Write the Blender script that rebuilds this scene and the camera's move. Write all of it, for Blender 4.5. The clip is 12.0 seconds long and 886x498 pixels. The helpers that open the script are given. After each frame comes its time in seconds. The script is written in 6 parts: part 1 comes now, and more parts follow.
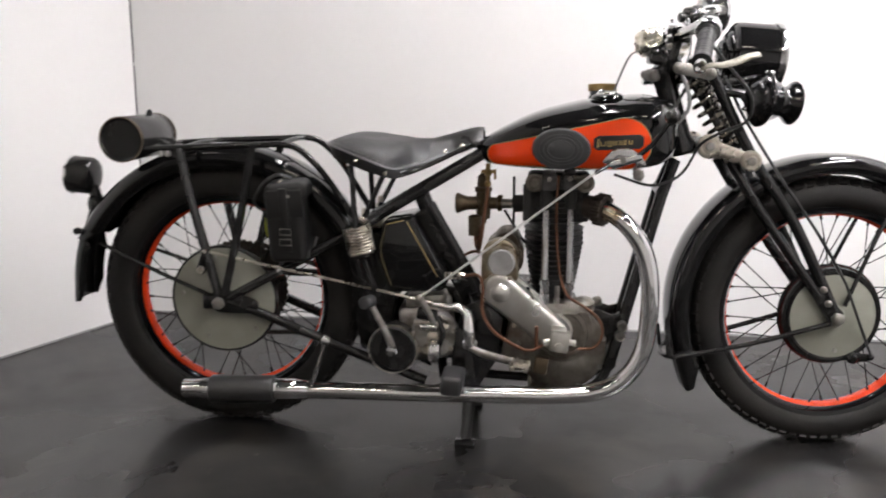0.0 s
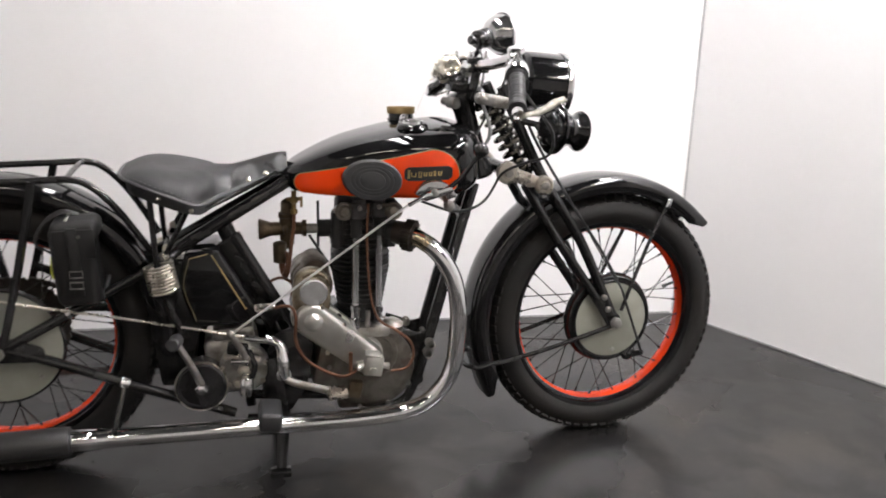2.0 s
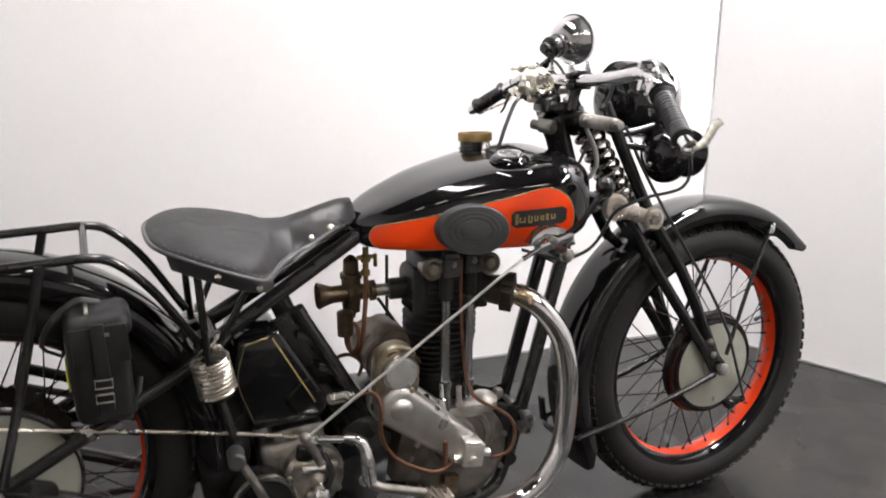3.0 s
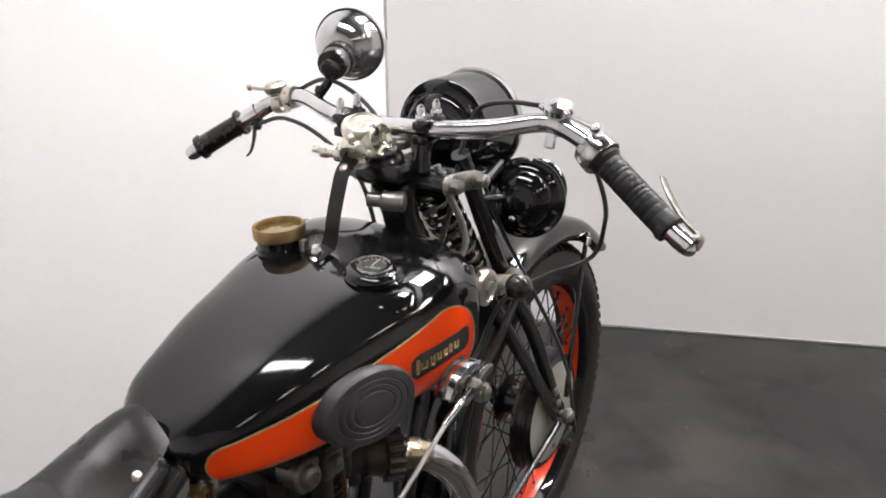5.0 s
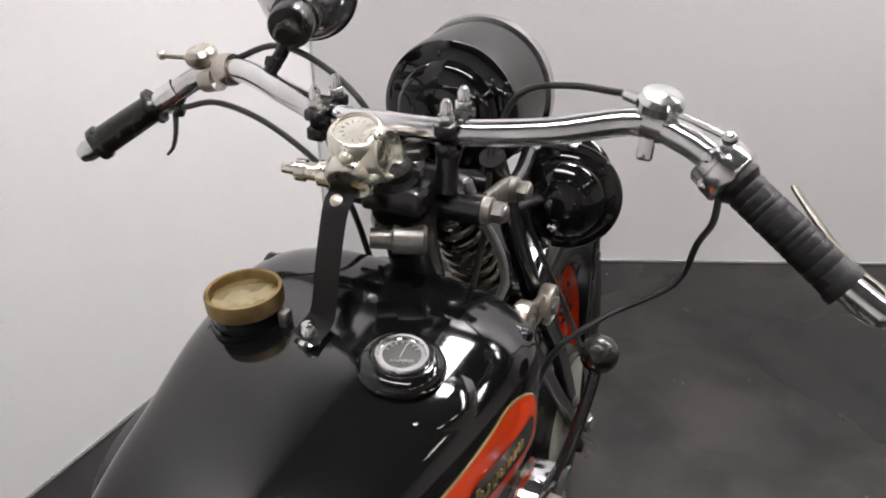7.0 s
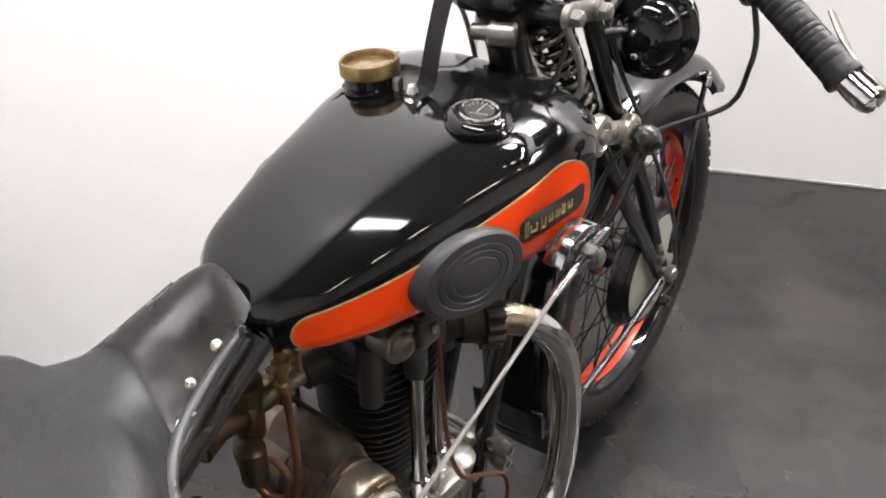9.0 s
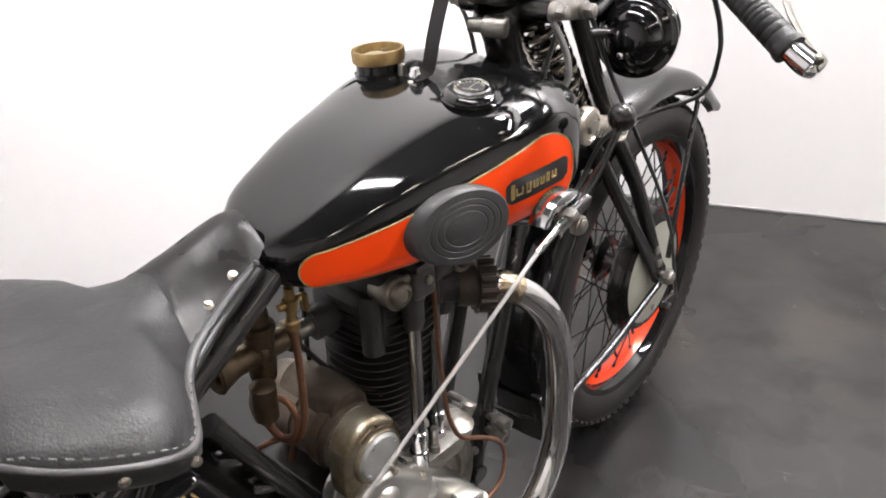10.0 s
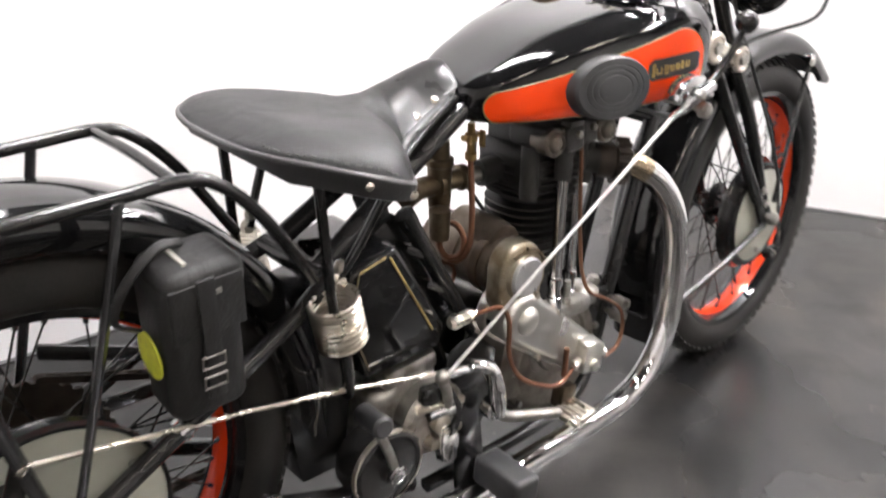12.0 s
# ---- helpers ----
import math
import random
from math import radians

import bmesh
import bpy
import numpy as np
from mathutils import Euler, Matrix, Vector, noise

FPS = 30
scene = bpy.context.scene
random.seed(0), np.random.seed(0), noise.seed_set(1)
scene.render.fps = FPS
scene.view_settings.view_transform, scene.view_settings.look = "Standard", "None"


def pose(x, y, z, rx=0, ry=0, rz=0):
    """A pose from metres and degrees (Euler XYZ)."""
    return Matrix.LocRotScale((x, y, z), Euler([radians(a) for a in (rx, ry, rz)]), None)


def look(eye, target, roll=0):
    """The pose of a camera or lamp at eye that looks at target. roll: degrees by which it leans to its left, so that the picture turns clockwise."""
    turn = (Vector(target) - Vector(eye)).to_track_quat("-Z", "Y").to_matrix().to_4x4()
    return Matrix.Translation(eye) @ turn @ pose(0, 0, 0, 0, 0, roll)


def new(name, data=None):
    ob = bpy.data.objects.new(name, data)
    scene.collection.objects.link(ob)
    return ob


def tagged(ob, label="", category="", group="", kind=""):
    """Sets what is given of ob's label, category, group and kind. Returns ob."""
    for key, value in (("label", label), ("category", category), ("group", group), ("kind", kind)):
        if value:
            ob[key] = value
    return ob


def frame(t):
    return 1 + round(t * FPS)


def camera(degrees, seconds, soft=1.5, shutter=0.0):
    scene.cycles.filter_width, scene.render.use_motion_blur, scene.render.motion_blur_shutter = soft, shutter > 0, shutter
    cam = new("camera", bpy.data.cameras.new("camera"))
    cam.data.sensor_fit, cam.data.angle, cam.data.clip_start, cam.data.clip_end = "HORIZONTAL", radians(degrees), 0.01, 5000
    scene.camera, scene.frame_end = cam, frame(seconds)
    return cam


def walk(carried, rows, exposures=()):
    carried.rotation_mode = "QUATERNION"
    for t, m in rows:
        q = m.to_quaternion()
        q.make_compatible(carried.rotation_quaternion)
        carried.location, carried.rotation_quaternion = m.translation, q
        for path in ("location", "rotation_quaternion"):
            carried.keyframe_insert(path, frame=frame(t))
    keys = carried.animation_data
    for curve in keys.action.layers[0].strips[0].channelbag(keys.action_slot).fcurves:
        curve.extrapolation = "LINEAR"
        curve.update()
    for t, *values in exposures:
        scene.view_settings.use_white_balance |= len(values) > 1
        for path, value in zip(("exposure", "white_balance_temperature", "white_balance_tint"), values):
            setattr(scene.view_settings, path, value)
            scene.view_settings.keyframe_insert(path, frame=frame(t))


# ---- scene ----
cam = camera(52.43, 12.0, soft=1.8, shutter=0.3)
# seconds, eye, target, roll
PATH = [
    (0, (0.8036, -2.2529, 0.9152), (0.6967, -1.2780, 0.7199), -0.01),
    (0.5, (0.8873, -2.0504, 0.9697), (0.8068, -1.0765, 0.7572), -0.89),
    (1, (0.8678, -1.9162, 0.9232), (0.7842, -0.9474, 0.6899), -0.64),
    (1.5, (0.9208, -2.3191, 1.1005), (0.8614, -1.3549, 0.8420), 1.17),
    (2, (0.5537, -2.1922, 1.1389), (0.7685, -1.2519, 0.8750), 1.91),
    (2.5, (0.3418, -1.8997, 1.1040), (0.6447, -0.9874, 0.8281), 0.36),
    (2.7, (0.2648, -1.7839, 1.1219), (0.5875, -0.8772, 0.8502), 0.52),
    (4.3, (0.0793, -1.0355, 1.2430), (0.6754, -0.3135, 0.8917), -0.89),
    (4.5, (0.1076, -0.9451, 1.2706), (0.7370, -0.2639, 0.8967), -1.19),
    (5, (0.1537, -0.7324, 1.3334), (0.9065, -0.2088, 0.9345), 0.03),
    (5.5, (0.2687, -0.5942, 1.3384), (1.0276, -0.0877, 0.9290), -0.88),
    (6, (0.3731, -0.4461, 1.3492), (1.1565, -0.0057, 0.9107), -0.01),
    (6.5, (0.4402, -0.3763, 1.3443), (1.2173, 0.0180, 0.8538), 0.06),
    (7, (0.4334, -0.3745, 1.3378), (1.1914, 0.0122, 0.8125), -0.12),
    (7.5, (0.3856, -0.3791, 1.3273), (1.1315, 0.0139, 0.7896), 0.15),
    (7.7, (0.3508, -0.3868, 1.3178), (1.0974, 0.0080, 0.7822), 0.53),
    (9.3, (0.2202, -0.6539, 1.2799), (0.8409, -0.1039, 0.7210), -0.89),
    (9.5, (0.1991, -0.6755, 1.2677), (0.8248, -0.1156, 0.7245), -1.14),
    (10, (0.1446, -0.7588, 1.2369), (0.7843, -0.1707, 0.7420), -1.28),
    (10.5, (0.1909, -0.8802, 1.1921), (0.7506, -0.1998, 0.7191), 1.34),
    (11, (0.2066, -0.9551, 1.1556), (0.6903, -0.2077, 0.7001), 0.73),
    (11.5, (0.0895, -0.9794, 1.1338), (0.5728, -0.2065, 0.7227), 1.71),
    (12, (-0.1975, -0.9657, 1.0724), (0.3999, -0.2818, 0.6536), 0.82),
]
EXPOSURES = [(0.0,-0.22),(1.0,-0.03),(1.5,-0.04),(2.0,-0.15),(2.5,-0.08),(4.5,-0.16),(5.5,-0.67),(6.0,-0.77),(6.5,-0.82),(7.5,-0.5),(9.5,0.17),(10.5,0.37),(12.0,0.62)]

walk(cam, [(t, look(e, g, r)) for t, e, g, r in PATH], EXPOSURES)

# ---------------------------------------------------------------- light
world = bpy.data.worlds.new("world")
world.use_nodes = True
scene.world = world
world.node_tree.nodes["Background"].inputs[0].default_value = (0.9, 0.95, 1.0, 1)
world.node_tree.nodes["Background"].inputs[1].default_value = 0.02
LAMP = 59.5          # strength of the ceiling panels


# ---------------------------------------------------------------- materials
def material(name, color, rough=0.5, metal=0.0, coat=0.0, grain=0.0, grain_size=60.0, bump=0.0, bump_size=200.0,
             blotch=0.0, blotch_size=6.0, second=None, rough_var=0.0, emit=0.0, spec=0.5):
    """A surface with a base colour varied at two scales (blotches and grain), uneven gloss and fine relief."""
    m = bpy.data.materials.new(name)
    m.use_nodes = True
    nt = m.node_tree
    b = nt.nodes["Principled BSDF"]
    b.inputs["Roughness"].default_value = rough
    b.inputs["Metallic"].default_value = metal
    b.inputs["Coat Weight"].default_value = coat
    b.inputs["Coat Roughness"].default_value = 0.04
    b.inputs["Specular IOR Level"].default_value = spec
    b.inputs["Base Color"].default_value = (*color, 1)
    tex = nt.nodes.new("ShaderNodeTexCoord")
    if blotch or grain:
        n1, n2 = nt.nodes.new("ShaderNodeTexNoise"), nt.nodes.new("ShaderNodeTexNoise")
        n1.inputs["Scale"].default_value, n1.inputs["Detail"].default_value = blotch_size, 6
        n2.inputs["Scale"].default_value, n2.inputs["Detail"].default_value = grain_size, 3
        for n in (n1, n2):
            nt.links.new(tex.outputs["Object"], n.inputs["Vector"])
        r1, r2 = nt.nodes.new("ShaderNodeMapRange"), nt.nodes.new("ShaderNodeMapRange")
        for r, w in ((r1, blotch), (r2, grain)):
            r.inputs["From Min"].default_value, r.inputs["From Max"].default_value = 0.35, 0.65
            r.inputs["To Max"].default_value = w
        nt.links.new(n1.outputs["Fac"], r1.inputs["Value"])
        nt.links.new(n2.outputs["Fac"], r2.inputs["Value"])
        add = nt.nodes.new("ShaderNodeMath")
        add.operation, add.use_clamp = "ADD", True
        nt.links.new(r1.outputs["Result"], add.inputs[0])
        nt.links.new(r2.outputs["Result"], add.inputs[1])
        mix = nt.nodes.new("ShaderNodeMix")
        mix.data_type = "RGBA"
        mix.inputs["A"].default_value = (*color, 1)
        mix.inputs["B"].default_value = (*(second or [c * 0.5 for c in color]), 1)
        nt.links.new(add.outputs[0], mix.inputs["Factor"])
        nt.links.new(mix.outputs["Result"], b.inputs["Base Color"])
        if rough_var:
            r3 = nt.nodes.new("ShaderNodeMapRange")
            r3.inputs["To Min"].default_value, r3.inputs["To Max"].default_value = rough, min(1, rough + rough_var)
            nt.links.new(add.outputs[0], r3.inputs["Value"])
            nt.links.new(r3.outputs["Result"], b.inputs["Roughness"])
    if bump:
        n3, bp = nt.nodes.new("ShaderNodeTexNoise"), nt.nodes.new("ShaderNodeBump")
        n3.inputs["Scale"].default_value, n3.inputs["Detail"].default_value = bump_size, 4
        bp.inputs["Strength"].default_value, bp.inputs["Distance"].default_value = bump, 0.002
        nt.links.new(tex.outputs["Object"], n3.inputs["Vector"])
        nt.links.new(n3.outputs["Fac"], bp.inputs["Height"])
        nt.links.new(bp.outputs["Normal"], b.inputs["Normal"])
    if emit:
        b.inputs["Emission Color"].default_value = (*color, 1)
        b.inputs["Emission Strength"].default_value = emit
    return m


ENAMEL = material("black_enamel", (0.0045, 0.0045, 0.0048), 0.07, grain=0.25, grain_size=9, second=(0.009, 0.009, 0.0093), rough_var=0.05)
FRAME = material("black_frame_paint", (0.010, 0.010, 0.0104), 0.17, blotch=0.5, blotch_size=14, second=(0.022, 0.021, 0.020), rough_var=0.17, bump=0.05)
MATT = material("matt_black", (0.017, 0.017, 0.0175), 0.42, blotch=0.6, blotch_size=25, second=(0.026, 0.025, 0.0245), bump=0.1)
ORANGE = material("orange_enamel", (0.95, 0.068, 0.007), 0.10, blotch=0.4, blotch_size=12, second=(0.88, 0.056, 0.007), rough_var=0.08)
# a darker gold than GOLD, for the oil tank's rear line
DIM_GOLD = material("dim_gold_line", (0.10, 0.078, 0.035), 0.45, grain=0.6, grain_size=120)
GILT = material("gilt_mark", (0.50, 0.37, 0.15), 0.35, 0.5, grain=0.4, grain_size=150)
GOLD = material("gold_line", (0.30, 0.215, 0.075), 0.4, grain=0.5, grain_size=120)
CHROME = material("chrome", (0.80, 0.80, 0.81), 0.045, 1.0, blotch=0.3, blotch_size=22, second=(0.62, 0.61, 0.60), rough_var=0.10)
PUMP_NICKEL = material("clean_nickel", (0.86, 0.85, 0.80), 0.30, 1.0, blotch=0.4, blotch_size=60, second=(0.62, 0.59, 0.52), rough_var=0.15)
NICKEL = material("worn_nickel", (0.66, 0.62, 0.55), 0.22, 1.0, blotch=0.7, blotch_size=30, second=(0.34, 0.29, 0.23), rough_var=0.25, bump=0.1)
SPRING = material("spring_steel", (0.27, 0.25, 0.22), 0.15, 1.0, blotch=0.7, blotch_size=40, second=(0.20, 0.18, 0.15), rough_var=0.2)
CREAM_GLASS = material("switch_glass", (0.42, 0.40, 0.34), 0.08, 0.3, blotch=0.6, blotch_size=60, second=(0.62, 0.60, 0.54), rough_var=0.1)
CREAM = material("polished_nickel", (0.86, 0.83, 0.74), 0.24, 1.0, blotch=0.4, blotch_size=40, second=(0.66, 0.60, 0.50), rough_var=0.15)
ALLOY = material("cast_alloy", (0.55, 0.535, 0.505), 0.28, 1.0, blotch=0.9, blotch_size=24, second=(0.15, 0.132, 0.11), rough_var=0.2, bump=0.25, bump_size=300)
ALLOY_DARK = material("oily_alloy", (0.24, 0.222, 0.196), 0.32, 0.85, blotch=0.9, blotch_size=22, second=(0.10, 0.080, 0.060), rough_var=0.25, bump=0.3, bump_size=260)
GUNMETAL = material("grey_gunmetal", (0.115, 0.113, 0.112), 0.30, 0.9, blotch=0.8, blotch_size=45, second=(0.055, 0.052, 0.050), rough_var=0.25, bump=0.15)
OILY_BROWN = material("brown_oily_casting", (0.150, 0.125, 0.100), 0.34, 0.8, blotch=0.9, blotch_size=28, second=(0.065, 0.048, 0.034), rough_var=0.25, bump=0.25, bump_size=260)
STEEL = material("dull_steel", (0.36, 0.35, 0.33), 0.35, 1.0, blotch=0.7, blotch_size=40, second=(0.18, 0.16, 0.14), rough_var=0.25)
TAPE = material("black_grip_tape", (0.009, 0.009, 0.0095), 0.40, blotch=0.7, blotch_size=60, second=(0.022, 0.022, 0.022), rough_var=0.2, bump=0.3, bump_size=200, spec=0.3)
IRON = material("black_iron", (0.012, 0.0119, 0.0118), 0.50, 0.0, blotch=0.8, blotch_size=30, second=(0.020, 0.0192, 0.0185), bump=0.3)
BRASS = material("brass", (0.34, 0.245, 0.115), 0.38, 1.0, blotch=0.8, blotch_size=40, second=(0.20, 0.125, 0.05), rough_var=0.3)
BRONZE = material("tarnished_bronze", (0.155, 0.122, 0.082), 0.34, 0.9, blotch=0.9, blotch_size=35, second=(0.075, 0.052, 0.032), rough_var=0.25, bump=0.2)
COPPER = material("copper_pipe", (0.165, 0.078, 0.045), 0.38, 0.7, blotch=0.8, blotch_size=30, second=(0.12, 0.052, 0.03), rough_var=0.2)
TYRE = material("tyre_rubber", (0.010, 0.0098, 0.0097), 0.60, blotch=0.8, blotch_size=9, second=(0.018, 0.0165, 0.0153), grain=0.3, grain_size=150, bump=0.25, spec=0.22)
RUBBER = material("black_rubber", (0.020, 0.020, 0.021), 0.5, blotch=0.6, blotch_size=30, second=(0.036, 0.036, 0.037), bump=0.15)
LEATHER = material("black_leather", (0.048, 0.048, 0.050), 0.31, blotch=0.6, blotch_size=10, second=(0.085, 0.084, 0.085), rough_var=0.16, bump=0.30, bump_size=420, grain=0.25, grain_size=300)
SOFT_CHROME = material("worn_chrome", (0.74, 0.74, 0.745), 0.13, 1.0, blotch=0.5, blotch_size=24, second=(0.56, 0.55, 0.55), rough_var=0.12)
# a deeper orange than the tank panels, with darker blotches
RIM_ORANGE = material("deep_orange_rim", (0.74, 0.046, 0.006), 0.16, blotch=0.7, blotch_size=10, second=(0.50, 0.032, 0.006), rough_var=0.15)
# greyer than CHROME: darker reflections on lamp rim and gate put into the colour
GREY_CHROME = material("grey_chrome", (0.56, 0.56, 0.57), 0.12, 1.0, blotch=0.5, blotch_size=18, second=(0.46, 0.45, 0.45), rough_var=0.10)
POLISHED_ALLOY = material("polished_alloy", (0.70, 0.69, 0.66), 0.27, 1.0, blotch=0.6, blotch_size=16, second=(0.50, 0.48, 0.45), rough_var=0.15, bump=0.12, bump_size=300)
DULL_ALLOY = material("dull_alloy", (0.46, 0.46, 0.46), 0.5, 0.7, blotch=0.6, blotch_size=30, second=(0.34, 0.335, 0.33), rough_var=0.15, bump=0.1)
HEAT = material("heat_browned_chrome", (0.55, 0.47, 0.35), 0.16, 1.0, blotch=0.8, blotch_size=40, second=(0.36, 0.28, 0.19), rough_var=0.15)
CASTING = material("oil_stained_casting", (0.40, 0.36, 0.28), 0.30, 0.9, blotch=0.9, blotch_size=32, second=(0.17, 0.125, 0.07), rough_var=0.25, bump=0.25, bump_size=240)
RUST = material("rusty_dark_iron", (0.050, 0.040, 0.032), 0.45, 0.6, blotch=0.8, blotch_size=40, second=(0.030, 0.024, 0.020), rough_var=0.2, bump=0.2)
GLOSS_LEATHER = material("glossy_black_leather", (0.026, 0.025, 0.025), 0.25, blotch=0.7, blotch_size=18, second=(0.042, 0.040, 0.039), rough_var=0.16, bump=0.10, bump_size=160)
BAG = material("worn_black_leather", (0.011, 0.011, 0.0114), 0.40, blotch=0.7, blotch_size=14, second=(0.021, 0.020, 0.0195), rough_var=0.2, bump=0.3, bump_size=300, spec=0.36)
BRIGHT_SPRING = material("nickelled_spring", (0.68, 0.65, 0.57), 0.24, 1.0, blotch=0.7, blotch_size=45, second=(0.36, 0.32, 0.25), rough_var=0.2)
SATIN = material("bright_satin_steel", (0.92, 0.92, 0.91), 0.34, 1.0, blotch=0.4, blotch_size=30, second=(0.75, 0.74, 0.72), rough_var=0.15)
STRAP = material("rusty_strap", (0.085, 0.052, 0.028), 0.5, 0.4, blotch=0.8, blotch_size=40, second=(0.035, 0.025, 0.018))
THREAD = material("grey_thread", (0.20, 0.20, 0.195), 0.8, grain=0.6, grain_size=500)
DRUM = material("grey_green_paint", (0.27, 0.27, 0.23), 0.33, blotch=0.6, blotch_size=16, second=(0.20, 0.20, 0.165), rough_var=0.2)
GLOSS_BLACK = material("polished_black_rubber", (0.010, 0.0098, 0.0095), 0.20, blotch=0.6, blotch_size=60, second=(0.020, 0.018, 0.016), rough_var=0.15)
LEVER = material("tarnished_lever_alloy", (0.18, 0.172, 0.148), 0.38, 0.9, blotch=0.8, blotch_size=45, second=(0.09, 0.083, 0.066), rough_var=0.2)
YELLOW = material("yellow_label", (0.62, 0.66, 0.04), 0.5, grain=0.4, grain_size=90)
GLASS_DARK = material("lamp_glass", (0.55, 0.57, 0.58), 0.06, spec=0.6)
DIAL = material("dial_face", (0.34, 0.33, 0.29), 0.35, blotch=0.6, blotch_size=90, second=(0.20, 0.19, 0.16))
OLIVE = material("cap_face", (0.24, 0.185, 0.085), 0.18, 0.6, blotch=0.7, blotch_size=38, second=(0.33, 0.30, 0.19), rough_var=0.3)
CABLE = material("cable_cover", (0.012, 0.012, 0.012), 0.38, blotch=0.4, blotch_size=50)
GREY_CABLE = material("grey_cable", (0.16, 0.16, 0.16), 0.45, blotch=0.4, blotch_size=60)
WALL = material("white_wall_paint", (0.80, 0.79, 0.79), 0.55, blotch=0.5, blotch_size=1.1, second=(0.755, 0.745, 0.745), grain=0.15, grain_size=40, bump=0.04, bump_size=90)
PALE_SEAM = material("pale_wall_joint", (0.55, 0.55, 0.55), 0.8, grain=0.3)
SEAM = material("wall_joint", (0.30, 0.30, 0.30), 0.8, grain=0.4)
# pale enough to throw fill light back on the bike's near side
FILL_WALL = material("grey_fill_wall", (0.60, 0.585, 0.57), 0.7, blotch=0.6, blotch_size=1.5, second=(0.46, 0.45, 0.44))
CEILING = material("ceiling_paint", (0.055, 0.055, 0.055), 0.8, blotch=0.4, blotch_size=2)
WARM = material("warm_lamp_diffuser", (1.0, 0.90, 0.78), 0.5, emit=LAMP * 0.6)
STRIP = material("strip_lamp_diffuser", (1.0, 0.965, 0.972), 0.5, emit=LAMP * 3.3)
PANEL = material("lamp_diffuser", (1.0, 0.965, 0.972), 0.5, emit=LAMP)


def floor_material():
    m = material("dark_floor", (0.0080, 0.0080, 0.0084), 0.25, blotch=0.75, blotch_size=2.2, second=(0.0105, 0.0102, 0.0104),
                 grain=0.25, grain_size=90, rough_var=0.18, bump=0.16, bump_size=240, spec=0.38)
    nt = m.node_tree
    b = nt.nodes["Principled BSDF"]
    base = b.inputs["Base Color"].links[0].from_socket
    tex = nt.nodes.new("ShaderNodeTexCoord")
    mixes = base
    # pale dusty trails, dark oily smudges, a few specks: scale, detail, twist, from, to, share, colour
    for kind, scale, detail, twist, low, high, share, color in (("dust", 1.6, 7, 0.35, 0.45, 0.66, 0.45, (0.0190, 0.0178, 0.0165)), ("trail", 3.1, 9, 0.6, 0.54, 0.70, 0.55, (0.036, 0.0305, 0.025)), ("scuff", 7.5, 10, 0.9, 0.53, 0.62, 0.42, (0.028, 0.025, 0.022)), ("smudge", 5.5, 9, 0.5, 0.50, 0.65, 0.42, (0.0060, 0.0060, 0.0060)), ("speck", 34, 2, 0.0, 0.735, 0.78, 0.8, (0.075, 0.068, 0.058))):
        n, r, mix = nt.nodes.new("ShaderNodeTexNoise"), nt.nodes.new("ShaderNodeMapRange"), nt.nodes.new("ShaderNodeMix")
        n.inputs["Scale"].default_value, n.inputs["Detail"].default_value, n.inputs["Distortion"].default_value = scale, detail, twist
        nt.links.new(tex.outputs["Object"], n.inputs["Vector"])
        r.inputs["From Min"].default_value, r.inputs["From Max"].default_value = low, high
        r.inputs["To Max"].default_value = share
        mix.data_type = "RGBA"
        mix.inputs["B"].default_value = (*color, 1)
        nt.links.new(n.outputs["Fac"], r.inputs["Value"])
        nt.links.new(r.outputs["Result"], mix.inputs["Factor"])
        nt.links.new(mixes, mix.inputs["A"])
        mixes = mix.outputs["Result"]
        # dust is dull; the smudges have soaked in and hardly shine
        if kind in ("dust", "smudge"):
            gloss = nt.nodes.new("ShaderNodeMapRange")
            gloss.inputs["From Max"].default_value = share
            ends, socket = ((0.24, 0.38), "Roughness") if kind == "dust" else ((0.42, 0.32), "Specular IOR Level")
            gloss.inputs["To Min"].default_value, gloss.inputs["To Max"].default_value = ends
            nt.links.new(r.outputs["Result"], gloss.inputs["Value"])
            nt.links.new(gloss.outputs["Result"], b.inputs[socket])
    nt.links.new(mixes, b.inputs["Base Color"])
    return m


FLOOR = floor_material()


def crease(mat, scale, depth, stretch):
    """Adds soft, drawn-out creases under a material's fine relief."""
    nt = mat.node_tree
    tex, lay, n, bp = (nt.nodes.new("ShaderNode" + k) for k in ("TexCoord", "Mapping", "TexNoise", "Bump"))
    lay.inputs["Scale"].default_value = stretch
    n.inputs["Scale"].default_value, n.inputs["Detail"].default_value, n.inputs["Distortion"].default_value = scale, 4, 0.7
    bp.inputs["Strength"].default_value, bp.inputs["Distance"].default_value = 0.6, depth
    nt.links.new(tex.outputs["Object"], lay.inputs["Vector"])
    nt.links.new(lay.outputs["Vector"], n.inputs["Vector"])
    nt.links.new(n.outputs["Fac"], bp.inputs["Height"])
    fine = nt.nodes["Principled BSDF"].inputs["Normal"].links[0].from_node
    nt.links.new(bp.outputs["Normal"], fine.inputs["Normal"])


crease(LEATHER, 16, 0.004, (1.0, 1.0, 0.6))
crease(GLOSS_LEATHER, 20, 0.0025, (1.0, 0.7, 1.0))
crease(BAG, 22, 0.005, (1.0, 1.0, 0.7))


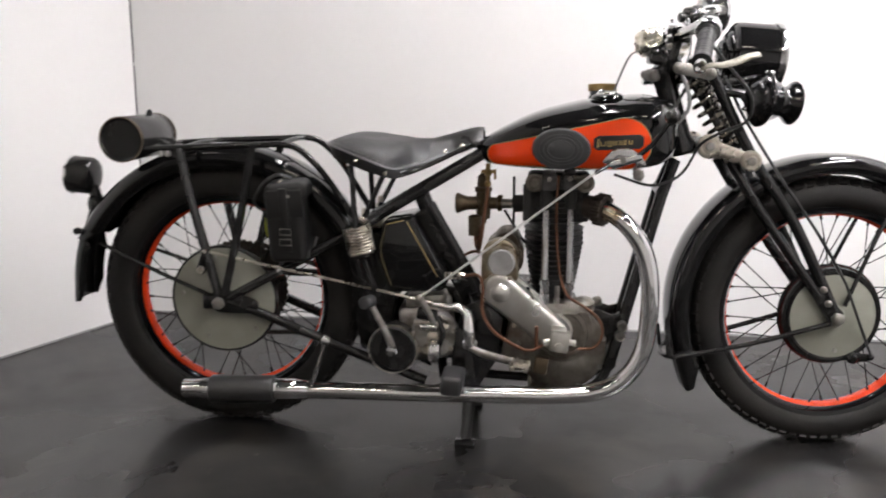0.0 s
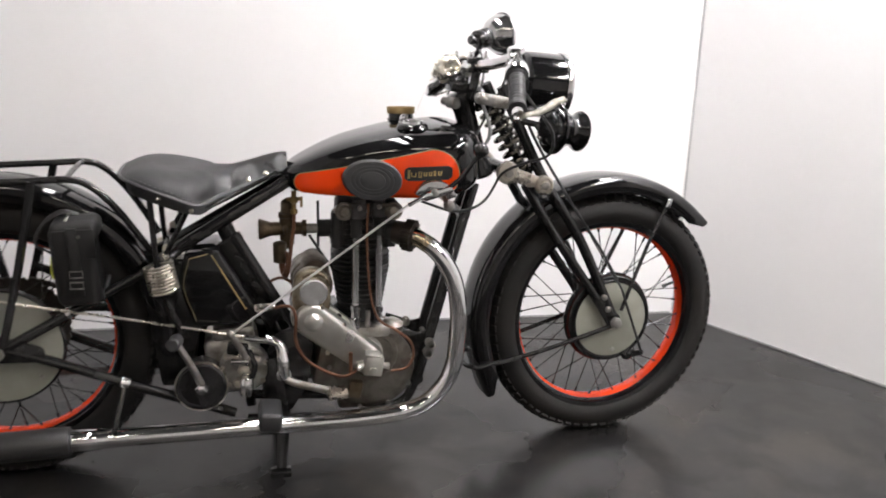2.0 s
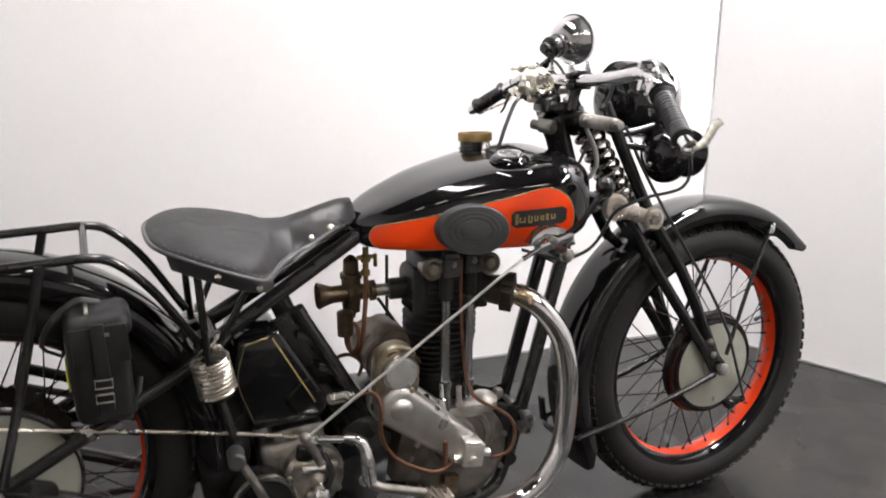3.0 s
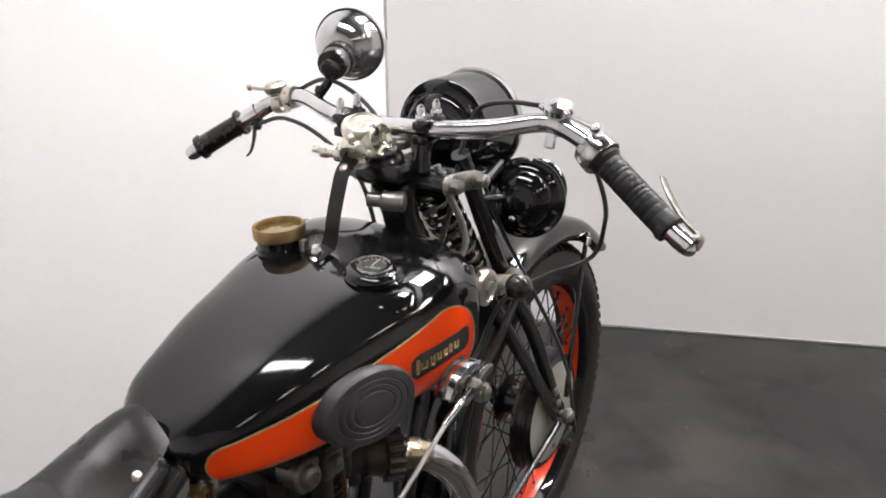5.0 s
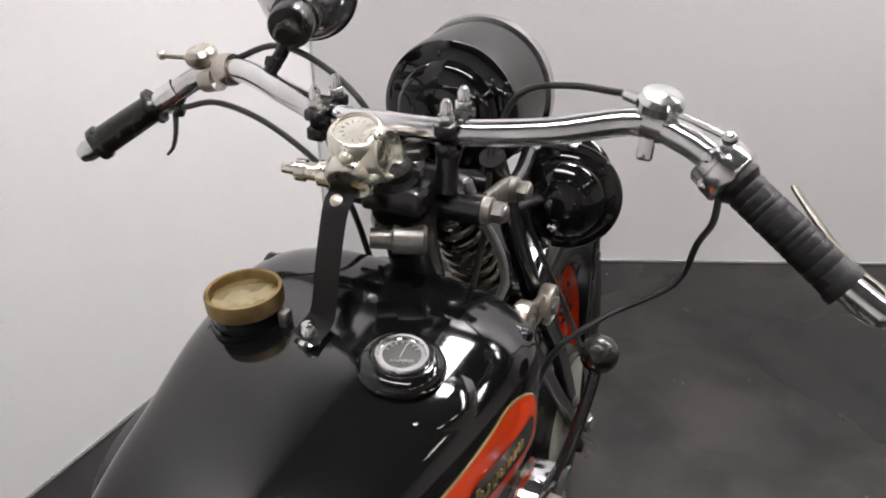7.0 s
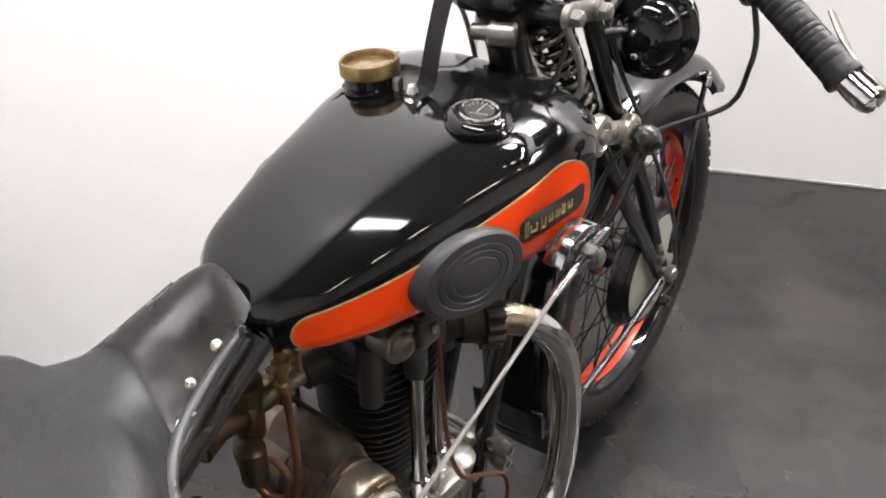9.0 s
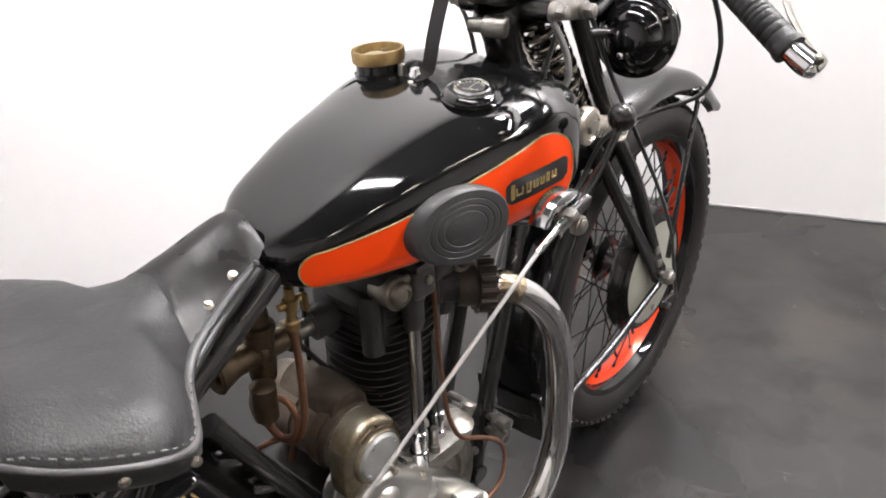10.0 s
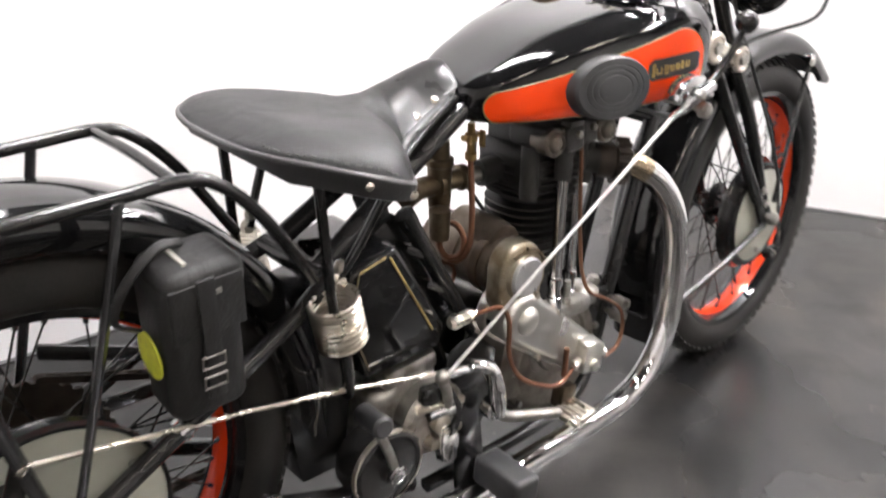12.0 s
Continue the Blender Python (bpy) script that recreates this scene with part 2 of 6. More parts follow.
# ---------------------------------------------------------------- mesh helpers
def curve_through(pts, step=0.012):
    """A smooth line through the points."""
    p = [Vector(q) for q in pts]
    if len(p) == 2:
        return p
    out = []
    for i in range(len(p) - 1):
        a, b = p[i], p[i + 1]
        before = p[i - 1] if i else a - (b - a)
        after = p[i + 2] if i + 2 < len(p) else b + (b - a)
        n = max(2, int((b - a).length / step))
        for k in range(n):
            t = k / n
            out.append(0.5 * ((2 * a) + (b - before) * t + (2 * before - 5 * a + 4 * b - after) * t * t + (3 * a - before - 3 * b + after) * t ** 3))
    return out + [p[-1]]


def tube(bm, pts, r, seg=12, smooth=True, caps=True, closed=False, step=0.012, flat=1.0):
    """A round bar along the points; r is one radius or a function of the way along (0 to 1)."""
    line = curve_through(pts, step) if smooth else [Vector(q) for q in pts]
    n = len(line)
    radius = r if callable(r) else (lambda u: r)
    side = None
    rings = []
    for i, q in enumerate(line):
        if closed:
            d = line[(i + 1) % n] - line[i - 1]
        else:
            d = line[min(i + 1, n - 1)] - line[max(i - 1, 0)]
        d.normalize()
        if side is None:
            side = d.orthogonal().normalized()
        else:
            side = (side - d * side.dot(d)).normalized()
        up = d.cross(side)
        rr = radius(i / max(1, n - 1))
        rings.append([bm.verts.new(q + side * (math.cos(a) * rr) + up * (math.sin(a) * rr * flat)) for a in (2 * math.pi * k / seg for k in range(seg))])
    for i in range(n if closed else n - 1):
        a, b = rings[i], rings[(i + 1) % n]
        for k in range(seg):
            bm.faces.new((a[k], a[(k + 1) % seg], b[(k + 1) % seg], b[k]))
    if caps and not closed:
        bm.faces.new(list(reversed(rings[0])))
        bm.faces.new(rings[-1])
    return bm


def lathe(bm, profile, at, axis, seg=40, arc=1.0):
    """A turned body: profile rows are (height along the axis, radius) from the place at."""
    at, axis = Vector(at), Vector(axis).normalized()
    side = axis.orthogonal().normalized()
    up = axis.cross(side)
    rings = []
    for h, r in profile:
        c = at + axis * h
        if r < 1e-6:
            rings.append([bm.verts.new(c)])
        else:
            rings.append([bm.verts.new(c + side * (math.cos(a) * r) + up * (math.sin(a) * r)) for a in (2 * math.pi * k / seg for k in range(seg))])
    for a, b in zip(rings, rings[1:]):
        for k in range(seg):
            j = (k + 1) % seg
            if len(a) == 1 and len(b) == 1:
                continue
            if len(a) == 1:
                bm.faces.new((a[0], b[j], b[k]))
            elif len(b) == 1:
                bm.faces.new((a[k], a[j], b[0]))
            else:
                bm.faces.new((a[k], a[j], b[j], b[k]))
    return bm


def joined(bm, other):
    me = bpy.data.meshes.new("tmp")
    other.to_mesh(me)
    bm.from_mesh(me)
    other.free()
    bpy.data.meshes.remove(me)
    return bm


def box(bm, at, size, turn=(0, 0, 0), bevel=0.003, segments=2, taper=None):
    """A rounded block; turn in degrees; taper scales the top's x and y."""
    o = bmesh.new()
    bmesh.ops.create_cube(o, size=1.0)
    if taper:
        for v in o.verts:
            if v.co.z > 0:
                v.co.x *= taper[0]
                v.co.y *= taper[1]
    bmesh.ops.transform(o, matrix=Matrix.Diagonal((*size, 1)), verts=o.verts)
    if bevel:
        bmesh.ops.bevel(o, geom=o.edges[:], offset=bevel, segments=segments, profile=0.5, affect="EDGES")
    bmesh.ops.transform(o, matrix=pose(*at, *turn), verts=o.verts)
    return joined(bm, o)


def plate(bm, outline, y0, y1, bevel=0.002, segments=2):
    """A flat piece with the outline in x and z, from y0 to y1."""
    o = bmesh.new()
    a = [o.verts.new((x, y0, z)) for x, z in outline]
    b = [o.verts.new((x, y1, z)) for x, z in outline]
    n = len(outline)
    o.faces.new(a)
    o.faces.new(list(reversed(b)))
    for k in range(n):
        o.faces.new((a[k], b[k], b[(k + 1) % n], a[(k + 1) % n]))
    bmesh.ops.recalc_face_normals(o, faces=o.faces[:])
    if bevel:
        bmesh.ops.bevel(o, geom=o.edges[:], offset=bevel, segments=segments, profile=0.5, affect="EDGES")
    return joined(bm, o)


def capsule_outline(a, ra, b, rb, n=14):
    """The outline of a link: round ends of two radii at a and b, with straight sides, in x and z."""
    ax, az = a
    bx, bz = b
    d = math.hypot(bx - ax, bz - az)
    way = math.atan2(bz - az, bx - ax)
    t = math.acos(max(-1, min(1, (ra - rb) / d)))
    out = [(ax + ra * math.cos(way + t + (2 * math.pi - 2 * t) * k / n), az + ra * math.sin(way + t + (2 * math.pi - 2 * t) * k / n)) for k in range(n + 1)]
    out += [(bx + rb * math.cos(way - t + 2 * t * k / n), bz + rb * math.sin(way - t + 2 * t * k / n)) for k in range(n + 1)]
    return out


def ball(bm, at, r, squash=(1, 1, 1), u=20, v=12):
    o = bmesh.new()
    bmesh.ops.create_uvsphere(o, u_segments=u, v_segments=v, radius=r)
    bmesh.ops.transform(o, matrix=Matrix.Translation(at) @ Matrix.Diagonal((*squash, 1)), verts=o.verts)
    return joined(bm, o)


def hexagon(bm, at, axis, r, length, cap=0.0):
    """A six-sided nut or bolt head with a turned face; cap adds a domed end."""
    rows = [(0, 0), (0, r * 0.92), (length * 0.12, r), (length * 0.88, r), (length, r * 0.88)]
    rows += [(length, 0)] if not cap else []
    lathe(bm, rows, at, axis, 6)
    if cap:
        lathe(bm, [(length, r * 0.75), (length + cap * 0.55, r * 0.72), (length + cap * 0.9, r * 0.42), (length + cap, 0)], at, axis, 14)
    return bm


def coil(bm, a, b, radius, wire, turns, seg=8, per=26):
    a, b = Vector(a), Vector(b)
    d = (b - a).normalized()
    s = d.orthogonal().normalized()
    u = d.cross(s)
    n = int(turns * per)
    pts = [a + (b - a) * (k / n) + (s * math.cos(2 * math.pi * k / per) + u * math.sin(2 * math.pi * k / per)) * radius for k in range(n + 1)]
    return tube(bm, pts, wire, seg, smooth=False)


def part(name, bm, mat, parent=None, label="", sharp=38):
    """Links a bmesh as one mesh object, under a thing or a part if one is given."""
    me = bpy.data.meshes.new(name)
    bmesh.ops.recalc_face_normals(bm, faces=bm.faces[:])
    bm.to_mesh(me)
    bm.free()
    me.materials.append(mat)
    for p in me.polygons:
        p.use_smooth = True
    me.set_sharp_from_angle(angle=radians(sharp))
    ob = new(name, me)
    ob.parent = parent
    return tagged(ob, label) if label else ob


def pieces(name, bm, mat, parent=None, label="", sharp=38):
    """Links a bmesh whose separate pieces are alike (nuts, screws, bars) as one object a piece; parts that touch stay together."""
    bm.verts.index_update()
    bm.verts.ensure_lookup_table()
    seen, groups = set(), []
    for v in bm.verts:
        if v.index in seen:
            continue
        stack, island = [v], []
        seen.add(v.index)
        while stack:
            q = stack.pop()
            island.append(q.index)
            for e in q.link_edges:
                w = e.other_vert(q)
                if w.index not in seen:
                    seen.add(w.index)
                    stack.append(w)
        co = np.array([bm.verts[i].co for i in island])
        groups.append([co.min(0) - 0.0005, co.max(0) + 0.0005, set(island)])
    merged = True
    while merged:
        merged = False
        for i in range(len(groups)):
            for j in range(i + 1, len(groups)):
                if (groups[i][0] <= groups[j][1]).all() and (groups[j][0] <= groups[i][1]).all():
                    groups[i] = [np.minimum(groups[i][0], groups[j][0]), np.maximum(groups[i][1], groups[j][1]), groups[i][2] | groups[j][2]]
                    groups.pop(j)
                    merged = True
                    break
            if merged:
                break
    made = []
    for _, _, keep in groups:
        o = bmesh.new()
        at = {i: o.verts.new(bm.verts[i].co) for i in sorted(keep)}
        for f in bm.faces:
            if f.verts[0].index in keep:
                o.faces.new([at[v.index] for v in f.verts])
        made.append(part(name, o, mat, parent, label, sharp))
    bm.free()
    return made


def bar(name, a, b, r, mat, parent, label="", seg=12):
    return part(name, tube(bmesh.new(), [a, b], r, seg), mat, parent, label)


def table(xs, ys):
    """A smooth function through rows of values."""
    xs, ys = list(xs), list(ys)
    m = [(ys[min(i + 1, len(xs) - 1)] - ys[max(i - 1, 0)]) / (xs[min(i + 1, len(xs) - 1)] - xs[max(i - 1, 0)]) for i in range(len(xs))]

    def value(x):
        x = min(max(x, xs[0]), xs[-1])
        i = max(0, min(len(xs) - 2, int(np.searchsorted(xs, x)) - 1))
        h = xs[i + 1] - xs[i]
        t = (x - xs[i]) / h
        return (2 * t ** 3 - 3 * t * t + 1) * ys[i] + (t ** 3 - 2 * t * t + t) * h * m[i] + (3 * t * t - 2 * t ** 3) * ys[i + 1] + (t ** 3 - t * t) * h * m[i + 1]
    return value


def thing(name, label, category, at=(0, 0, 0), **more):
    e = new(name)
    e.empty_display_size = 0.1
    e.location = at
    return tagged(e, label, category, **more)


# ---------------------------------------------------------------- the booth
CL, CR = Vector((-0.703, 0.998)), Vector((2.191, 0.885))     # back corners
RIGHT, LEFT = Vector((0.4310, -0.9024)), Vector((-0.360, -0.933))
RR, LL = CR + RIGHT * 3.3, CL + LEFT * 3.3
BR, BL = Vector((4.3, -4.8)), Vector((-2.7, -4.8))
TOP = 2.9
GROUND = -0.011


def wall(name, a, b, label, mat=None):
    """A wall 0.1 m thick whose inner face runs from a to b."""
    d = (b - a).normalized()
    out = Vector((d.y, -d.x))
    if (a + out - Vector((0.8, -1.0))).length < (a - Vector((0.8, -1.0))).length:
        out = -out
    bm = bmesh.new()
    low = [bm.verts.new((*p, GROUND)) for p in (a, b, b + out * 0.1, a + out * 0.1)]
    high = [bm.verts.new((*p, TOP)) for p in (a, b, b + out * 0.1, a + out * 0.1)]
    bm.faces.new(low), bm.faces.new(high)
    for k in range(4):
        bm.faces.new((low[k], low[(k + 1) % 4], high[(k + 1) % 4], high[k]))
    return tagged(part(name, bm, mat or WALL), label, "wall", kind="structure")


wall("wall_back", CL, CR, "smooth white painted booth wall behind the motorcycle")
wall("wall_right", CR + RIGHT * 0.004, RR, "white painted side wall splayed outwards")
wall("wall_left", CL + LEFT * 0.004, LL, "white painted side wall splayed outwards")
# unseen walls, added to close the room and bounce light onto the bike
wall("wall_front_right", RR, BR, "plain grey wall, unseen, added to close the room and bounce light", FILL_WALL)
wall("wall_front_left", LL, BL, "plain grey wall, unseen, added to close the room and bounce light", FILL_WALL)
wall("wall_front", BL, BR, "plain grey wall, unseen, added to close the room and bounce light", FILL_WALL)

bm = bmesh.new()
box(bm, (0.8, -2.0, GROUND - 0.05), (9.0, 7.0, 0.1), bevel=0)
tagged(part("floor", bm, FLOOR), "dark grey painted floor with dust and dull stains", "floor", kind="structure")
bm = bmesh.new()
box(bm, (0.8, -2.0, TOP + 0.05), (9.0, 7.0, 0.1), bevel=0)
tagged(part("ceiling", bm, CEILING), "plain dark ceiling", "ceiling", kind="structure")

# thin dark joints where the panels meet, broken where two boards join
for name, c, low, high in (("trim_joint_right", CR, GROUND + 0.012, 0.86), ("trim_joint_right_upper", CR, 0.885, TOP - 0.01), ("trim_joint_left", CL, GROUND + 0.012, 0.93), ("trim_joint_left_upper", CL, 0.95, TOP - 0.01)):
    bm = bmesh.new()
    inward = (Vector((0.8, -0.6)) - c).normalized() * 0.004
    box(bm, (c.x + inward.x, c.y + inward.y, (low + high) / 2), (0.0045, 0.0045, high - low), bevel=0.001)
    tagged(part(name, bm, PALE_SEAM if "right" in name else SEAM), "thin grey joint between two white wall panels", "joint", kind="structure")
for name, a, b in (("baseboard_back", CL, CR), ("baseboard_right", CR, RR), ("baseboard_left", CL, LL)):
    mid, d = (a + b) / 2, (b - a).normalized()
    n = Vector((-d.y, d.x))
    n = n if n.dot(Vector((0.8, -1)) - mid) > 0 else -n
    bm = bmesh.new()
    box(bm, (mid.x + n.x * 0.0015, mid.y + n.y * 0.0015, GROUND + 0.0035), ((b - a).length - 0.02, 0.003, 0.007), (0, 0, math.degrees(math.atan2(d.y, d.x))), bevel=0.0005)
    tagged(part(name, bm, SEAM), "narrow dark gap strip along the foot of the wall", "baseboard", kind="structure")


# ---------------------------------------------------------------- ceiling lights
def ceiling_light(at, size, glow, label):
    e = thing("ceiling_light", label, "ceiling light", (*at, TOP - 0.03), group="ceiling lights")
    w, d = size
    f = bmesh.new()
    for x, y, sx, sy in ((0, d / 2, w + 0.05, 0.025), (0, -d / 2, w + 0.05, 0.025), (w / 2, 0, 0.025, d - 0.03), (-w / 2, 0, 0.025, d - 0.03)):
        box(f, (x, y, 0), (sx, sy, 0.06), bevel=0.003)
    part("frame", f, ALLOY, e)
    g = bmesh.new()
    box(g, (0, 0, 0.004), (w - 0.03, d - 0.03, 0.02), bevel=0.002)
    part("diffuser", g, glow, e, "glowing diffuser")
    return e


for x, y, wide, long, glow in ((0.60, -0.04, 0.20, 1.64, PANEL), (2.33, -0.06, 0.32, 0.56, STRIP), (2.75, -1.81, 0.17, 1.94, STRIP)):
    ceiling_light((x, y), (wide, long), glow, "flat white ceiling light panel, switched on")
for x in (-1.6, -0.5, 0.6, 1.7, 2.8):
    ceiling_light((x, -3.0), (0.55, 0.22), WARM, "small warm workshop ceiling light, switched on")


# ---------------------------------------------------------------- the motorcycle
bike = thing("motorcycle", "vintage black motorcycle with orange tank panels and rims, on its stand", "motorcycle")
REAR, FRONT = Vector((-0.002, 0, 0.336)), Vector((1.510, 0, 0.326))
REAR_GUARD, FRONT_GUARD = Vector((0, 0, 0.340)), Vector((1.503, 0, 0.334))


# wheels
def wheel(name, c, radius, drum_r, drum_y, plate_r, label):
    w = tagged(new(name), label)
    w.parent = bike
    w.empty_display_size = 0.05
    # tyre: a fat section with a flattened tread
    top = radius - 0.004
    half = [(0.2595, 0.030), (0.266, 0.040), (0.279, 0.046), (top - 0.042, 0.049), (top - 0.026, 0.045), (top - 0.011, 0.036), (top - 0.003, 0.024), (top, 0.010)]
    sec = [(r, -y) for r, y in half] + [(r, y) for r, y in reversed(half)]
    part("tyre", lathe(bmesh.new(), [(y, r) for r, y in sec], c, (0, 1, 0), 96), TYRE, w, "black tyre, dusty brown on the tread")
    tread = bmesh.new()
    n = 76
    for k in range(n):
        a = 2 * math.pi * k / n
        for y, tilt, s in ((-0.033, 36, 0.5), (0.033, -36, 0.5), (-0.011, 5, 0.0), (0.011, -5, 0.0)):
            t = a + s * 2 * math.pi / n
            r = top - 0.0098 if abs(y) > 0.02 else top - 0.0005
            o = bmesh.new()
            bmesh.ops.create_cube(o, size=1.0)
            bmesh.ops.transform(o, matrix=Matrix.Translation(c) @ Matrix.Rotation(t, 4, "Y") @ pose(0, y, r, tilt, 0, 0) @ Matrix.Diagonal((0.0165, 0.0165, 0.009, 1)), verts=o.verts)
            for f in o.faces:
                tread.faces.new([tread.verts.new(v.co) for v in f.verts])
            o.free()
    bmesh.ops.remove_doubles(tread, verts=tread.verts[:], dist=0.0001)
    tagged(part("tread_block", tread, TYRE, w), kind="stuff")
    # rim: black flanges, orange well
    # the black reaches over the rim's shoulder
    rim = [(-0.0385, 0.2640), (-0.037, 0.2700), (-0.033, 0.2705), (-0.031, 0.2630), (-0.031, 0.2600), (-0.0205, 0.2510), (-0.0200, 0.2460), (-0.028, 0.2485), (-0.036, 0.2540), (-0.0385, 0.2640)]
    bare = 0.0300
    for s in (1, -1):
        part("rim_flange", lathe(bmesh.new(), [(h * s, r) for h, r in rim], c, (0, 1, 0), 96), ENAMEL, w, "glossy black rim edge")
    well = [(-bare, 0.2545), (-0.028, 0.2495), (-0.016, 0.2450), (-0.010, 0.2405), (0.010, 0.2405), (0.016, 0.2450), (0.028, 0.2495), (bare, 0.2545),
            (bare - 0.0035, 0.2600), (-bare + 0.0035, 0.2600), (-bare, 0.2545)]
    part("rim", lathe(bmesh.new(), well, c, (0, 1, 0), 96), RIM_ORANGE, w, "orange painted rim")
    # hub and drums
    hub = [(-0.062, 0.0), (-0.062, 0.020), (-0.045, 0.024), (-0.040, 0.050), (-0.034, 0.050), (-0.030, 0.028), (0.030, 0.028), (0.034, 0.048), (0.040, 0.048), (0.045, 0.022), (0.062, 0.020), (0.062, 0)]
    part("hub", lathe(bmesh.new(), hub, c, (0, 1, 0), 36), FRAME, w)
    y0, y1 = drum_y
    d = [(y0, 0.0), (y0, drum_r - 0.006), (y0 - 0.003, drum_r), (y0 - 0.009, drum_r + 0.002), (y0 - 0.012, drum_r), (y0 - 0.016, drum_r - 0.004), (y1, drum_r - 0.006), (y1, 0.0)]
    part("brake_drum", lathe(bmesh.new(), d, c, (0, 1, 0), 72), FRAME, w, "black brake drum")
    p = [(y1 - 0.0005, 0.0), (y1 - 0.0005, plate_r), (y1 - 0.004, plate_r), (y1 - 0.006, plate_r - 0.004), (y1 - 0.007, 0.030), (y1 - 0.012, 0.026), (y1 - 0.012, 0.0)]
    part("brake_plate", lathe(bmesh.new(), p, c, (0, 1, 0), 72), DRUM, w, "grey-green painted brake plate")
    b = bmesh.new()
    for a in ([-1.45] if name == "front_wheel" else [0.5 + 2 * math.pi * k / 5 for k in range(5)]):
        hexagon(b, c + Vector((math.cos(a) * plate_r * 0.80, y1 - 0.005, math.sin(a) * plate_r * 0.80)), (0, -1, 0), 0.006, 0.006)
    pieces("plate_bolt", b, STEEL, w)
    part("plate_edge", lathe(bmesh.new(), [(y1 + 0.001, plate_r - 0.004), (y1 - 0.007, plate_r - 0.004), (y1 - 0.008, plate_r + 0.001), (y1 + 0.001, plate_r + 0.003)], c, (0, 1, 0), 72), FRAME, w)
    # spokes, crossed, on one shared mesh
    me = bpy.data.meshes.new("spoke")
    sb = bmesh.new()
    tube(sb, [(0, 0, 0), (0, 0, 1)], 0.00155, 6)
    lathe(sb, [(0.93, 0.0018), (0.935, 0.0034), (0.999, 0.0034), (1.0, 0)], (0, 0, 0), (0, 0, 1), 6)
    sb.to_mesh(me)
    sb.free()
    me.materials.append(FRAME)
    for k in range(40):
        a = 2 * math.pi * (k + 0.5) / 40
        side = -1 if k % 2 else 1
        lead = 1 if k % 4 < 2 else -1
        big = drum_r * 0.90 if side < 0 else 0.047
        swing = lead * (0.40 if side < 0 else 1.05)
        hy = (y0 + 0.001) if side < 0 else 0.037
        p0 = c + Vector((math.cos(a + swing) * big, hy, math.sin(a + swing) * big))
        p1 = c + Vector((math.cos(a) * 0.2425, side * 0.006, math.sin(a) * 0.2425))
        s = new("spoke", me)
        s.parent = w
        dv = p1 - p0
        s.matrix_basis = Matrix.LocRotScale(p0, dv.to_track_quat("Z", "Y"), (1, 1, dv.length))
    return w


front_wheel = wheel("front_wheel", FRONT, 0.337, 0.124, (-0.032, -0.062), 0.107, "front wheel with orange rim, black spokes and a knobbly tyre")
rear_wheel = wheel("rear_wheel", REAR, 0.347, 0.132, (-0.034, -0.070), 0.138, "rear wheel with orange rim and large grey-green brake plate")
# valve, axle ends
v = bmesh.new()
va = radians(18)
for d0, d1, r in ((0.238, 0.212, 0.004), (0.212, 0.202, 0.0052)):
    tube(v, [FRONT + Vector((math.cos(va) * d, 0, math.sin(va) * d)) for d in (d0, d1)], r, 8)
part("valve", v, RUBBER, front_wheel)
for c, w, y in ((FRONT, front_wheel, 0.098), (REAR, rear_wheel, 0.122)):
    a = bmesh.new()
    tube(a, [c + Vector((0, -y, 0)), c + Vector((0, y, 0))], 0.008, 12)
    for s in (-1, 1):
        hexagon(a, c + Vector((0, s * (y - 0.004), 0)), (0, s, 0), 0.0165, 0.012, 0.006)
    part("axle", a, STEEL, w, "steel axle with nuts")


# mudguards
def mudguard(name, c, r, a0, a1, half, depth, label, flare=0.0, start=0.9):
    """A domed guard along an arc from a0 to a1 degrees, with turned-in side skirts."""
    sec = [(-half + 0.004, -depth - 0.004), (-half, -depth), (-half, -depth * 0.55), (-half * 0.93, -depth * 0.26), (-half * 0.75, -depth * 0.09), (-half * 0.4, -0.002),
           (0, 0), (half * 0.4, -0.002), (half * 0.75, -depth * 0.09), (half * 0.93, -depth * 0.26), (half, -depth * 0.55), (half, -depth), (half - 0.004, -depth - 0.004)]
    bm = bmesh.new()
    n = int(abs(a1 - a0) / 2)
    outer, inner = [], []
    for k in range(n + 1):
        u = k / n
        a = radians(a0 + (a1 - a0) * u)
        ends = min(1.0, min(u, 1 - u) * n / 3 * 0.5 + 0.5)
        grow = flare * max(0, (u - start) / (1 - start)) ** 2
        for rows, off in ((outer, 0), (inner, -0.0022)):
            row = []
            for y, dz in sec:
                rr = r + grow + dz * ends + off
                yy = y - (0.0022 * np.sign(y) if off else 0)
                row.append(bm.verts.new(c + Vector((math.cos(a) * rr, yy, math.sin(a) * rr))))
            rows.append(row)
    for rows in (outer, inner):
        for p, q in zip(rows, rows[1:]):
            for k in range(len(sec) - 1):
                bm.faces.new((p[k], p[k + 1], q[k + 1], q[k]))
    for k in range(n):
        for j in (0, len(sec) - 1):
            bm.faces.new((outer[k][j], outer[k + 1][j], inner[k + 1][j], inner[k][j]))
    for k in (0, n):
        for j in range(len(sec) - 1):
            bm.faces.new((outer[k][j], outer[k][j + 1], inner[k][j + 1], inner[k][j]))
    return part(name, bm, ENAMEL, bike, label, 50)


front_guard = mudguard("front_mudguard", FRONT_GUARD, 0.384, 41, 212, 0.062, 0.042, "glossy black front mudguard", 0.010)
mudguard("rear_mudguard", REAR_GUARD, 0.390, -8, 160, 0.066, 0.052, "glossy black rear mudguard", 0.038, 0.45)
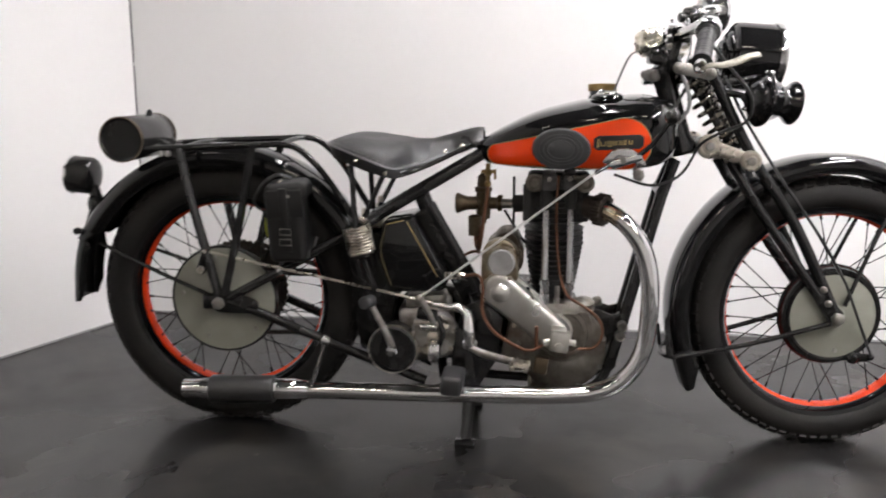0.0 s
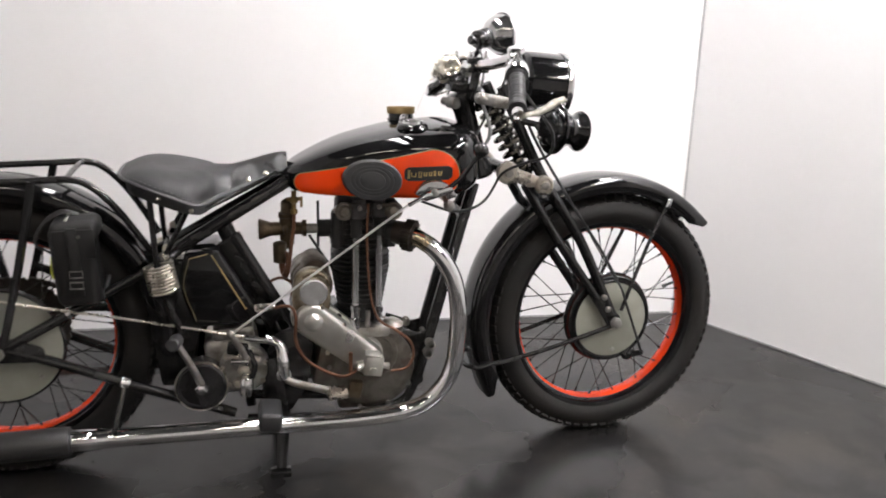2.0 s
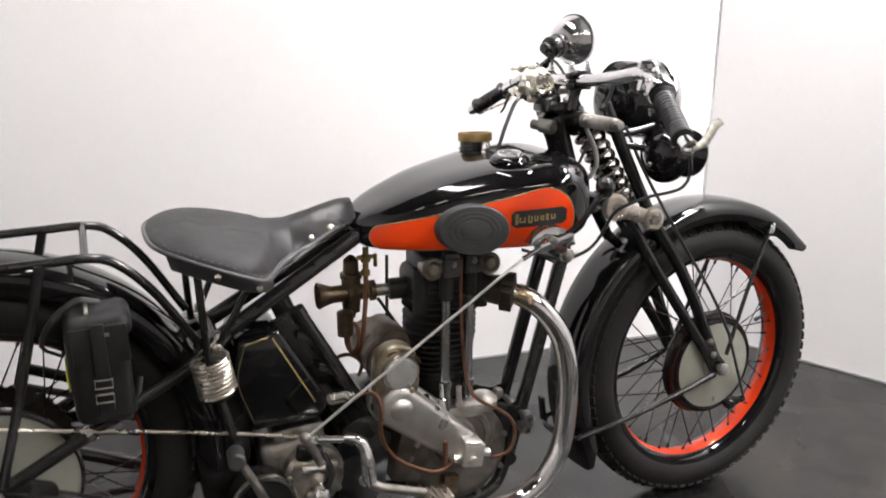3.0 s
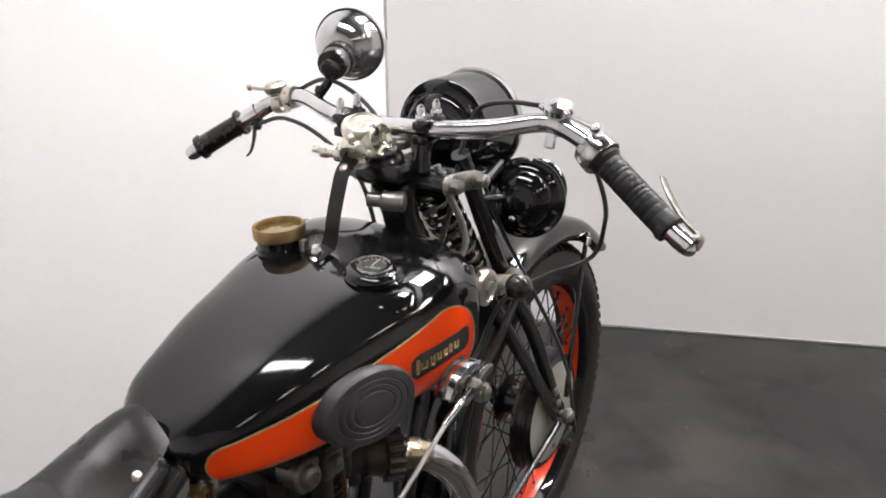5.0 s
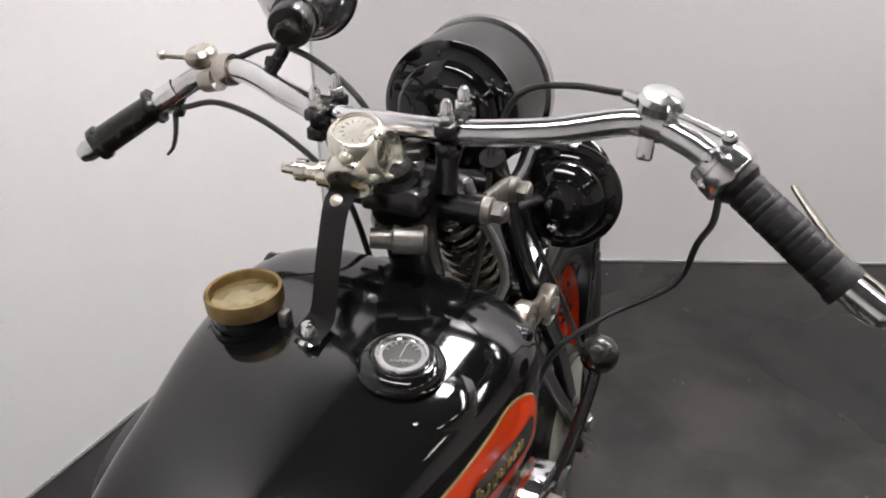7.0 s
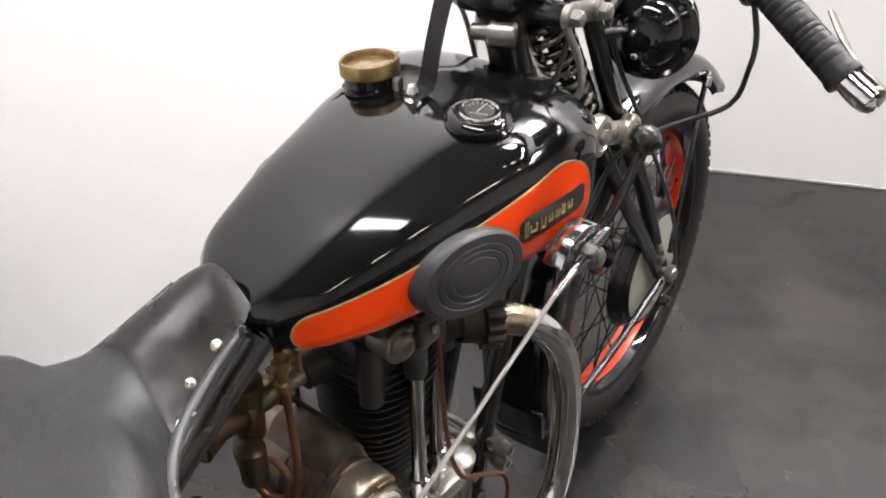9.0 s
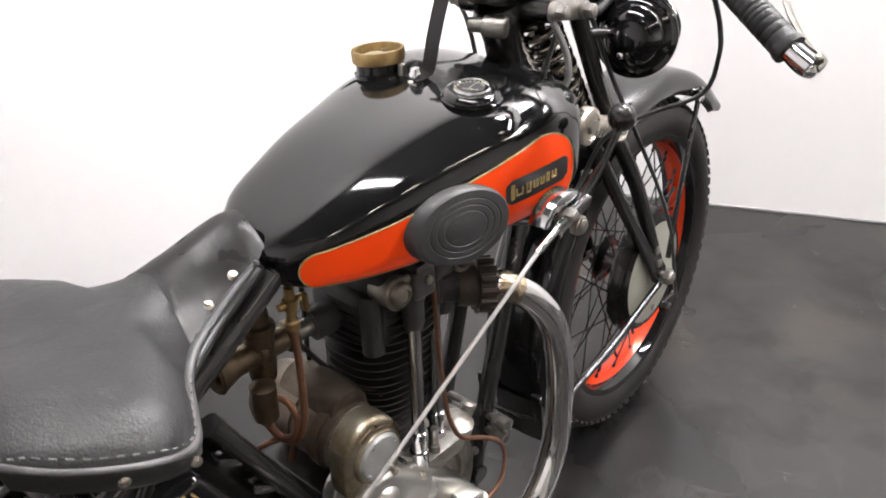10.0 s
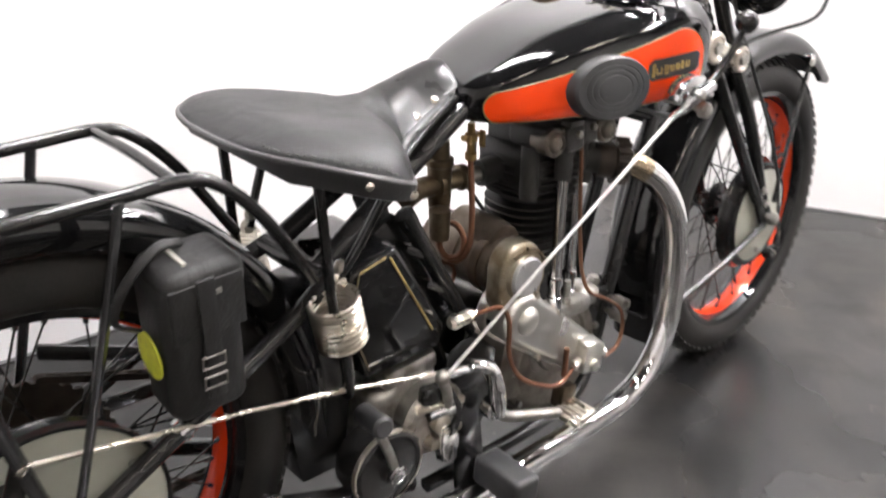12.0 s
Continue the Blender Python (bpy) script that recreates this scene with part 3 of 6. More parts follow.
# rear flap with the rounded plate
flap = mudguard("mudguard_flap", REAR_GUARD, 0.430, 157, 184, 0.052, 0.036, "black hinged mudguard tail flap")
bolt = bmesh.new()
for s in (-1, 1):
    lathe(bolt, [(0, 0.009), (0.012, 0.009), (0.014, 0)], REAR + Vector((-0.392, s * 0.058, 0.168)), (0, s, 0), 12)
pieces("hinge", bolt, FRAME, flap)


# frame
def frame_tube(name, pts, r, label="", mat=None, smooth=False):
    return part(name, tube(bmesh.new(), pts, r, 14, smooth=smooth), mat or FRAME, bike, label)


HEAD_T, HEAD_B = Vector((1.083, 0, 0.925)), Vector((1.150, 0, 0.715))
head = bmesh.new()
d = (HEAD_B - HEAD_T)
lathe(head, [(0, 0), (0, 0.030), (0.012, 0.033), (0.026, 0.029), (0.05, 0.026), (d.length - 0.05, 0.026), (d.length - 0.026, 0.030), (d.length - 0.008, 0.034), (d.length, 0.028), (d.length, 0)], HEAD_T, d, 28)
part("steering_head", head, FRAME, bike)
for s in (-1, 1):
    y = 0.042 * s
    frame_tube("down_tube", [(1.125, y * 0.45, 0.70), (1.095, y, 0.62), (0.985, y, 0.185)], 0.0145)
    frame_tube("top_rail", [(0.375, y * 1.3 + 0.004, 0.543), (0.655, y * 0.75 + 0.006, 0.710)], 0.0150)
    frame_tube("tank_rail", [(0.655, y * 0.75 + 0.006, 0.710), (1.10, y * 0.5, 0.79)], 0.012)
    frame_tube("cradle_rail", [(0.985, y, 0.185), (0.94, y * 1.3, 0.125), (0.80, y * 1.6, 0.105), (0.55, y * 1.8, 0.115)], 0.0125, smooth=True)
    frame_tube("chain_stay", [(0.0, 0.092 * s, 0.338), (0.10, 0.092 * s, 0.305), (0.30, 0.085 * s, 0.222), (0.52, 0.075 * s, 0.135)], 0.0125, smooth=True)
    frame_tube("seat_stay", [(0.02, 0.095 * s, 0.345), (0.33, 0.085 * s, 0.515), (0.40, 0.06 * s, 0.556)], 0.0125, smooth=True)
frame_tube("seat_tube", [(0.50, 0, 0.61), (0.655, 0, 0.24)], 0.0155)
pump = bmesh.new()
tube(pump, [(0.538, -0.050, 0.572), (0.652, -0.050, 0.372)], 0.0140, 14)
tube(pump, [(0.652, -0.050, 0.372), (0.664, -0.050, 0.350)], 0.0080, 12)
lathe(pump, [(0, 0.0150), (0.018, 0.0150), (0.020, 0.010), (0.020, 0)], (0.538, -0.050, 0.572), (-0.5, 0, 0.86), 14)
for u in (0.2, 0.55, 0.85):
    clip = bmesh.new()
    box(clip, (0.538 + 0.114 * u - 0.016, -0.044, 0.572 - 0.200 * u - 0.006), (0.040, 0.030, 0.012), (0, 30, 0), 0.003)
    part("pump_clip", clip, FRAME, bike, "black clip holding the pump")
part("tyre_pump", pump, FRAME, bike, "black tyre pump clipped beside the seat tube")
brace = bmesh.new()
plate(brace, [(0.488, 0.560), (0.528, 0.582), (0.640, 0.380), (0.612, 0.330), (0.575, 0.395)], -0.030, -0.018, 0.004)
part("tank_bracket", brace, FRAME, bike, "black plate bracket behind the pump")
frame_tube("frame_brace", [(0.545, 0, 0.235), (0.56, 0.0, 0.12)], 0.013)
for a, b in (((0.655, -0.052, 0.24), (0.655, 0.052, 0.24)), ((0.985, -0.06, 0.19), (0.985, 0.06, 0.19)), ((0.375, -0.07, 0.545), (0.375, 0.07, 0.545)), ((1.095, -0.05, 0.625), (1.095, 0.05, 0.625))):
    bar("frame_cross_tube", a, b, 0.015, FRAME, bike)
lugs = bmesh.new()
for p, q, r in (((0.50, 0, 0.61), (0.52, 0, 0.562), 0.021), ((0.64, 0, 0.276), (0.655, 0, 0.24), 0.022)):
    tube(lugs, [p, q], r, 16)
pieces("frame_lug", lugs, FRAME, bike)
# drop-outs
for s in (-1, 1):
    b = bmesh.new()
    plate(b, capsule_outline((0.0, 0.338), 0.032, (0.075, 0.325), 0.020), s * 0.098 - 0.005, s * 0.098 + 0.005)
    box(b, (-0.030, s * 0.104, 0.335), (0.036, 0.016, 0.036), bevel=0.004)
    part("axle_plate", b, FRAME, bike)
# engine plates
for s in (-1, 1):
    b = bmesh.new()
    plate(b, [(0.59, 0.135), (0.66, 0.125), (0.70, 0.19), (0.715, 0.30), (0.665, 0.35), (0.615, 0.33), (0.585, 0.24)], s * 0.056 - 0.003, s * 0.056 + 0.003)
    part("engine_plate", b, FRAME, bike)
    b = bmesh.new()
    plate(b, [(0.915, 0.34), (0.985, 0.315), (1.02, 0.325), (1.015, 0.285), (0.975, 0.235), (0.93, 0.21), (0.90, 0.28)], s * 0.046 - 0.003, s * 0.046 + 0.003)
    part("front_engine_plate", b, FRAME, bike)
b = bmesh.new()
for z, x in ((0.296, 1.010), (0.272, 1.005)):
    tube(b, [(x, -0.075, z), (x, 0.075, z)], 0.006, 10)
    hexagon(b, (x, -0.068, z), (0, -1, 0), 0.0125, 0.010, 0.0)
    lathe(b, [(0, 0.012), (0.016, 0.012), (0.016, 0.007), (0.010, 0.006)], (x, -0.078, z), (0, -1, 0), 14)
pieces("engine_bolt", b, STEEL, bike)


# ---------------------------------------------------------------- tank
T_TOP = table([0.65, 0.668, 0.7, 0.75, 0.8, 0.86, 0.92, 0.98, 1.04, 1.09, 1.115, 1.126], [0.7395, 0.7537, 0.7716, 0.7976, 0.8176, 0.834, 0.8466, 0.8523, 0.8571, 0.8486, 0.8327, 0.8068])
T_LOW = table([0.650, 0.668, 0.70, 0.75, 0.86, 0.98, 1.04, 1.09, 1.115, 1.126], [0.705, 0.690, 0.684, 0.680, 0.678, 0.678, 0.683, 0.698, 0.722, 0.752])
T_WIDE = table([0.65, 0.658, 0.675, 0.7, 0.75, 0.8, 0.86, 0.92, 0.98, 1.04, 1.085, 1.11, 1.122, 1.126], [0.0348, 0.0534, 0.0716, 0.0924, 0.1104, 0.1253, 0.1384, 0.1532, 0.164, 0.1674, 0.1552, 0.1258, 0.0801, 0.0492])
T_MID = table([0.65, 0.7, 0.76, 0.86, 0.98, 1.06, 1.126], [0.0153, 0.0175, 0.0094, 0.0047, 0.0066, 0.0083, 0.01])     # the tank sits a little to the left of the frame


def tank_side(x, z):
    """The tank's half width at a height."""
    lo, hi, w = T_LOW(x), T_TOP(x), T_WIDE(x)
    mid = lo + (hi - lo) * 0.42
    if z > mid:
        return w * max(0.0, 1 - abs((z - mid) / (hi - mid)) ** 4.1) ** (1 / 3.3)
    return w * max(0.0, 1 - abs((z - mid) / (mid - lo)) ** 4.6) ** (1 / 3.4)


def tank_point(x, a):
    lo, hi, w = T_LOW(x), T_TOP(x), T_WIDE(x)
    mid = lo + (hi - lo) * 0.42
    c, s = math.cos(a), math.sin(a)
    ey, ez = (3.3, 4.1) if s > 0 else (3.4, 4.6)
    y = w * np.sign(c) * abs(c) ** (2 / ey) + T_MID(x)
    z = mid + ((hi - mid) if s > 0 else (mid - lo)) * np.sign(s) * abs(s) ** (2 / ez)
    return Vector((x, y, z))


def on_tank(x, z, s, out=0.0):
    """A place on the tank's side, s = -1 right or 1 left."""
    return Vector((x, T_MID(x) + s * (tank_side(x, z) + out), z))


tank_e = tagged(new("fuel_tank"), "black enamelled saddle tank with orange side panels")
tank_e.parent = bike
bm = bmesh.new()
xs = [0.650 + (1.126 - 0.650) * (0.5 - 0.5 * math.cos(math.pi * k / 56)) for k in range(57)]
ns = 72
rings = [[bm.verts.new(tank_point(x, 2 * math.pi * k / ns)) for k in range(ns)] for x in xs]
for p, q in zip(rings, rings[1:]):
    for k in range(ns):
        bm.faces.new((p[k], p[(k + 1) % ns], q[(k + 1) % ns], q[k]))
bm.faces.new(rings[0]), bm.faces.new(rings[-1])
part("tank_body", bm, ENAMEL, tank_e, "", 60)

PA, PRA, PB, PRB = (0.697, 0.7155), 0.0245, (0.992, 0.7475), 0.0600
edge = capsule_outline(PA, PRA, PB, PRB, 22)
for s in (-1, 1):
    # orange panel: rows from edge to edge, laid on the tank's side
    bm = bmesh.new()
    dense = []
    for k in range(len(edge)):
        p, q = edge[k], edge[(k + 1) % len(edge)]
        m = max(1, int(math.dist(p, q) / 0.012))
        dense += [(p[0] + (q[0] - p[0]) * j / m, p[1] + (q[1] - p[1]) * j / m) for j in range(m)]

    def spine(x, z):
        t = min(1, max(0, ((x - PA[0]) * (PB[0] - PA[0]) + (z - PA[1]) * (PB[1] - PA[1])) / ((PB[0] - PA[0]) ** 2 + (PB[1] - PA[1]) ** 2)))
        return PA[0] + (PB[0] - PA[0]) * t, PA[1] + (PB[1] - PA[1]) * t
    rows = []
    for x, z in dense:
        a, b = spine(x, z)
        rows.append([bm.verts.new(on_tank(a + (x - a) * u, b + (z - b) * u, s, 0.0012)) for u in (0, 0.25, 0.5, 0.75, 0.9, 1.0)])
    for p, q in zip(rows, rows[1:] + rows[:1]):
        for k in range(5):
            bm.faces.new((p[k], p[k + 1], q[k + 1], q[k]))
    bmesh.ops.remove_doubles(bm, verts=bm.verts[:], dist=0.0002)
    part("side_panel", bm, ORANGE, tank_e, "orange painted panel edged with a thin gold line", 60)
    part("gold_line", tube(bmesh.new(), [on_tank(x, z, s, 0.0008) for x, z in dense], 0.0012, 6, smooth=False, closed=True), GOLD, tank_e)
    # rubber knee pad
    K = Vector((0.848, 0, 0.735))
    bm = bmesh.new()
    rows = []
    prof = [(1.0, -0.004), (1.0, 0.008), (0.97, 0.013), (0.93, 0.0155), (0.76, 0.0162), (0.74, 0.0152), (0.72, 0.0162), (0.61, 0.0166), (0.59, 0.0156), (0.57, 0.0166), (0.46, 0.0170), (0.44, 0.0160), (0.42, 0.0170), (0.18, 0.0185), (0.0, 0.0185)]
    base = tank_side(K.x, K.z)
    for f, h in prof:
        row = []
        for k in range(44):
            a = 2 * math.pi * k / 44
            x, z = K.x + math.cos(a) * 0.068 * f, K.z + math.sin(a) * 0.0475 * f
            lean = base + (x - K.x) * 0.21 + (z - K.z) * -0.10
            y = tank_side(x, z) - 0.004 if h < 0 else lean + 0.004 + h
            row.append(bm.verts.new((x, T_MID(x) + s * y, z)))
        rows.append(row)
    for p, q in zip(rows, rows[1:]):
        for k in range(44):
            bm.faces.new((p[k], p[(k + 1) % 44], q[(k + 1) % 44], q[k]))
    bm.faces.new(rows[-1])
    part("knee_pad", bm, RUBBER, tank_e, "oval black rubber knee pad with ringed face", 30)
    # maker's badge: a dark plate with plain gilt bars
    bm = bmesh.new()
    rows = []
    for k in range(13):
        x = 0.922 + (1.034 - 0.922) * k / 12
        zc = 0.7495 + (x - 0.922) * 0.05
        hh = 0.0165 * min(1.0, 0.62 + 0.38 * math.sin(math.pi * min(1, max(0, k / 12)))) if k in (0, 12) else 0.0165
        rows.append([bm.verts.new(on_tank(x, zc + v * hh, s, 0.0024)) for v in (-1, -0.5, 0, 0.5, 1)])
    for p, q in zip(rows, rows[1:]):
        for k in range(4):
            bm.faces.new((p[k], p[k + 1], q[k + 1], q[k]))
    part("badge", bm, MATT, tank_e, "dark name plate with plain gilt marks", 60)
    for x, wd, hgt, dz in ((0.932, 0.004, 0.020, 0.0), (0.943, 0.012, 0.010, -0.002), (0.958, 0.007, 0.014, -0.002), (0.970, 0.007, 0.010, -0.001), (0.982, 0.006, 0.010, -0.001), (0.992, 0.004, 0.012, 0.0), (1.004, 0.008, 0.010, 0.0)):
        bm = bmesh.new()
        zc = 0.7495 + (x - 0.922) * 0.05 + dz
        for e in (-1, 1):
            pts = [on_tank(x + e * wd * 0.4, zc + q * hgt / 2, s, 0.0032) for q in (-1, 0, 1)]
            tube(bm, pts, 0.0013, 6, smooth=False)
        pts = [on_tank(x + q * wd * 0.4, zc - hgt * 0.4, s, 0.0032) for q in (-1, 1)]
        tube(bm, pts, 0.0012, 6, smooth=False)
        part("badge_mark", bm, GILT, tank_e)

# filler cap, gauge
CAP = Vector((0.953, 0.090, 0.0))
zc = 0.832
part("filler_neck", lathe(bmesh.new(), [(-0.012, 0.066), (-0.003, 0.057), (0.003, 0.048), (0.008, 0.040), (0.012, 0.034), (0.016, 0.0325), (0.017, 0.0350), (0.021, 0.0350), (0.022, 0.0320), (0.034, 0.0315), (0.034, 0)], (CAP.x, CAP.y, zc - 0.004), (0.0, 0.10, 1), 40), ENAMEL, tank_e)
part("filler_cap", lathe(bmesh.new(), [(0, 0.029), (0, 0.0345), (0.0015, 0.0358), (0.015, 0.0360), (0.0172, 0.0352), (0.0172, 0.0322), (0.0155, 0.0310), (0.0075, 0.0302), (0.0070, 0)], (CAP.x, CAP.y + 0.003, zc + 0.030), (0.0, 0.08, 1), 48), BRASS, tank_e, "brass filler cap with a worn recessed face")
part("cap_face", lathe(bmesh.new(), [(0, 0.0300), (0.0012, 0.0296), (0.0030, 0.022), (0.0036, 0)], (CAP.x, CAP.y + 0.0042, zc + 0.0375), (0, 0.08, 1), 40), OLIVE, tank_e)
hinge = bmesh.new()
box(hinge, (CAP.x + 0.005, CAP.y - 0.036, zc + 0.022), (0.012, 0.010, 0.022), bevel=0.003)
part("cap_catch", hinge, STEEL, tank_e)
G = Vector((0.955, -0.068, 0.834))
GA = Vector((-0.06, -0.07, 1)).normalized()
part("gauge_pod", lathe(bmesh.new(), [(-0.020, 0.080), (-0.008, 0.0735), (0.000, 0.0680), (0.0055, 0.0610), (0.0085, 0.0525), (0.0100, 0.0440), (0.0104, 0.0385), (0.0106, 0.0378), (0.0125, 0.0390), (0.0150, 0.0390), (0.0165, 0.0372), (0.0170, 0.0368), (0.0185, 0.0375), (0.0215, 0.0362), (0.0245, 0.0320), (0.0262, 0.0270), (0.0255, 0.0245), (0.0255, 0)], G, GA, 56), ENAMEL, tank_e)
part("ammeter", lathe(bmesh.new(), [(0.025, 0.0240), (0.028, 0.0240), (0.0302, 0.0230), (0.0302, 0.0206), (0.0280, 0.0200), (0.0270, 0)], G, GA, 48), CHROME, tank_e, "round ammeter in a chrome bezel")
part("dial", lathe(bmesh.new(), [(0.0272, 0.0203), (0.0278, 0.0201), (0.0280, 0)], G, GA, 40), MATT, tank_e)
gx = Vector((0.45, -0.9, 0)); gx = (gx - GA * gx.dot(GA)).normalized()
gy = GA.cross(gx)
marks = bmesh.new()
for k in range(-3, 4):
    a = radians(90 + k * 22)
    c = G + GA * 0.0286 + gx * math.cos(a) * 0.0140 + gy * math.sin(a) * 0.0140
    d = gx * math.cos(a) + gy * math.sin(a)
    tube(marks, [c - d * 0.0018, c + d * 0.0022], 0.0008, 6)
tube(marks, [G + GA * 0.0288 - gx * 0.002 - gy * 0.006, G + GA * 0.0288 + gx * 0.004 + gy * 0.012], 0.0007, 6)
part("dial_mark", marks, DIAL, tank_e)
fc = bpy.data.curves.new("dial_lettering", "FONT")
fc.body, fc.size, fc.extrude, fc.align_x = "AMPERES", 0.0052, 0.0002, "CENTER"
fc.materials.append(DIAL)
fo = new("dial_lettering", fc)
fo.parent = tank_e
mt = Matrix((gx, gy, GA)).transposed().to_4x4()
mt.translation = G + GA * 0.0284 - gy * 0.0105
fo.matrix_basis = mt
# seam and strap stud on the tank's top
st = bmesh.new()
lathe(st, [(0, 0.011), (0.006, 0.011), (0.008, 0.008), (0.010, 0.0085), (0.016, 0.0085), (0.022, 0.006), (0.024, 0)], (0.946, 0.020, 0.846), (0, 0, 1), 16)
part("tank_stud", st, CHROME, tank_e)
st = bmesh.new()
for s in (-1, 1):
    ball(st, (1.068, s * 0.136 + 0.008, 0.822), 0.015, (1, 0.7, 1))
    lathe(st, [(0, 0.011), (0.006, 0.010), (0.008, 0.006), (0.008, 0)], (1.068, s * 0.143 + 0.008, 0.825), (0.1, s, 0.1), 14)
pieces("tank_bolt", st, ENAMEL, tank_e)


# ---------------------------------------------------------------- saddle
S_X = [0.276, 0.290, 0.315, 0.345, 0.385, 0.425, 0.452, 0.474, 0.498, 0.53, 0.57, 0.605, 0.640, 0.655]
S_W = table(S_X, [0.052, 0.112, 0.154, 0.178, 0.193, 0.193, 0.176, 0.140, 0.102, 0.075, 0.062, 0.055, 0.050, 0.044])
S_T = table(S_X, [0.740, 0.747, 0.756, 0.761, 0.760, 0.755, 0.751, 0.748, 0.746, 0.746, 0.753, 0.763, 0.771, 0.771])
S_E = table(S_X, [0.736, 0.735, 0.732, 0.724, 0.711, 0.695, 0.683, 0.682, 0.686, 0.694, 0.706, 0.719, 0.732, 0.738])
S_MID = table([0.25, 0.40, 0.46, 0.52, 0.58, 0.66], [0.010, 0.008, 0.010, 0.020, 0.028, 0.030])     # the nose bends to the left
saddle = tagged(new("saddle"), "black leather saddle with stitched edge and riveted nose")
saddle.parent = bike
bm = bmesh.new()
nx, nv = 60, 28
grid = []
for i in range(nx + 1):
    x = S_X[0] + (S_X[-1] - S_X[0]) * (0.5 - 0.5 * math.cos(math.pi * i / nx))
    w, t, e = S_W(x), S_T(x), S_E(x)
    p = 2.4 - 0.55 * min(1, max(0, (x - 0.5) / 0.08))
    row = []
    for j in range(nv + 1):
        v = -1 + 2 * j / nv
        dip = 0.010 * math.exp(-((v) / 0.35) ** 2) * math.exp(-((x - 0.39) / 0.06) ** 2)
        row.append(bm.verts.new((x, S_MID(x) + (w * math.sin(v * math.pi / 2) if x < 0.48 else w * v), t - (t - e) * abs(v) ** p - dip)))
    grid.append(row)
for a, b in zip(grid, grid[1:]):
    for j in range(nv):
        bm.faces.new((a[j], a[j + 1], b[j + 1], b[j]))
r = bmesh.ops.solidify(bm, geom=bm.faces[:], thickness=0.006)
part("seat", bm, LEATHER, saddle, "moulded black leather seat top", 60)
edge = [grid_x for grid_x in S_X[:-1]]
out = table([0.29, 0.50, 0.55, 0.66], [0.0, 0.0, 0.004, 0.005])
rim_pts = [(x, S_MID(x) + S_W(x) + out(x), S_E(x) + 0.001) for x in reversed(edge)] + [(x, S_MID(x) - S_W(x) - out(x), S_E(x) + 0.001) for x in edge]
part("piping", tube(bmesh.new(), rim_pts, lambda u: 0.0040 + 0.0022 * min(1.0, max(0.0, abs(u - 0.5) - 0.22) / 0.12), 10), LEATHER, saddle, "rolled leather edge")
inset = [(x + 0.006 * (1 if x < 0.4 else 0), (S_W(x) - 0.010), S_E(x) + 0.010) for x in reversed(edge[1:9])] + [(x + 0.006 * (1 if x < 0.4 else 0), -(S_W(x) - 0.010), S_E(x) + 0.010) for x in edge[1:9]]
line = curve_through(inset, 0.006)
bm = bmesh.new()
for k in range(0, len(line) - 1, 2):
    tube(bm, [line[k], line[k + 1]], 0.0011, 5)
tagged(part("stitch", bm, THREAD, saddle, "pale grey stitching"), kind="stuff")
# a second piece of leather folded over the nose
bm = bmesh.new()
rows = []
for i in range(13):
    u = i / 12
    row = []
    for j in range(23):
        v = (-1 + 2 * j / 22) * 0.97
        x = 0.536 - 0.012 * abs(v) * (1 - u) + 0.1225 * u
        w, t, e = S_W(x), S_T(x), S_E(x)
        p = 2.4 - 0.55 * min(1, max(0, (x - 0.5) / 0.08))
        lift = 0.0032 * min(1.0, 3 * u + 0.3)
        row.append(bm.verts.new((x, S_MID(x) + (w + lift) * v, t - (t - e) * abs(v) ** p + lift)))
    rows.append(row)
for a, b in zip(rows, rows[1:]):
    for j in range(22):
        bm.faces.new((a[j], a[j + 1], b[j + 1], b[j]))
bmesh.ops.solidify(bm, geom=bm.faces[:], thickness=0.004)
part("nose_patch", bm, GLOSS_LEATHER, saddle, "glossy worn leather nose patch", 60)
# skirt below the wide part
bm = bmesh.new()
rows = []
sk = [x for x in np.linspace(0.47, 0.30, 12)]
path = [(x, s * S_W(x), S_E(x)) for s in (-1,) for x in sk] + [(x, S_W(x), S_E(x)) for x in reversed(sk)]
for x, y, z in path:
    h = 0.027 - 0.010 * max(0.0, (x - 0.40) / 0.07)
    rows.append([bm.verts.new((x, y * 0.985, z)), bm.verts.new((x + 0.001, y * 0.965, z - h * 0.5)), bm.verts.new((x + 0.004, y * 0.93, z - h))])
for a, b in zip(rows, rows[1:]):
    for k in range(2):
        bm.faces.new((a[k], a[k + 1], b[k + 1], b[k]))
bmesh.ops.solidify(bm, geom=bm.faces[:], thickness=0.005)
part("skirt", bm, LEATHER, saddle, "black leather skirt", 60)
rv = bmesh.new()
for s in (-1, 1):
    for x in (0.607, 0.566):
        v, p = 0.88, 1.85
        y, z = S_W(x) * v + 0.003, S_T(x) - (S_T(x) - S_E(x)) * v ** p + 0.002
        lathe(rv, [(-0.002, 0.0062), (0.0015, 0.0062), (0.0032, 0.0040), (0.0037, 0)], (x, S_MID(x) + s * y, z), (-0.2, s, 0.75), 16)
    for x in (0.372, 0.440):
        lathe(rv, [(0, 0.0055), (0.0015, 0.0055), (0.003, 0.003), (0.0035, 0)], (x, s * (S_W(x) * 0.965 + 0.002), S_E(x) - 0.010), (-0.3, s, 0), 14)
pieces("rivet", rv, NICKEL, saddle, "dull nickel rivets")
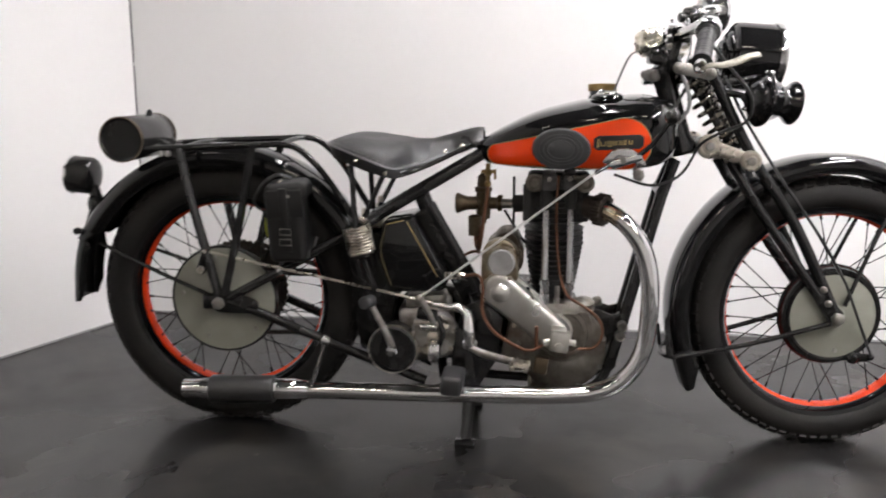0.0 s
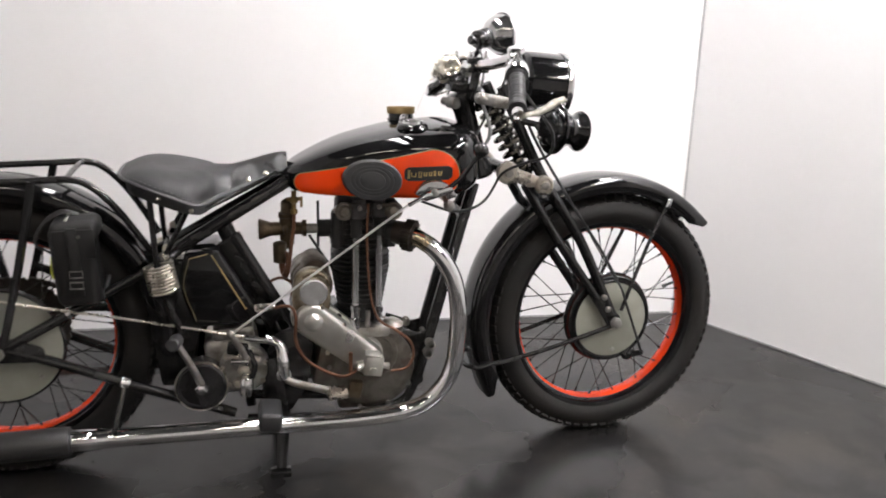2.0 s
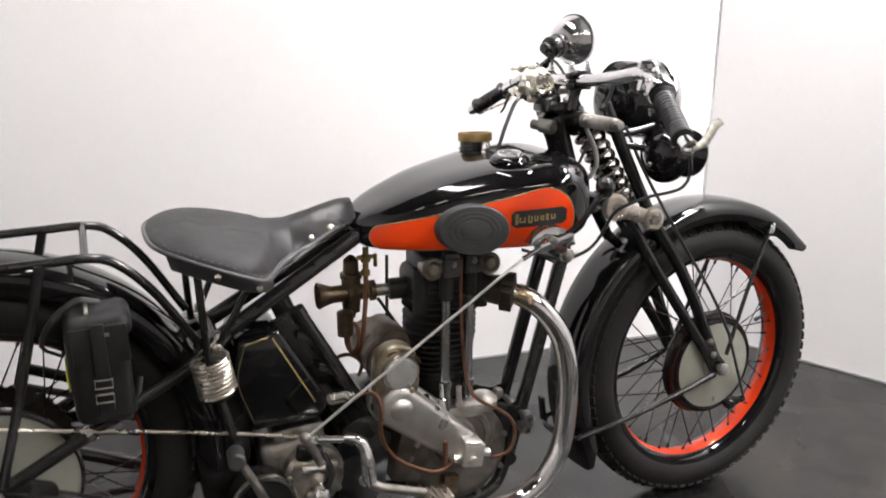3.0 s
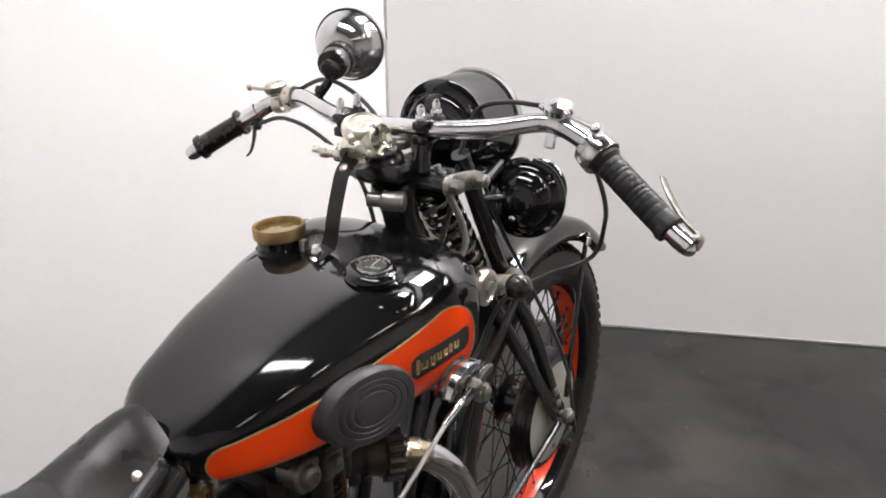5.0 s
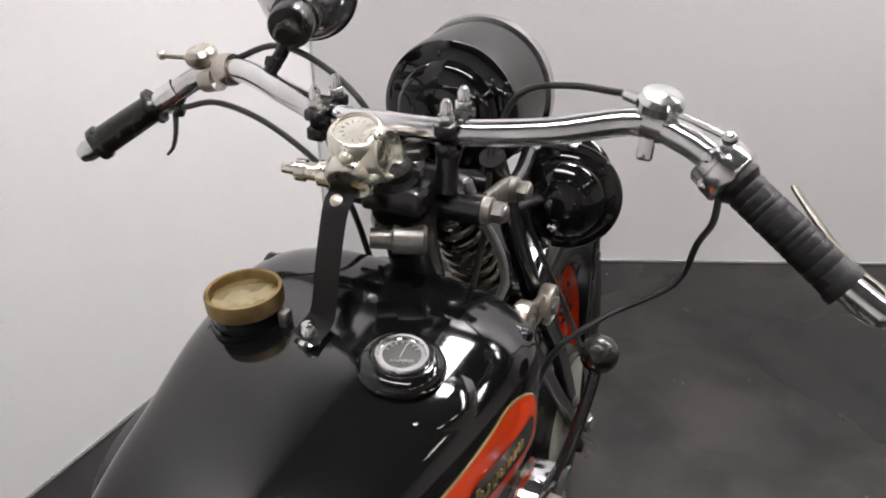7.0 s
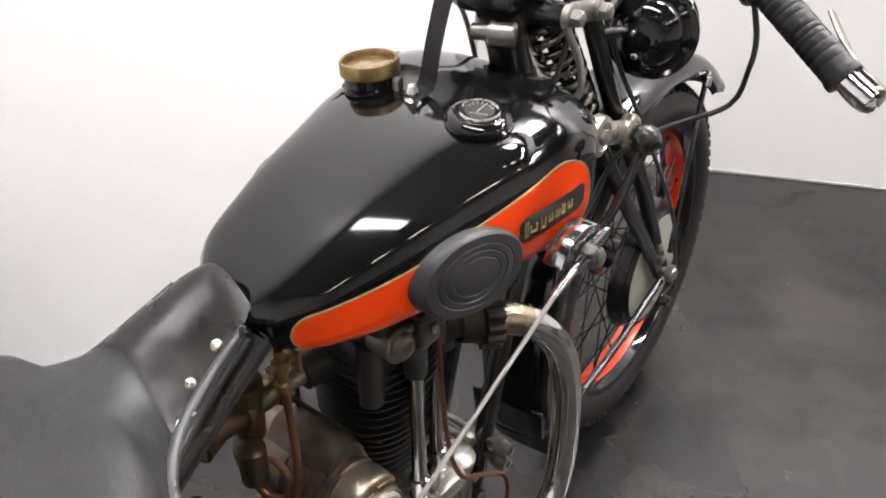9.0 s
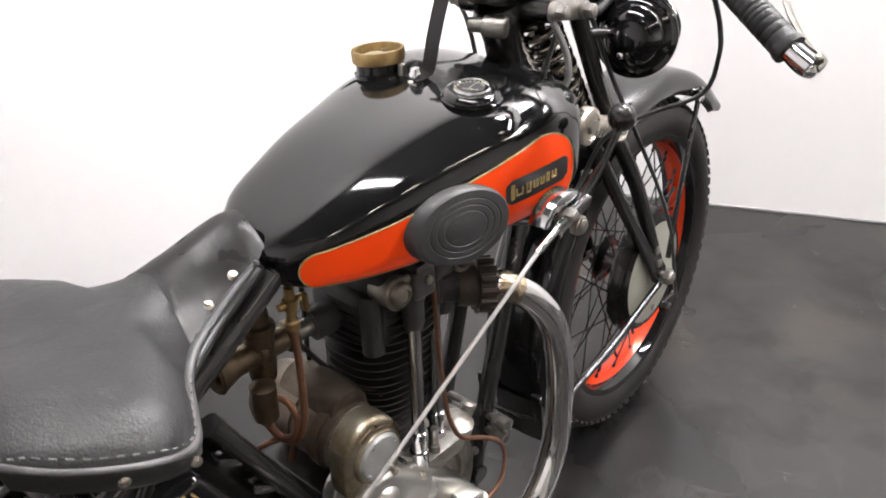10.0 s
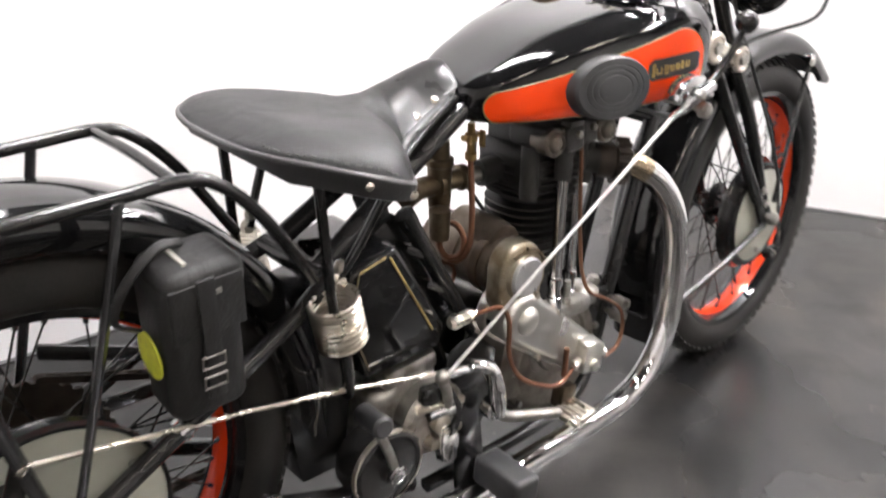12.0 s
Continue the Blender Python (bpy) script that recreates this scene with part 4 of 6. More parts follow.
# saddle frame, springs
bm = bmesh.new()
under = [(0.63, 0.040, 0.735), (0.56, 0.052, 0.700), (0.49, 0.085, 0.672), (0.45, 0.150, 0.668), (0.40, 0.160, 0.685), (0.335, 0.115, 0.712), (0.306, 0.0, 0.722)]
tube(bm, under + [(x, -y, z) for x, y, z in reversed(under[:-1])], 0.006, 10)
tube(bm, [(0.63, 0.04, 0.735), (0.645, 0, 0.728), (0.63, -0.04, 0.735)], 0.006, 10)
tube(bm, [(0.56, 0.052, 0.70), (0.40, 0.02, 0.69), (0.306, 0.0, 0.722)], 0.005, 8)
tube(bm, [(0.56, -0.052, 0.70), (0.40, -0.02, 0.69), (0.306, 0.0, 0.722)], 0.005, 8)
part("seat_frame", bm, FRAME, saddle)
for s in (-1, 1):
    part("seat_spring", coil(bmesh.new(), (0.370, s * 0.122, 0.473), (0.357, s * 0.122, 0.539), 0.0322, 0.0031, 9, 8, 30), BRIGHT_SPRING, saddle, "bright coiled saddle spring")
    bm = bmesh.new()
    tube(bm, [(0.345, s * 0.118, 0.708), (0.348, s * 0.119, 0.66), (0.356, s * 0.122, 0.535), (0.371, s * 0.122, 0.455)], 0.0070, 10)
    tube(bm, [(0.430, s * 0.14, 0.672), (0.395, s * 0.125, 0.60), (0.372, s * 0.110, 0.555)], 0.0065, 10)
    lathe(bm, [(0, 0.014), (0.006, 0.026), (0.010, 0.030), (0.012, 0.030), (0.012, 0)], (0.3725, s * 0.122, 0.460), (-0.19, 0, 1), 24)
    part("spring_rod", bm, FRAME, saddle)
    bm = bmesh.new()
    tube(bm, [(0.372, s * 0.122, 0.458), (0.388, s * 0.105, 0.40), (0.40, s * 0.085, 0.36)], 0.009, 10)
    part("spring_bracket", bm, FRAME, saddle)
    bm = bmesh.new()
    hexagon(bm, (0.372, s * 0.108, 0.556), (0, s, 0), 0.011, 0.010, 0.006)
    hexagon(bm, (0.376, s * 0.112, 0.568), (0, 0, 1), 0.008, 0.012, 0.004)
    pieces("spring_bolt", bm, NICKEL, saddle)


# ---------------------------------------------------------------- girder fork
fork = tagged(new("front_fork"), "black girder fork with nickel links and coil springs")
fork.parent = bike
for s in (-1, 1):
    part("fork_blade", tube(bmesh.new(), [(1.172, s * 0.058, 0.945), (1.288, s * 0.066, 0.722), (1.400, s * 0.072, 0.555), (1.508, s * 0.076, 0.342)], 0.0135, 12), FRAME, fork)
    part("rear_blade", tube(bmesh.new(), [(1.245, s * 0.060, 0.700), (1.336, s * 0.070, 0.560), (1.470, s * 0.076, 0.376)], 0.0125, 12), FRAME, fork)
    b = bmesh.new()
    plate(b, capsule_outline((1.468, 0.386), 0.016, (1.510, 0.328), 0.021), s * 0.080 - 0.006, s * 0.080 + 0.006, 0.003)
    part("fork_end", b, FRAME, fork)
    b = bmesh.new()
    for x, z in ((1.476, 0.396), (1.490, 0.362)):
        lathe(b, [(0, 0.0085), (0.004, 0.0085), (0.007, 0.004), (0.007, 0)], (x, s * 0.086, z), (0, s, 0), 12)
    pieces("fork_rivet", b, STEEL, fork)
    # lower link: a thin plate with a round boss at either end
    b = bmesh.new()
    plate(b, capsule_outline((1.186, 0.737), 0.018, (1.284, 0.703), 0.016), s * 0.088 - 0.004, s * 0.088 + 0.004, 0.003)
    for x, z, r in ((1.186, 0.737, 0.0285), (1.284, 0.703, 0.0250)):
        lathe(b, [(-0.008, 0), (-0.008, r * 0.9), (-0.005, r), (0.007, r), (0.010, r * 0.93), (0.011, r * 0.72), (0.009, r * 0.66), (0.009, r * 0.40)], (x, s * 0.088, z), (0, s, 0), 36)
    part("lower_link", b, NICKEL, fork, "dull nickel fork link with round bosses")
    b = bmesh.new()
    for x, z in ((1.186, 0.737), (1.284, 0.703)):
        hexagon(b, (x, s * 0.095, z), (0, s, 0), 0.0115, 0.008, 0.0)
    pieces("spindle_nut", b, STEEL, fork)
    b = bmesh.new()
    plate(b, capsule_outline((1.112, 0.918), 0.014, (1.186, 0.905), 0.014), s * 0.070 - 0.0045, s * 0.070 + 0.0045, 0.003)
    part("upper_link", b, STEEL, fork)
    b = bmesh.new()
    for x, z in ((1.112, 0.918), (1.186, 0.905)):
        lathe(b, [(0, 0.013), (0.008, 0.013), (0.010, 0.010), (0.010, 0)], (x, s * 0.072, z), (0, s, 0), 20)
        hexagon(b, (x, s * 0.081, z), (0, s, 0), 0.011, 0.012, 0.003)
    pieces("spindle_nut", b, STEEL, fork)
# one wide spring in the middle
a, c = Vector((1.146, -0.020, 0.902)), Vector((1.256, -0.022, 0.733))
part("fork_spring", coil(bmesh.new(), a, c, 0.0275, 0.0054, 8.5, 10, 30), SPRING, fork, "oily steel coil spring")
bar("spring_rod", a + (a - c) * 0.05, c + (c - a) * 0.05, 0.0095, FRAME, fork)
b = bmesh.new()
for p, q in ((a, c), (c, a)):
    lathe(b, [(-0.012, 0), (-0.012, 0.022), (-0.006, 0.031), (0.002, 0.031), (0.004, 0.020), (0.004, 0)], p, q - p, 28)
pieces("spring_cup", b, FRAME, fork)
b = bmesh.new()
for p, q, r in (((1.112, -0.072, 0.918), (1.112, 0.072, 0.918), 0.016), ((1.186, -0.072, 0.905), (1.186, 0.072, 0.905), 0.013), ((1.190, -0.09, 0.740), (1.190, 0.09, 0.740), 0.015), ((1.286, -0.09, 0.703), (1.286, 0.09, 0.703), 0.013)):
    tube(b, [p, q], r, 16)
box(b, (1.148, 0.0, 0.912), (0.055, 0.085, 0.022), (0, 8, 0), 0.006)
box(b, (1.245, 0.0, 0.728), (0.055, 0.090, 0.024), (0, 25, 0), 0.006)
pieces("fork_spindle", b, FRAME, fork)
# top clamp, damper, steering nut
b = bmesh.new()
box(b, (1.088, 0.0, 0.938), (0.070, 0.060, 0.026), (0, 8, 0), 0.006)
lathe(b, [(0, 0.022), (0.012, 0.022), (0.016, 0.017), (0.024, 0.016), (0.026, 0)], (1.078, 0.0, 0.948), (-0.3, 0, 1), 20)
tube(b, [(1.105, 0.036, 0.935), (1.112, 0.036, 0.985)], 0.011, 12)
tube(b, [(1.105, -0.036, 0.935), (1.116, -0.036, 0.995)], 0.011, 12)
part("top_clamp", b, FRAME, fork)
b = bmesh.new()
lathe(b, [(0, 0.010), (0.020, 0.010), (0.022, 0.0145), (0.050, 0.0145), (0.053, 0.012), (0.053, 0.0)], (1.048, 0.018, 0.904), (0.35, -0.9, -0.05), 24)
hexagon(b, (1.075, 0.012, 0.955), (0.1, -0.1, 1), 0.012, 0.012, 0.0)
hexagon(b, (1.108, -0.005, 0.965), (-0.1, 0.1, 1), 0.013, 0.012, 0.0)
hexagon(b, (1.128, 0.010, 0.944), (-0.2, -0.2, 1), 0.0125, 0.012, 0.0)
pieces("steering_damper", b, STEEL, fork, "steel steering damper barrel")
# front brake lever and rods
b = bmesh.new()
plate(b, capsule_outline((1.560, 0.224), 0.014, (1.606, 0.226), 0.008), -0.078, -0.070, 0.003)
lathe(b, [(0, 0.012), (0.010, 0.012), (0.014, 0.008), (0.014, 0)], (1.560, -0.076, 0.224), (0, -1, 0), 16)
part("brake_arm", b, FRAME, fork)
b = bmesh.new()
tube(b, [(1.606, -0.080, 0.226), (1.527, -0.092, 0.41)], 0.0035, 8)
tube(b, [(1.527, -0.092, 0.41), (1.46, -0.092, 0.52), (1.36, -0.088, 0.66), (1.27, -0.075, 0.80), (1.22, -0.065, 0.90)], 0.0036, 8)
part("brake_cable", b, CABLE, fork)

# mudguard stays
for s in (-1, 1):
    part("mudguard_stay", tube(bmesh.new(), [(1.498, s * 0.088, 0.313), (1.31, s * 0.080, 0.258), (1.135, s * 0.066, 0.218)], 0.0065, 10), FRAME, bike)
    part("mudguard_stay", tube(bmesh.new(), [(1.528, s * 0.088, 0.356), (1.600, s * 0.075, 0.53), (1.656, s * 0.066, 0.642)], 0.005, 10), FRAME, bike)
b = bmesh.new()
tube(b, [(1.135, -0.066, 0.218), (1.118, -0.04, 0.214), (1.114, 0, 0.213), (1.118, 0.04, 0.214), (1.135, 0.066, 0.218)], 0.006, 10)
for s in (-1, 1):
    box(b, (1.118, s * 0.055, 0.245), (0.008, 0.020, 0.060), (0, -8, 0), 0.002)
part("mudguard_bracket", b, FRAME, bike)
b = bmesh.new()
for s in (-1, 1):
    hexagon(b, (1.660, s * 0.060, 0.648), (0.2, s, 0.15), 0.007, 0.008, 0.004)
    lathe(b, [(0, 0.0055), (0.006, 0.0070), (0.016, 0.0070), (0.018, 0.0050), (0.018, 0)], (1.651, s * 0.069, 0.630), (0.40, 0, 1), 12)
pieces("stay_nut", b, CHROME, bike)

# ---------------------------------------------------------------- handlebar
bars = tagged(new("handlebar"), "chrome handlebar with black grips and levers")
bars.parent = bike
BAR = [(1.098, 0.428, 0.884), (1.150, 0.351, 0.941), (1.176, 0.306, 0.972), (1.169, 0.243, 0.988), (1.141, 0.163, 0.984), (1.114, 0.095, 0.986), (1.112, 0.030, 0.990),
       (1.117, -0.045, 0.995), (1.136, -0.125, 1.005), (1.156, -0.195, 1.020), (1.152, -0.240, 1.014), (1.142, -0.284, 0.994), (1.118, -0.375, 0.940), (1.106, -0.422, 0.918)]
part("bar", tube(bmesh.new(), BAR, 0.0128, 20), SOFT_CHROME, bars, "polished chrome tube")


def along(a, b, rows, seg=28):
    a, b = Vector(a), Vector(b)
    return [(u * (b - a).length, r) for u, r in rows], a, b - a, seg


# right grip: ribbed rubber; left grip smooth
GRI, GRO = Vector((1.1405, -0.288, 0.9915)), Vector((1.1135, -0.392, 0.9305))
rng = random.Random(5)
rows = [(0.0, 0.0128), (0.0, 0.0210), (0.04, 0.0215), (0.07, 0.0188)]
u = 0.09
while u < 0.89:
    step = rng.uniform(0.045, 0.085)
    rows += [(u, 0.0177 - rng.uniform(0, 0.0006)), (u + step * 0.18, 0.0180), (u + step * 0.85, 0.0182 - rng.uniform(0, 0.0005))]
    u += step
rows += [(0.91, 0.0180), (0.95, 0.0198), (1.0, 0.0192), (1.0, 0.0128)]
part("grip", lathe(bmesh.new(), *along(GRI, GRO, rows)), TAPE, bars, "black twist grip wound with tape")
rows = [(0.0, 0.0128), (0.0, 0.0215), (0.06, 0.0215), (0.10, 0.0165), (0.5, 0.0172), (0.88, 0.0175), (0.92, 0.0210), (1.0, 0.0205), (1.0, 0.0128)]
part("grip", lathe(bmesh.new(), *along((1.1455, 0.358, 0.936), (1.104, 0.4195, 0.8905), rows)), GLOSS_BLACK, bars, "smooth black rubber grip")
d = (GRO - GRI).normalized()
b = bmesh.new()
lathe(b, [(0, 0.0125), (0.018, 0.0125), (0.028, 0.0115), (0.036, 0.0090), (0.041, 0.0055), (0.043, 0)], GRO - d * 0.002, d, 24)
part("bar_end", b, SOFT_CHROME, bars, "chrome bar end")
dl = Vector((1.098 - 1.150, 0.428 - 0.351, 0.884 - 0.941)).normalized()
b = bmesh.new()
lathe(b, [(0, 0.013), (0.016, 0.0128), (0.024, 0.0095), (0.027, 0)], Vector((1.104, 0.4195, 0.8905)), dl, 24)
part("bar_end", b, SOFT_CHROME, bars, "chrome bar end")
# twist grip drum
b = bmesh.new()
lathe(b, [(-0.008, 0.0128), (-0.008, 0.0215), (-0.005, 0.0245), (0.003, 0.0250), (0.0035, 0.0240), (0.0045, 0.0240), (0.005, 0.0262), (0.018, 0.0270), (0.021, 0.0255), (0.021, 0.0128)], GRI - d * 0.022, d, 36)
box(b, GRI - d * 0.022 + Vector((0.006, 0.002, -0.020)), (0.022, 0.020, 0.018), (0, 20, -25), 0.004)
for k in (0.6, 2.6):
    lathe(b, [(0, 0.0045), (0.004, 0.0045), (0.006, 0)], GRI - d * 0.022 + Vector((-0.020, 0.004, 0.012 * (k - 1.6))), (-1, 0.2, 0.3), 10)
part("twist_grip_drum", b, SOFT_CHROME, bars, "chrome throttle drum")
# right control: air lever and clamp
PR = Vector((1.158, -0.212, 1.022))
b = bmesh.new()
lathe(b, [(0, 0.010), (0.002, 0.017), (0.006, 0.0205), (0.014, 0.0205), (0.019, 0.0165), (0.021, 0.008), (0.0225, 0)], PR + Vector((0.002, 0, 0.008)), (-0.15, -0.15, 1), 28)
tube(b, [PR + Vector((0.0, -0.004, 0.014)), PR + Vector((-0.012, -0.035, 0.012)), PR + Vector((-0.026, -0.064, 0.010))], 0.0032, 8)
ball(b, PR + Vector((-0.028, -0.067, 0.010)), 0.0068)
tube(b, [PR + Vector((0.010, 0.012, 0.012)), PR + Vector((0.020, 0.034, 0.012))], 0.0055, 10)
lathe(b, [(0, 0.0155), (0.018, 0.0155)], PR + Vector((0.0, 0.010, 0.0)), (0.0, -1, -0.15), 24)
box(b, PR + Vector((-0.008, 0.004, -0.022)), (0.010, 0.014, 0.022), (0, 15, 0), 0.003)
part("air_lever", b, SOFT_CHROME, bars, "chrome control lever")
# left control
PL = Vector((1.178, 0.303, 0.978))
b = bmesh.new()
lathe(b, [(0, 0.010), (0.002, 0.016), (0.006, 0.0185), (0.013, 0.0185), (0.018, 0.014), (0.020, 0)], PL + Vector((0, 0.004, 0.006)), (-0.15, 0.15, 1), 28)
tube(b, [PL + Vector((0, 0.012, 0.012)), PL + Vector((-0.006, 0.035, 0.010)), PL + Vector((-0.010, 0.054, 0.010))], 0.003, 8)
ball(b, PL + Vector((-0.010, 0.056, 0.0105)), 0.0058)
lathe(b, [(0, 0.0150), (0.02, 0.0150)], PL + Vector((-0.004, -0.018, -0.006)), (0.02, 1, -0.3), 24)
box(b, PL + Vector((-0.002, -0.024, 0.004)), (0.016, 0.020, 0.014), (0, 0, 10), 0.003)
lathe(b, [(-0.010, 0.0130), (-0.010, 0.0168), (-0.007, 0.0180), (0.007, 0.0180), (0.010, 0.0168), (0.010, 0.0130)], (1.1745, 0.270, 0.9835), (-0.04, -1, 0.25), 26)
part("ignition_lever", b, NICKEL, bars, "nickel control lever")
b = bmesh.new()
lathe(b, [(0, 0.0150), (0.020, 0.0150)], Vector((1.150, 0.350, 0.942)), (0.40, -0.55, 0.40), 24)
part("clutch_perch", b, CHROME, bars)
# brake lever (right), clutch lever (left)
b = bmesh.new()
tube(b, [(1.108, -0.425, 0.918), (1.128, -0.424, 0.924), (1.150, -0.4035, 0.924), (1.185, -0.371, 0.931), (1.216, -0.345, 0.942), (1.239, -0.3305, 0.946)], lambda u: 0.0088 - 0.0036 * abs(u - 0.7), 12, flat=0.42)
hexagon(b, (1.110, -0.424, 0.924), (0, 0, 1), 0.007, 0.006, 0.003)
part("brake_lever", b, LEVER, bars, "dull nickel inverted front brake lever")
b = bmesh.new()
tube(b, [(1.160, 0.350, 0.926), (1.175, 0.378, 0.912), (1.152, 0.412, 0.892), (1.122, 0.440, 0.876)], lambda u: 0.005, 10, flat=0.65)
part("clutch_lever", b, NICKEL, bars)
b = bmesh.new()
tube(b, [(1.150, 0.335, 0.928), (1.138, 0.328, 0.910), (1.132, 0.330, 0.894), (1.128, 0.336, 0.886)], lambda u: 0.006 - 0.003 * u, 8, flat=0.6)
box(b, (1.152, 0.330, 0.933), (0.016, 0.012, 0.014), (0, 0, 30), 0.003)
part("decompressor_lever", b, FRAME, bars, "small black trigger lever")
# clamps with acorn nuts
for s, x, y, z in ((-1, 1.118, -0.038, 0.996), (1, 1.114, 0.100, 0.986)):
    b = bmesh.new()
    lathe(b, [(-0.009, 0.0128), (-0.009, 0.0185), (0.009, 0.0185), (0.009, 0.0128)], (x, y, z), (0, 1, 0), 24)
    box(b, (x, y, z + 0.008), (0.056, 0.018, 0.012), bevel=0.003)
    box(b, (x, y, z - 0.012), (0.052, 0.018, 0.014), bevel=0.003)
    tube(b, [(x, y, z - 0.012), (1.108, y * 0.75, 0.94)], 0.010, 12)
    part("bar_clamp", b, FRAME, bars)
    b = bmesh.new()
    for e in (-1, 1):
        hexagon(b, (x + e * 0.018, y, z + 0.013), (0, 0, 1), 0.0078, 0.010, 0.014)
    pieces("acorn_nut", b, CHROME, bars)
# control cables
CABLES = [
    ((PR.x + 0.022, PR.y + 0.038, PR.z + 0.012), (1.185, -0.12, 1.03), (1.19, -0.07, 1.01), (1.18, -0.05, 0.95), (1.14, -0.06, 0.88), (1.10, -0.06, 0.80)),
    ((1.150, -0.276, 0.970), (1.198, -0.268, 0.915), (1.244, -0.250, 0.862), (1.244, -0.234, 0.808), (1.200, -0.178, 0.778), (1.163, -0.140, 0.748), (1.147, -0.126, 0.712), (1.130, -0.122, 0.682), (1.100, -0.120, 0.660), (1.052, -0.115, 0.650), (0.975, -0.095, 0.672)),
    ((PL.x + 0.006, PL.y - 0.03, PL.z + 0.012), (1.18, 0.20, 1.02), (1.17, 0.12, 1.00), (1.16, 0.07, 0.95), (1.13, 0.05, 0.86)),
    ((1.150, 0.322, 0.938), (1.142, 0.26, 0.958), (1.135, 0.18, 0.945), (1.13, 0.10, 0.895), (1.12, 0.06, 0.82)),
    ((1.120, -0.050, 0.945), (1.126, -0.064, 0.905), (1.142, -0.078, 0.858), (1.140, -0.084, 0.822), (1.120, -0.075, 0.795), (1.10, -0.06, 0.780)),
]
for k, pts in enumerate(CABLES):
    part("cable", tube(bmesh.new(), pts, 0.0034 if k < 4 else 0.0048, 8), CABLE if k < 4 else GREY_CABLE, bars, "black control cable" if k < 4 else "grey sheathed cable")
# ignition switch block: a rounded casting with three round windows, on a strap bracket
SW = Vector((1.060, 0.030, 0.980))
FACES = [(Vector((-0.28, -0.10, 0.95)), 0.0215), (Vector((-0.86, -0.12, -0.50)), 0.0200), (Vector((0.02, -0.97, 0.24)), 0.0215)]
b = bmesh.new()
ball(b, SW, 0.0265, (1, 1.05, 0.95), 28, 18)
for n, r in FACES:
    # a thick round collar with a rolled lip round a hollow dish
    lathe(b, [(-0.030, r * 1.02), (-0.012, r * 1.22), (0.002, r * 1.26), (0.0075, r * 1.20), (0.0105, r * 1.08), (0.0110, r * 1.00), (0.0095, r * 0.93), (0.0040, r * 0.84), (0.0005, r * 0.55), (0.0, 0)], SW + n.normalized() * 0.0215, n, 40)
part("switch_block", b, CREAM, bars, "shiny nickel switch block with three round windows")
for k in range(3):
    n1, n2 = FACES[k][0].normalized(), FACES[(k + 1) % 3][0].normalized()
    stud = bmesh.new()
    out = (n1 + n2).normalized()
    lathe(stud, [(0, 0.0085), (0.005, 0.0085), (0.007, 0.0070)], SW + out * 0.0270, out, 18)
    ball(stud, SW + out * 0.0350, 0.0068, u=14, v=8)
    part("switch_stud", stud, CREAM, bars)
b = bmesh.new()
lathe(b, [(0, 0.013), (0.012, 0.0125), (0.014, 0.0085), (0.024, 0.0085), (0.025, 0.0105), (0.034, 0.0105), (0.035, 0.006), (0.048, 0.005), (0.048, 0)], SW + Vector((-0.014, 0.022, -0.018)), (-0.25, 1, 0.05), 20)
part("switch_stem", b, CREAM, bars, "turned nickel stem")
# the upper window is glazed, with a worn printed ring; the others are open dishes
n, r = FACES[0]
part("switch_window", lathe(bmesh.new(), [(0.0080, r * 0.92), (0.0092, r * 0.7), (0.0098, 0)], SW + n.normalized() * 0.0215, n, 30), CREAM_GLASS, bars)
ring = bmesh.new()
for k in range(14):
    a = 2 * math.pi * k / 14
    s1 = n.normalized().orthogonal().normalized()
    d1 = s1 * math.cos(a) + n.normalized().cross(s1) * math.sin(a)
    c1 = SW + n.normalized() * 0.0311
    tube(ring, [c1 + d1 * r * 0.50, c1 + d1 * r * 0.68], 0.0008, 6)
tagged(part("window_print", ring, STEEL, bars, "worn dark print"), kind="stuff")
for n, r in FACES[1:]:
    part("switch_window", lathe(bmesh.new(), [(0.0012, r * 0.56), (0.0016, r * 0.4), (0.0020, 0)], SW + n.normalized() * 0.0215, n, 30), CREAM_GLASS, bars)
b = bmesh.new()
strap = [(1.036, 0.030, 0.962), (1.022, 0.029, 0.955), (1.010, 0.028, 0.945), (0.990, 0.026, 0.900), (0.976, 0.024, 0.862), (0.965, 0.023, 0.856), (0.940, 0.022, 0.8555)]
rows = []
for k, p in enumerate(curve_through(strap, 0.006)):
    w = 0.0155
    rows.append([b.verts.new(p + Vector((0.004, w, 0))), b.verts.new(p + Vector((-0.004, -w, 0)))])
for p, q in zip(rows, rows[1:]):
    b.faces.new((p[0], p[1], q[1], q[0]))
bmesh.ops.solidify(b, geom=b.faces[:], thickness=0.003)
part("switch_bracket", b, MATT, bars, "flat black strap bracket")
b = bmesh.new()
lathe(b, [(0, 0.0060), (0.002, 0.0060), (0.003, 0.004), (0.003, 0)], (1.018, 0.030, 0.9535), (-0.6, 0, 0.8), 14)
part("bracket_screw", b, NICKEL, bars)


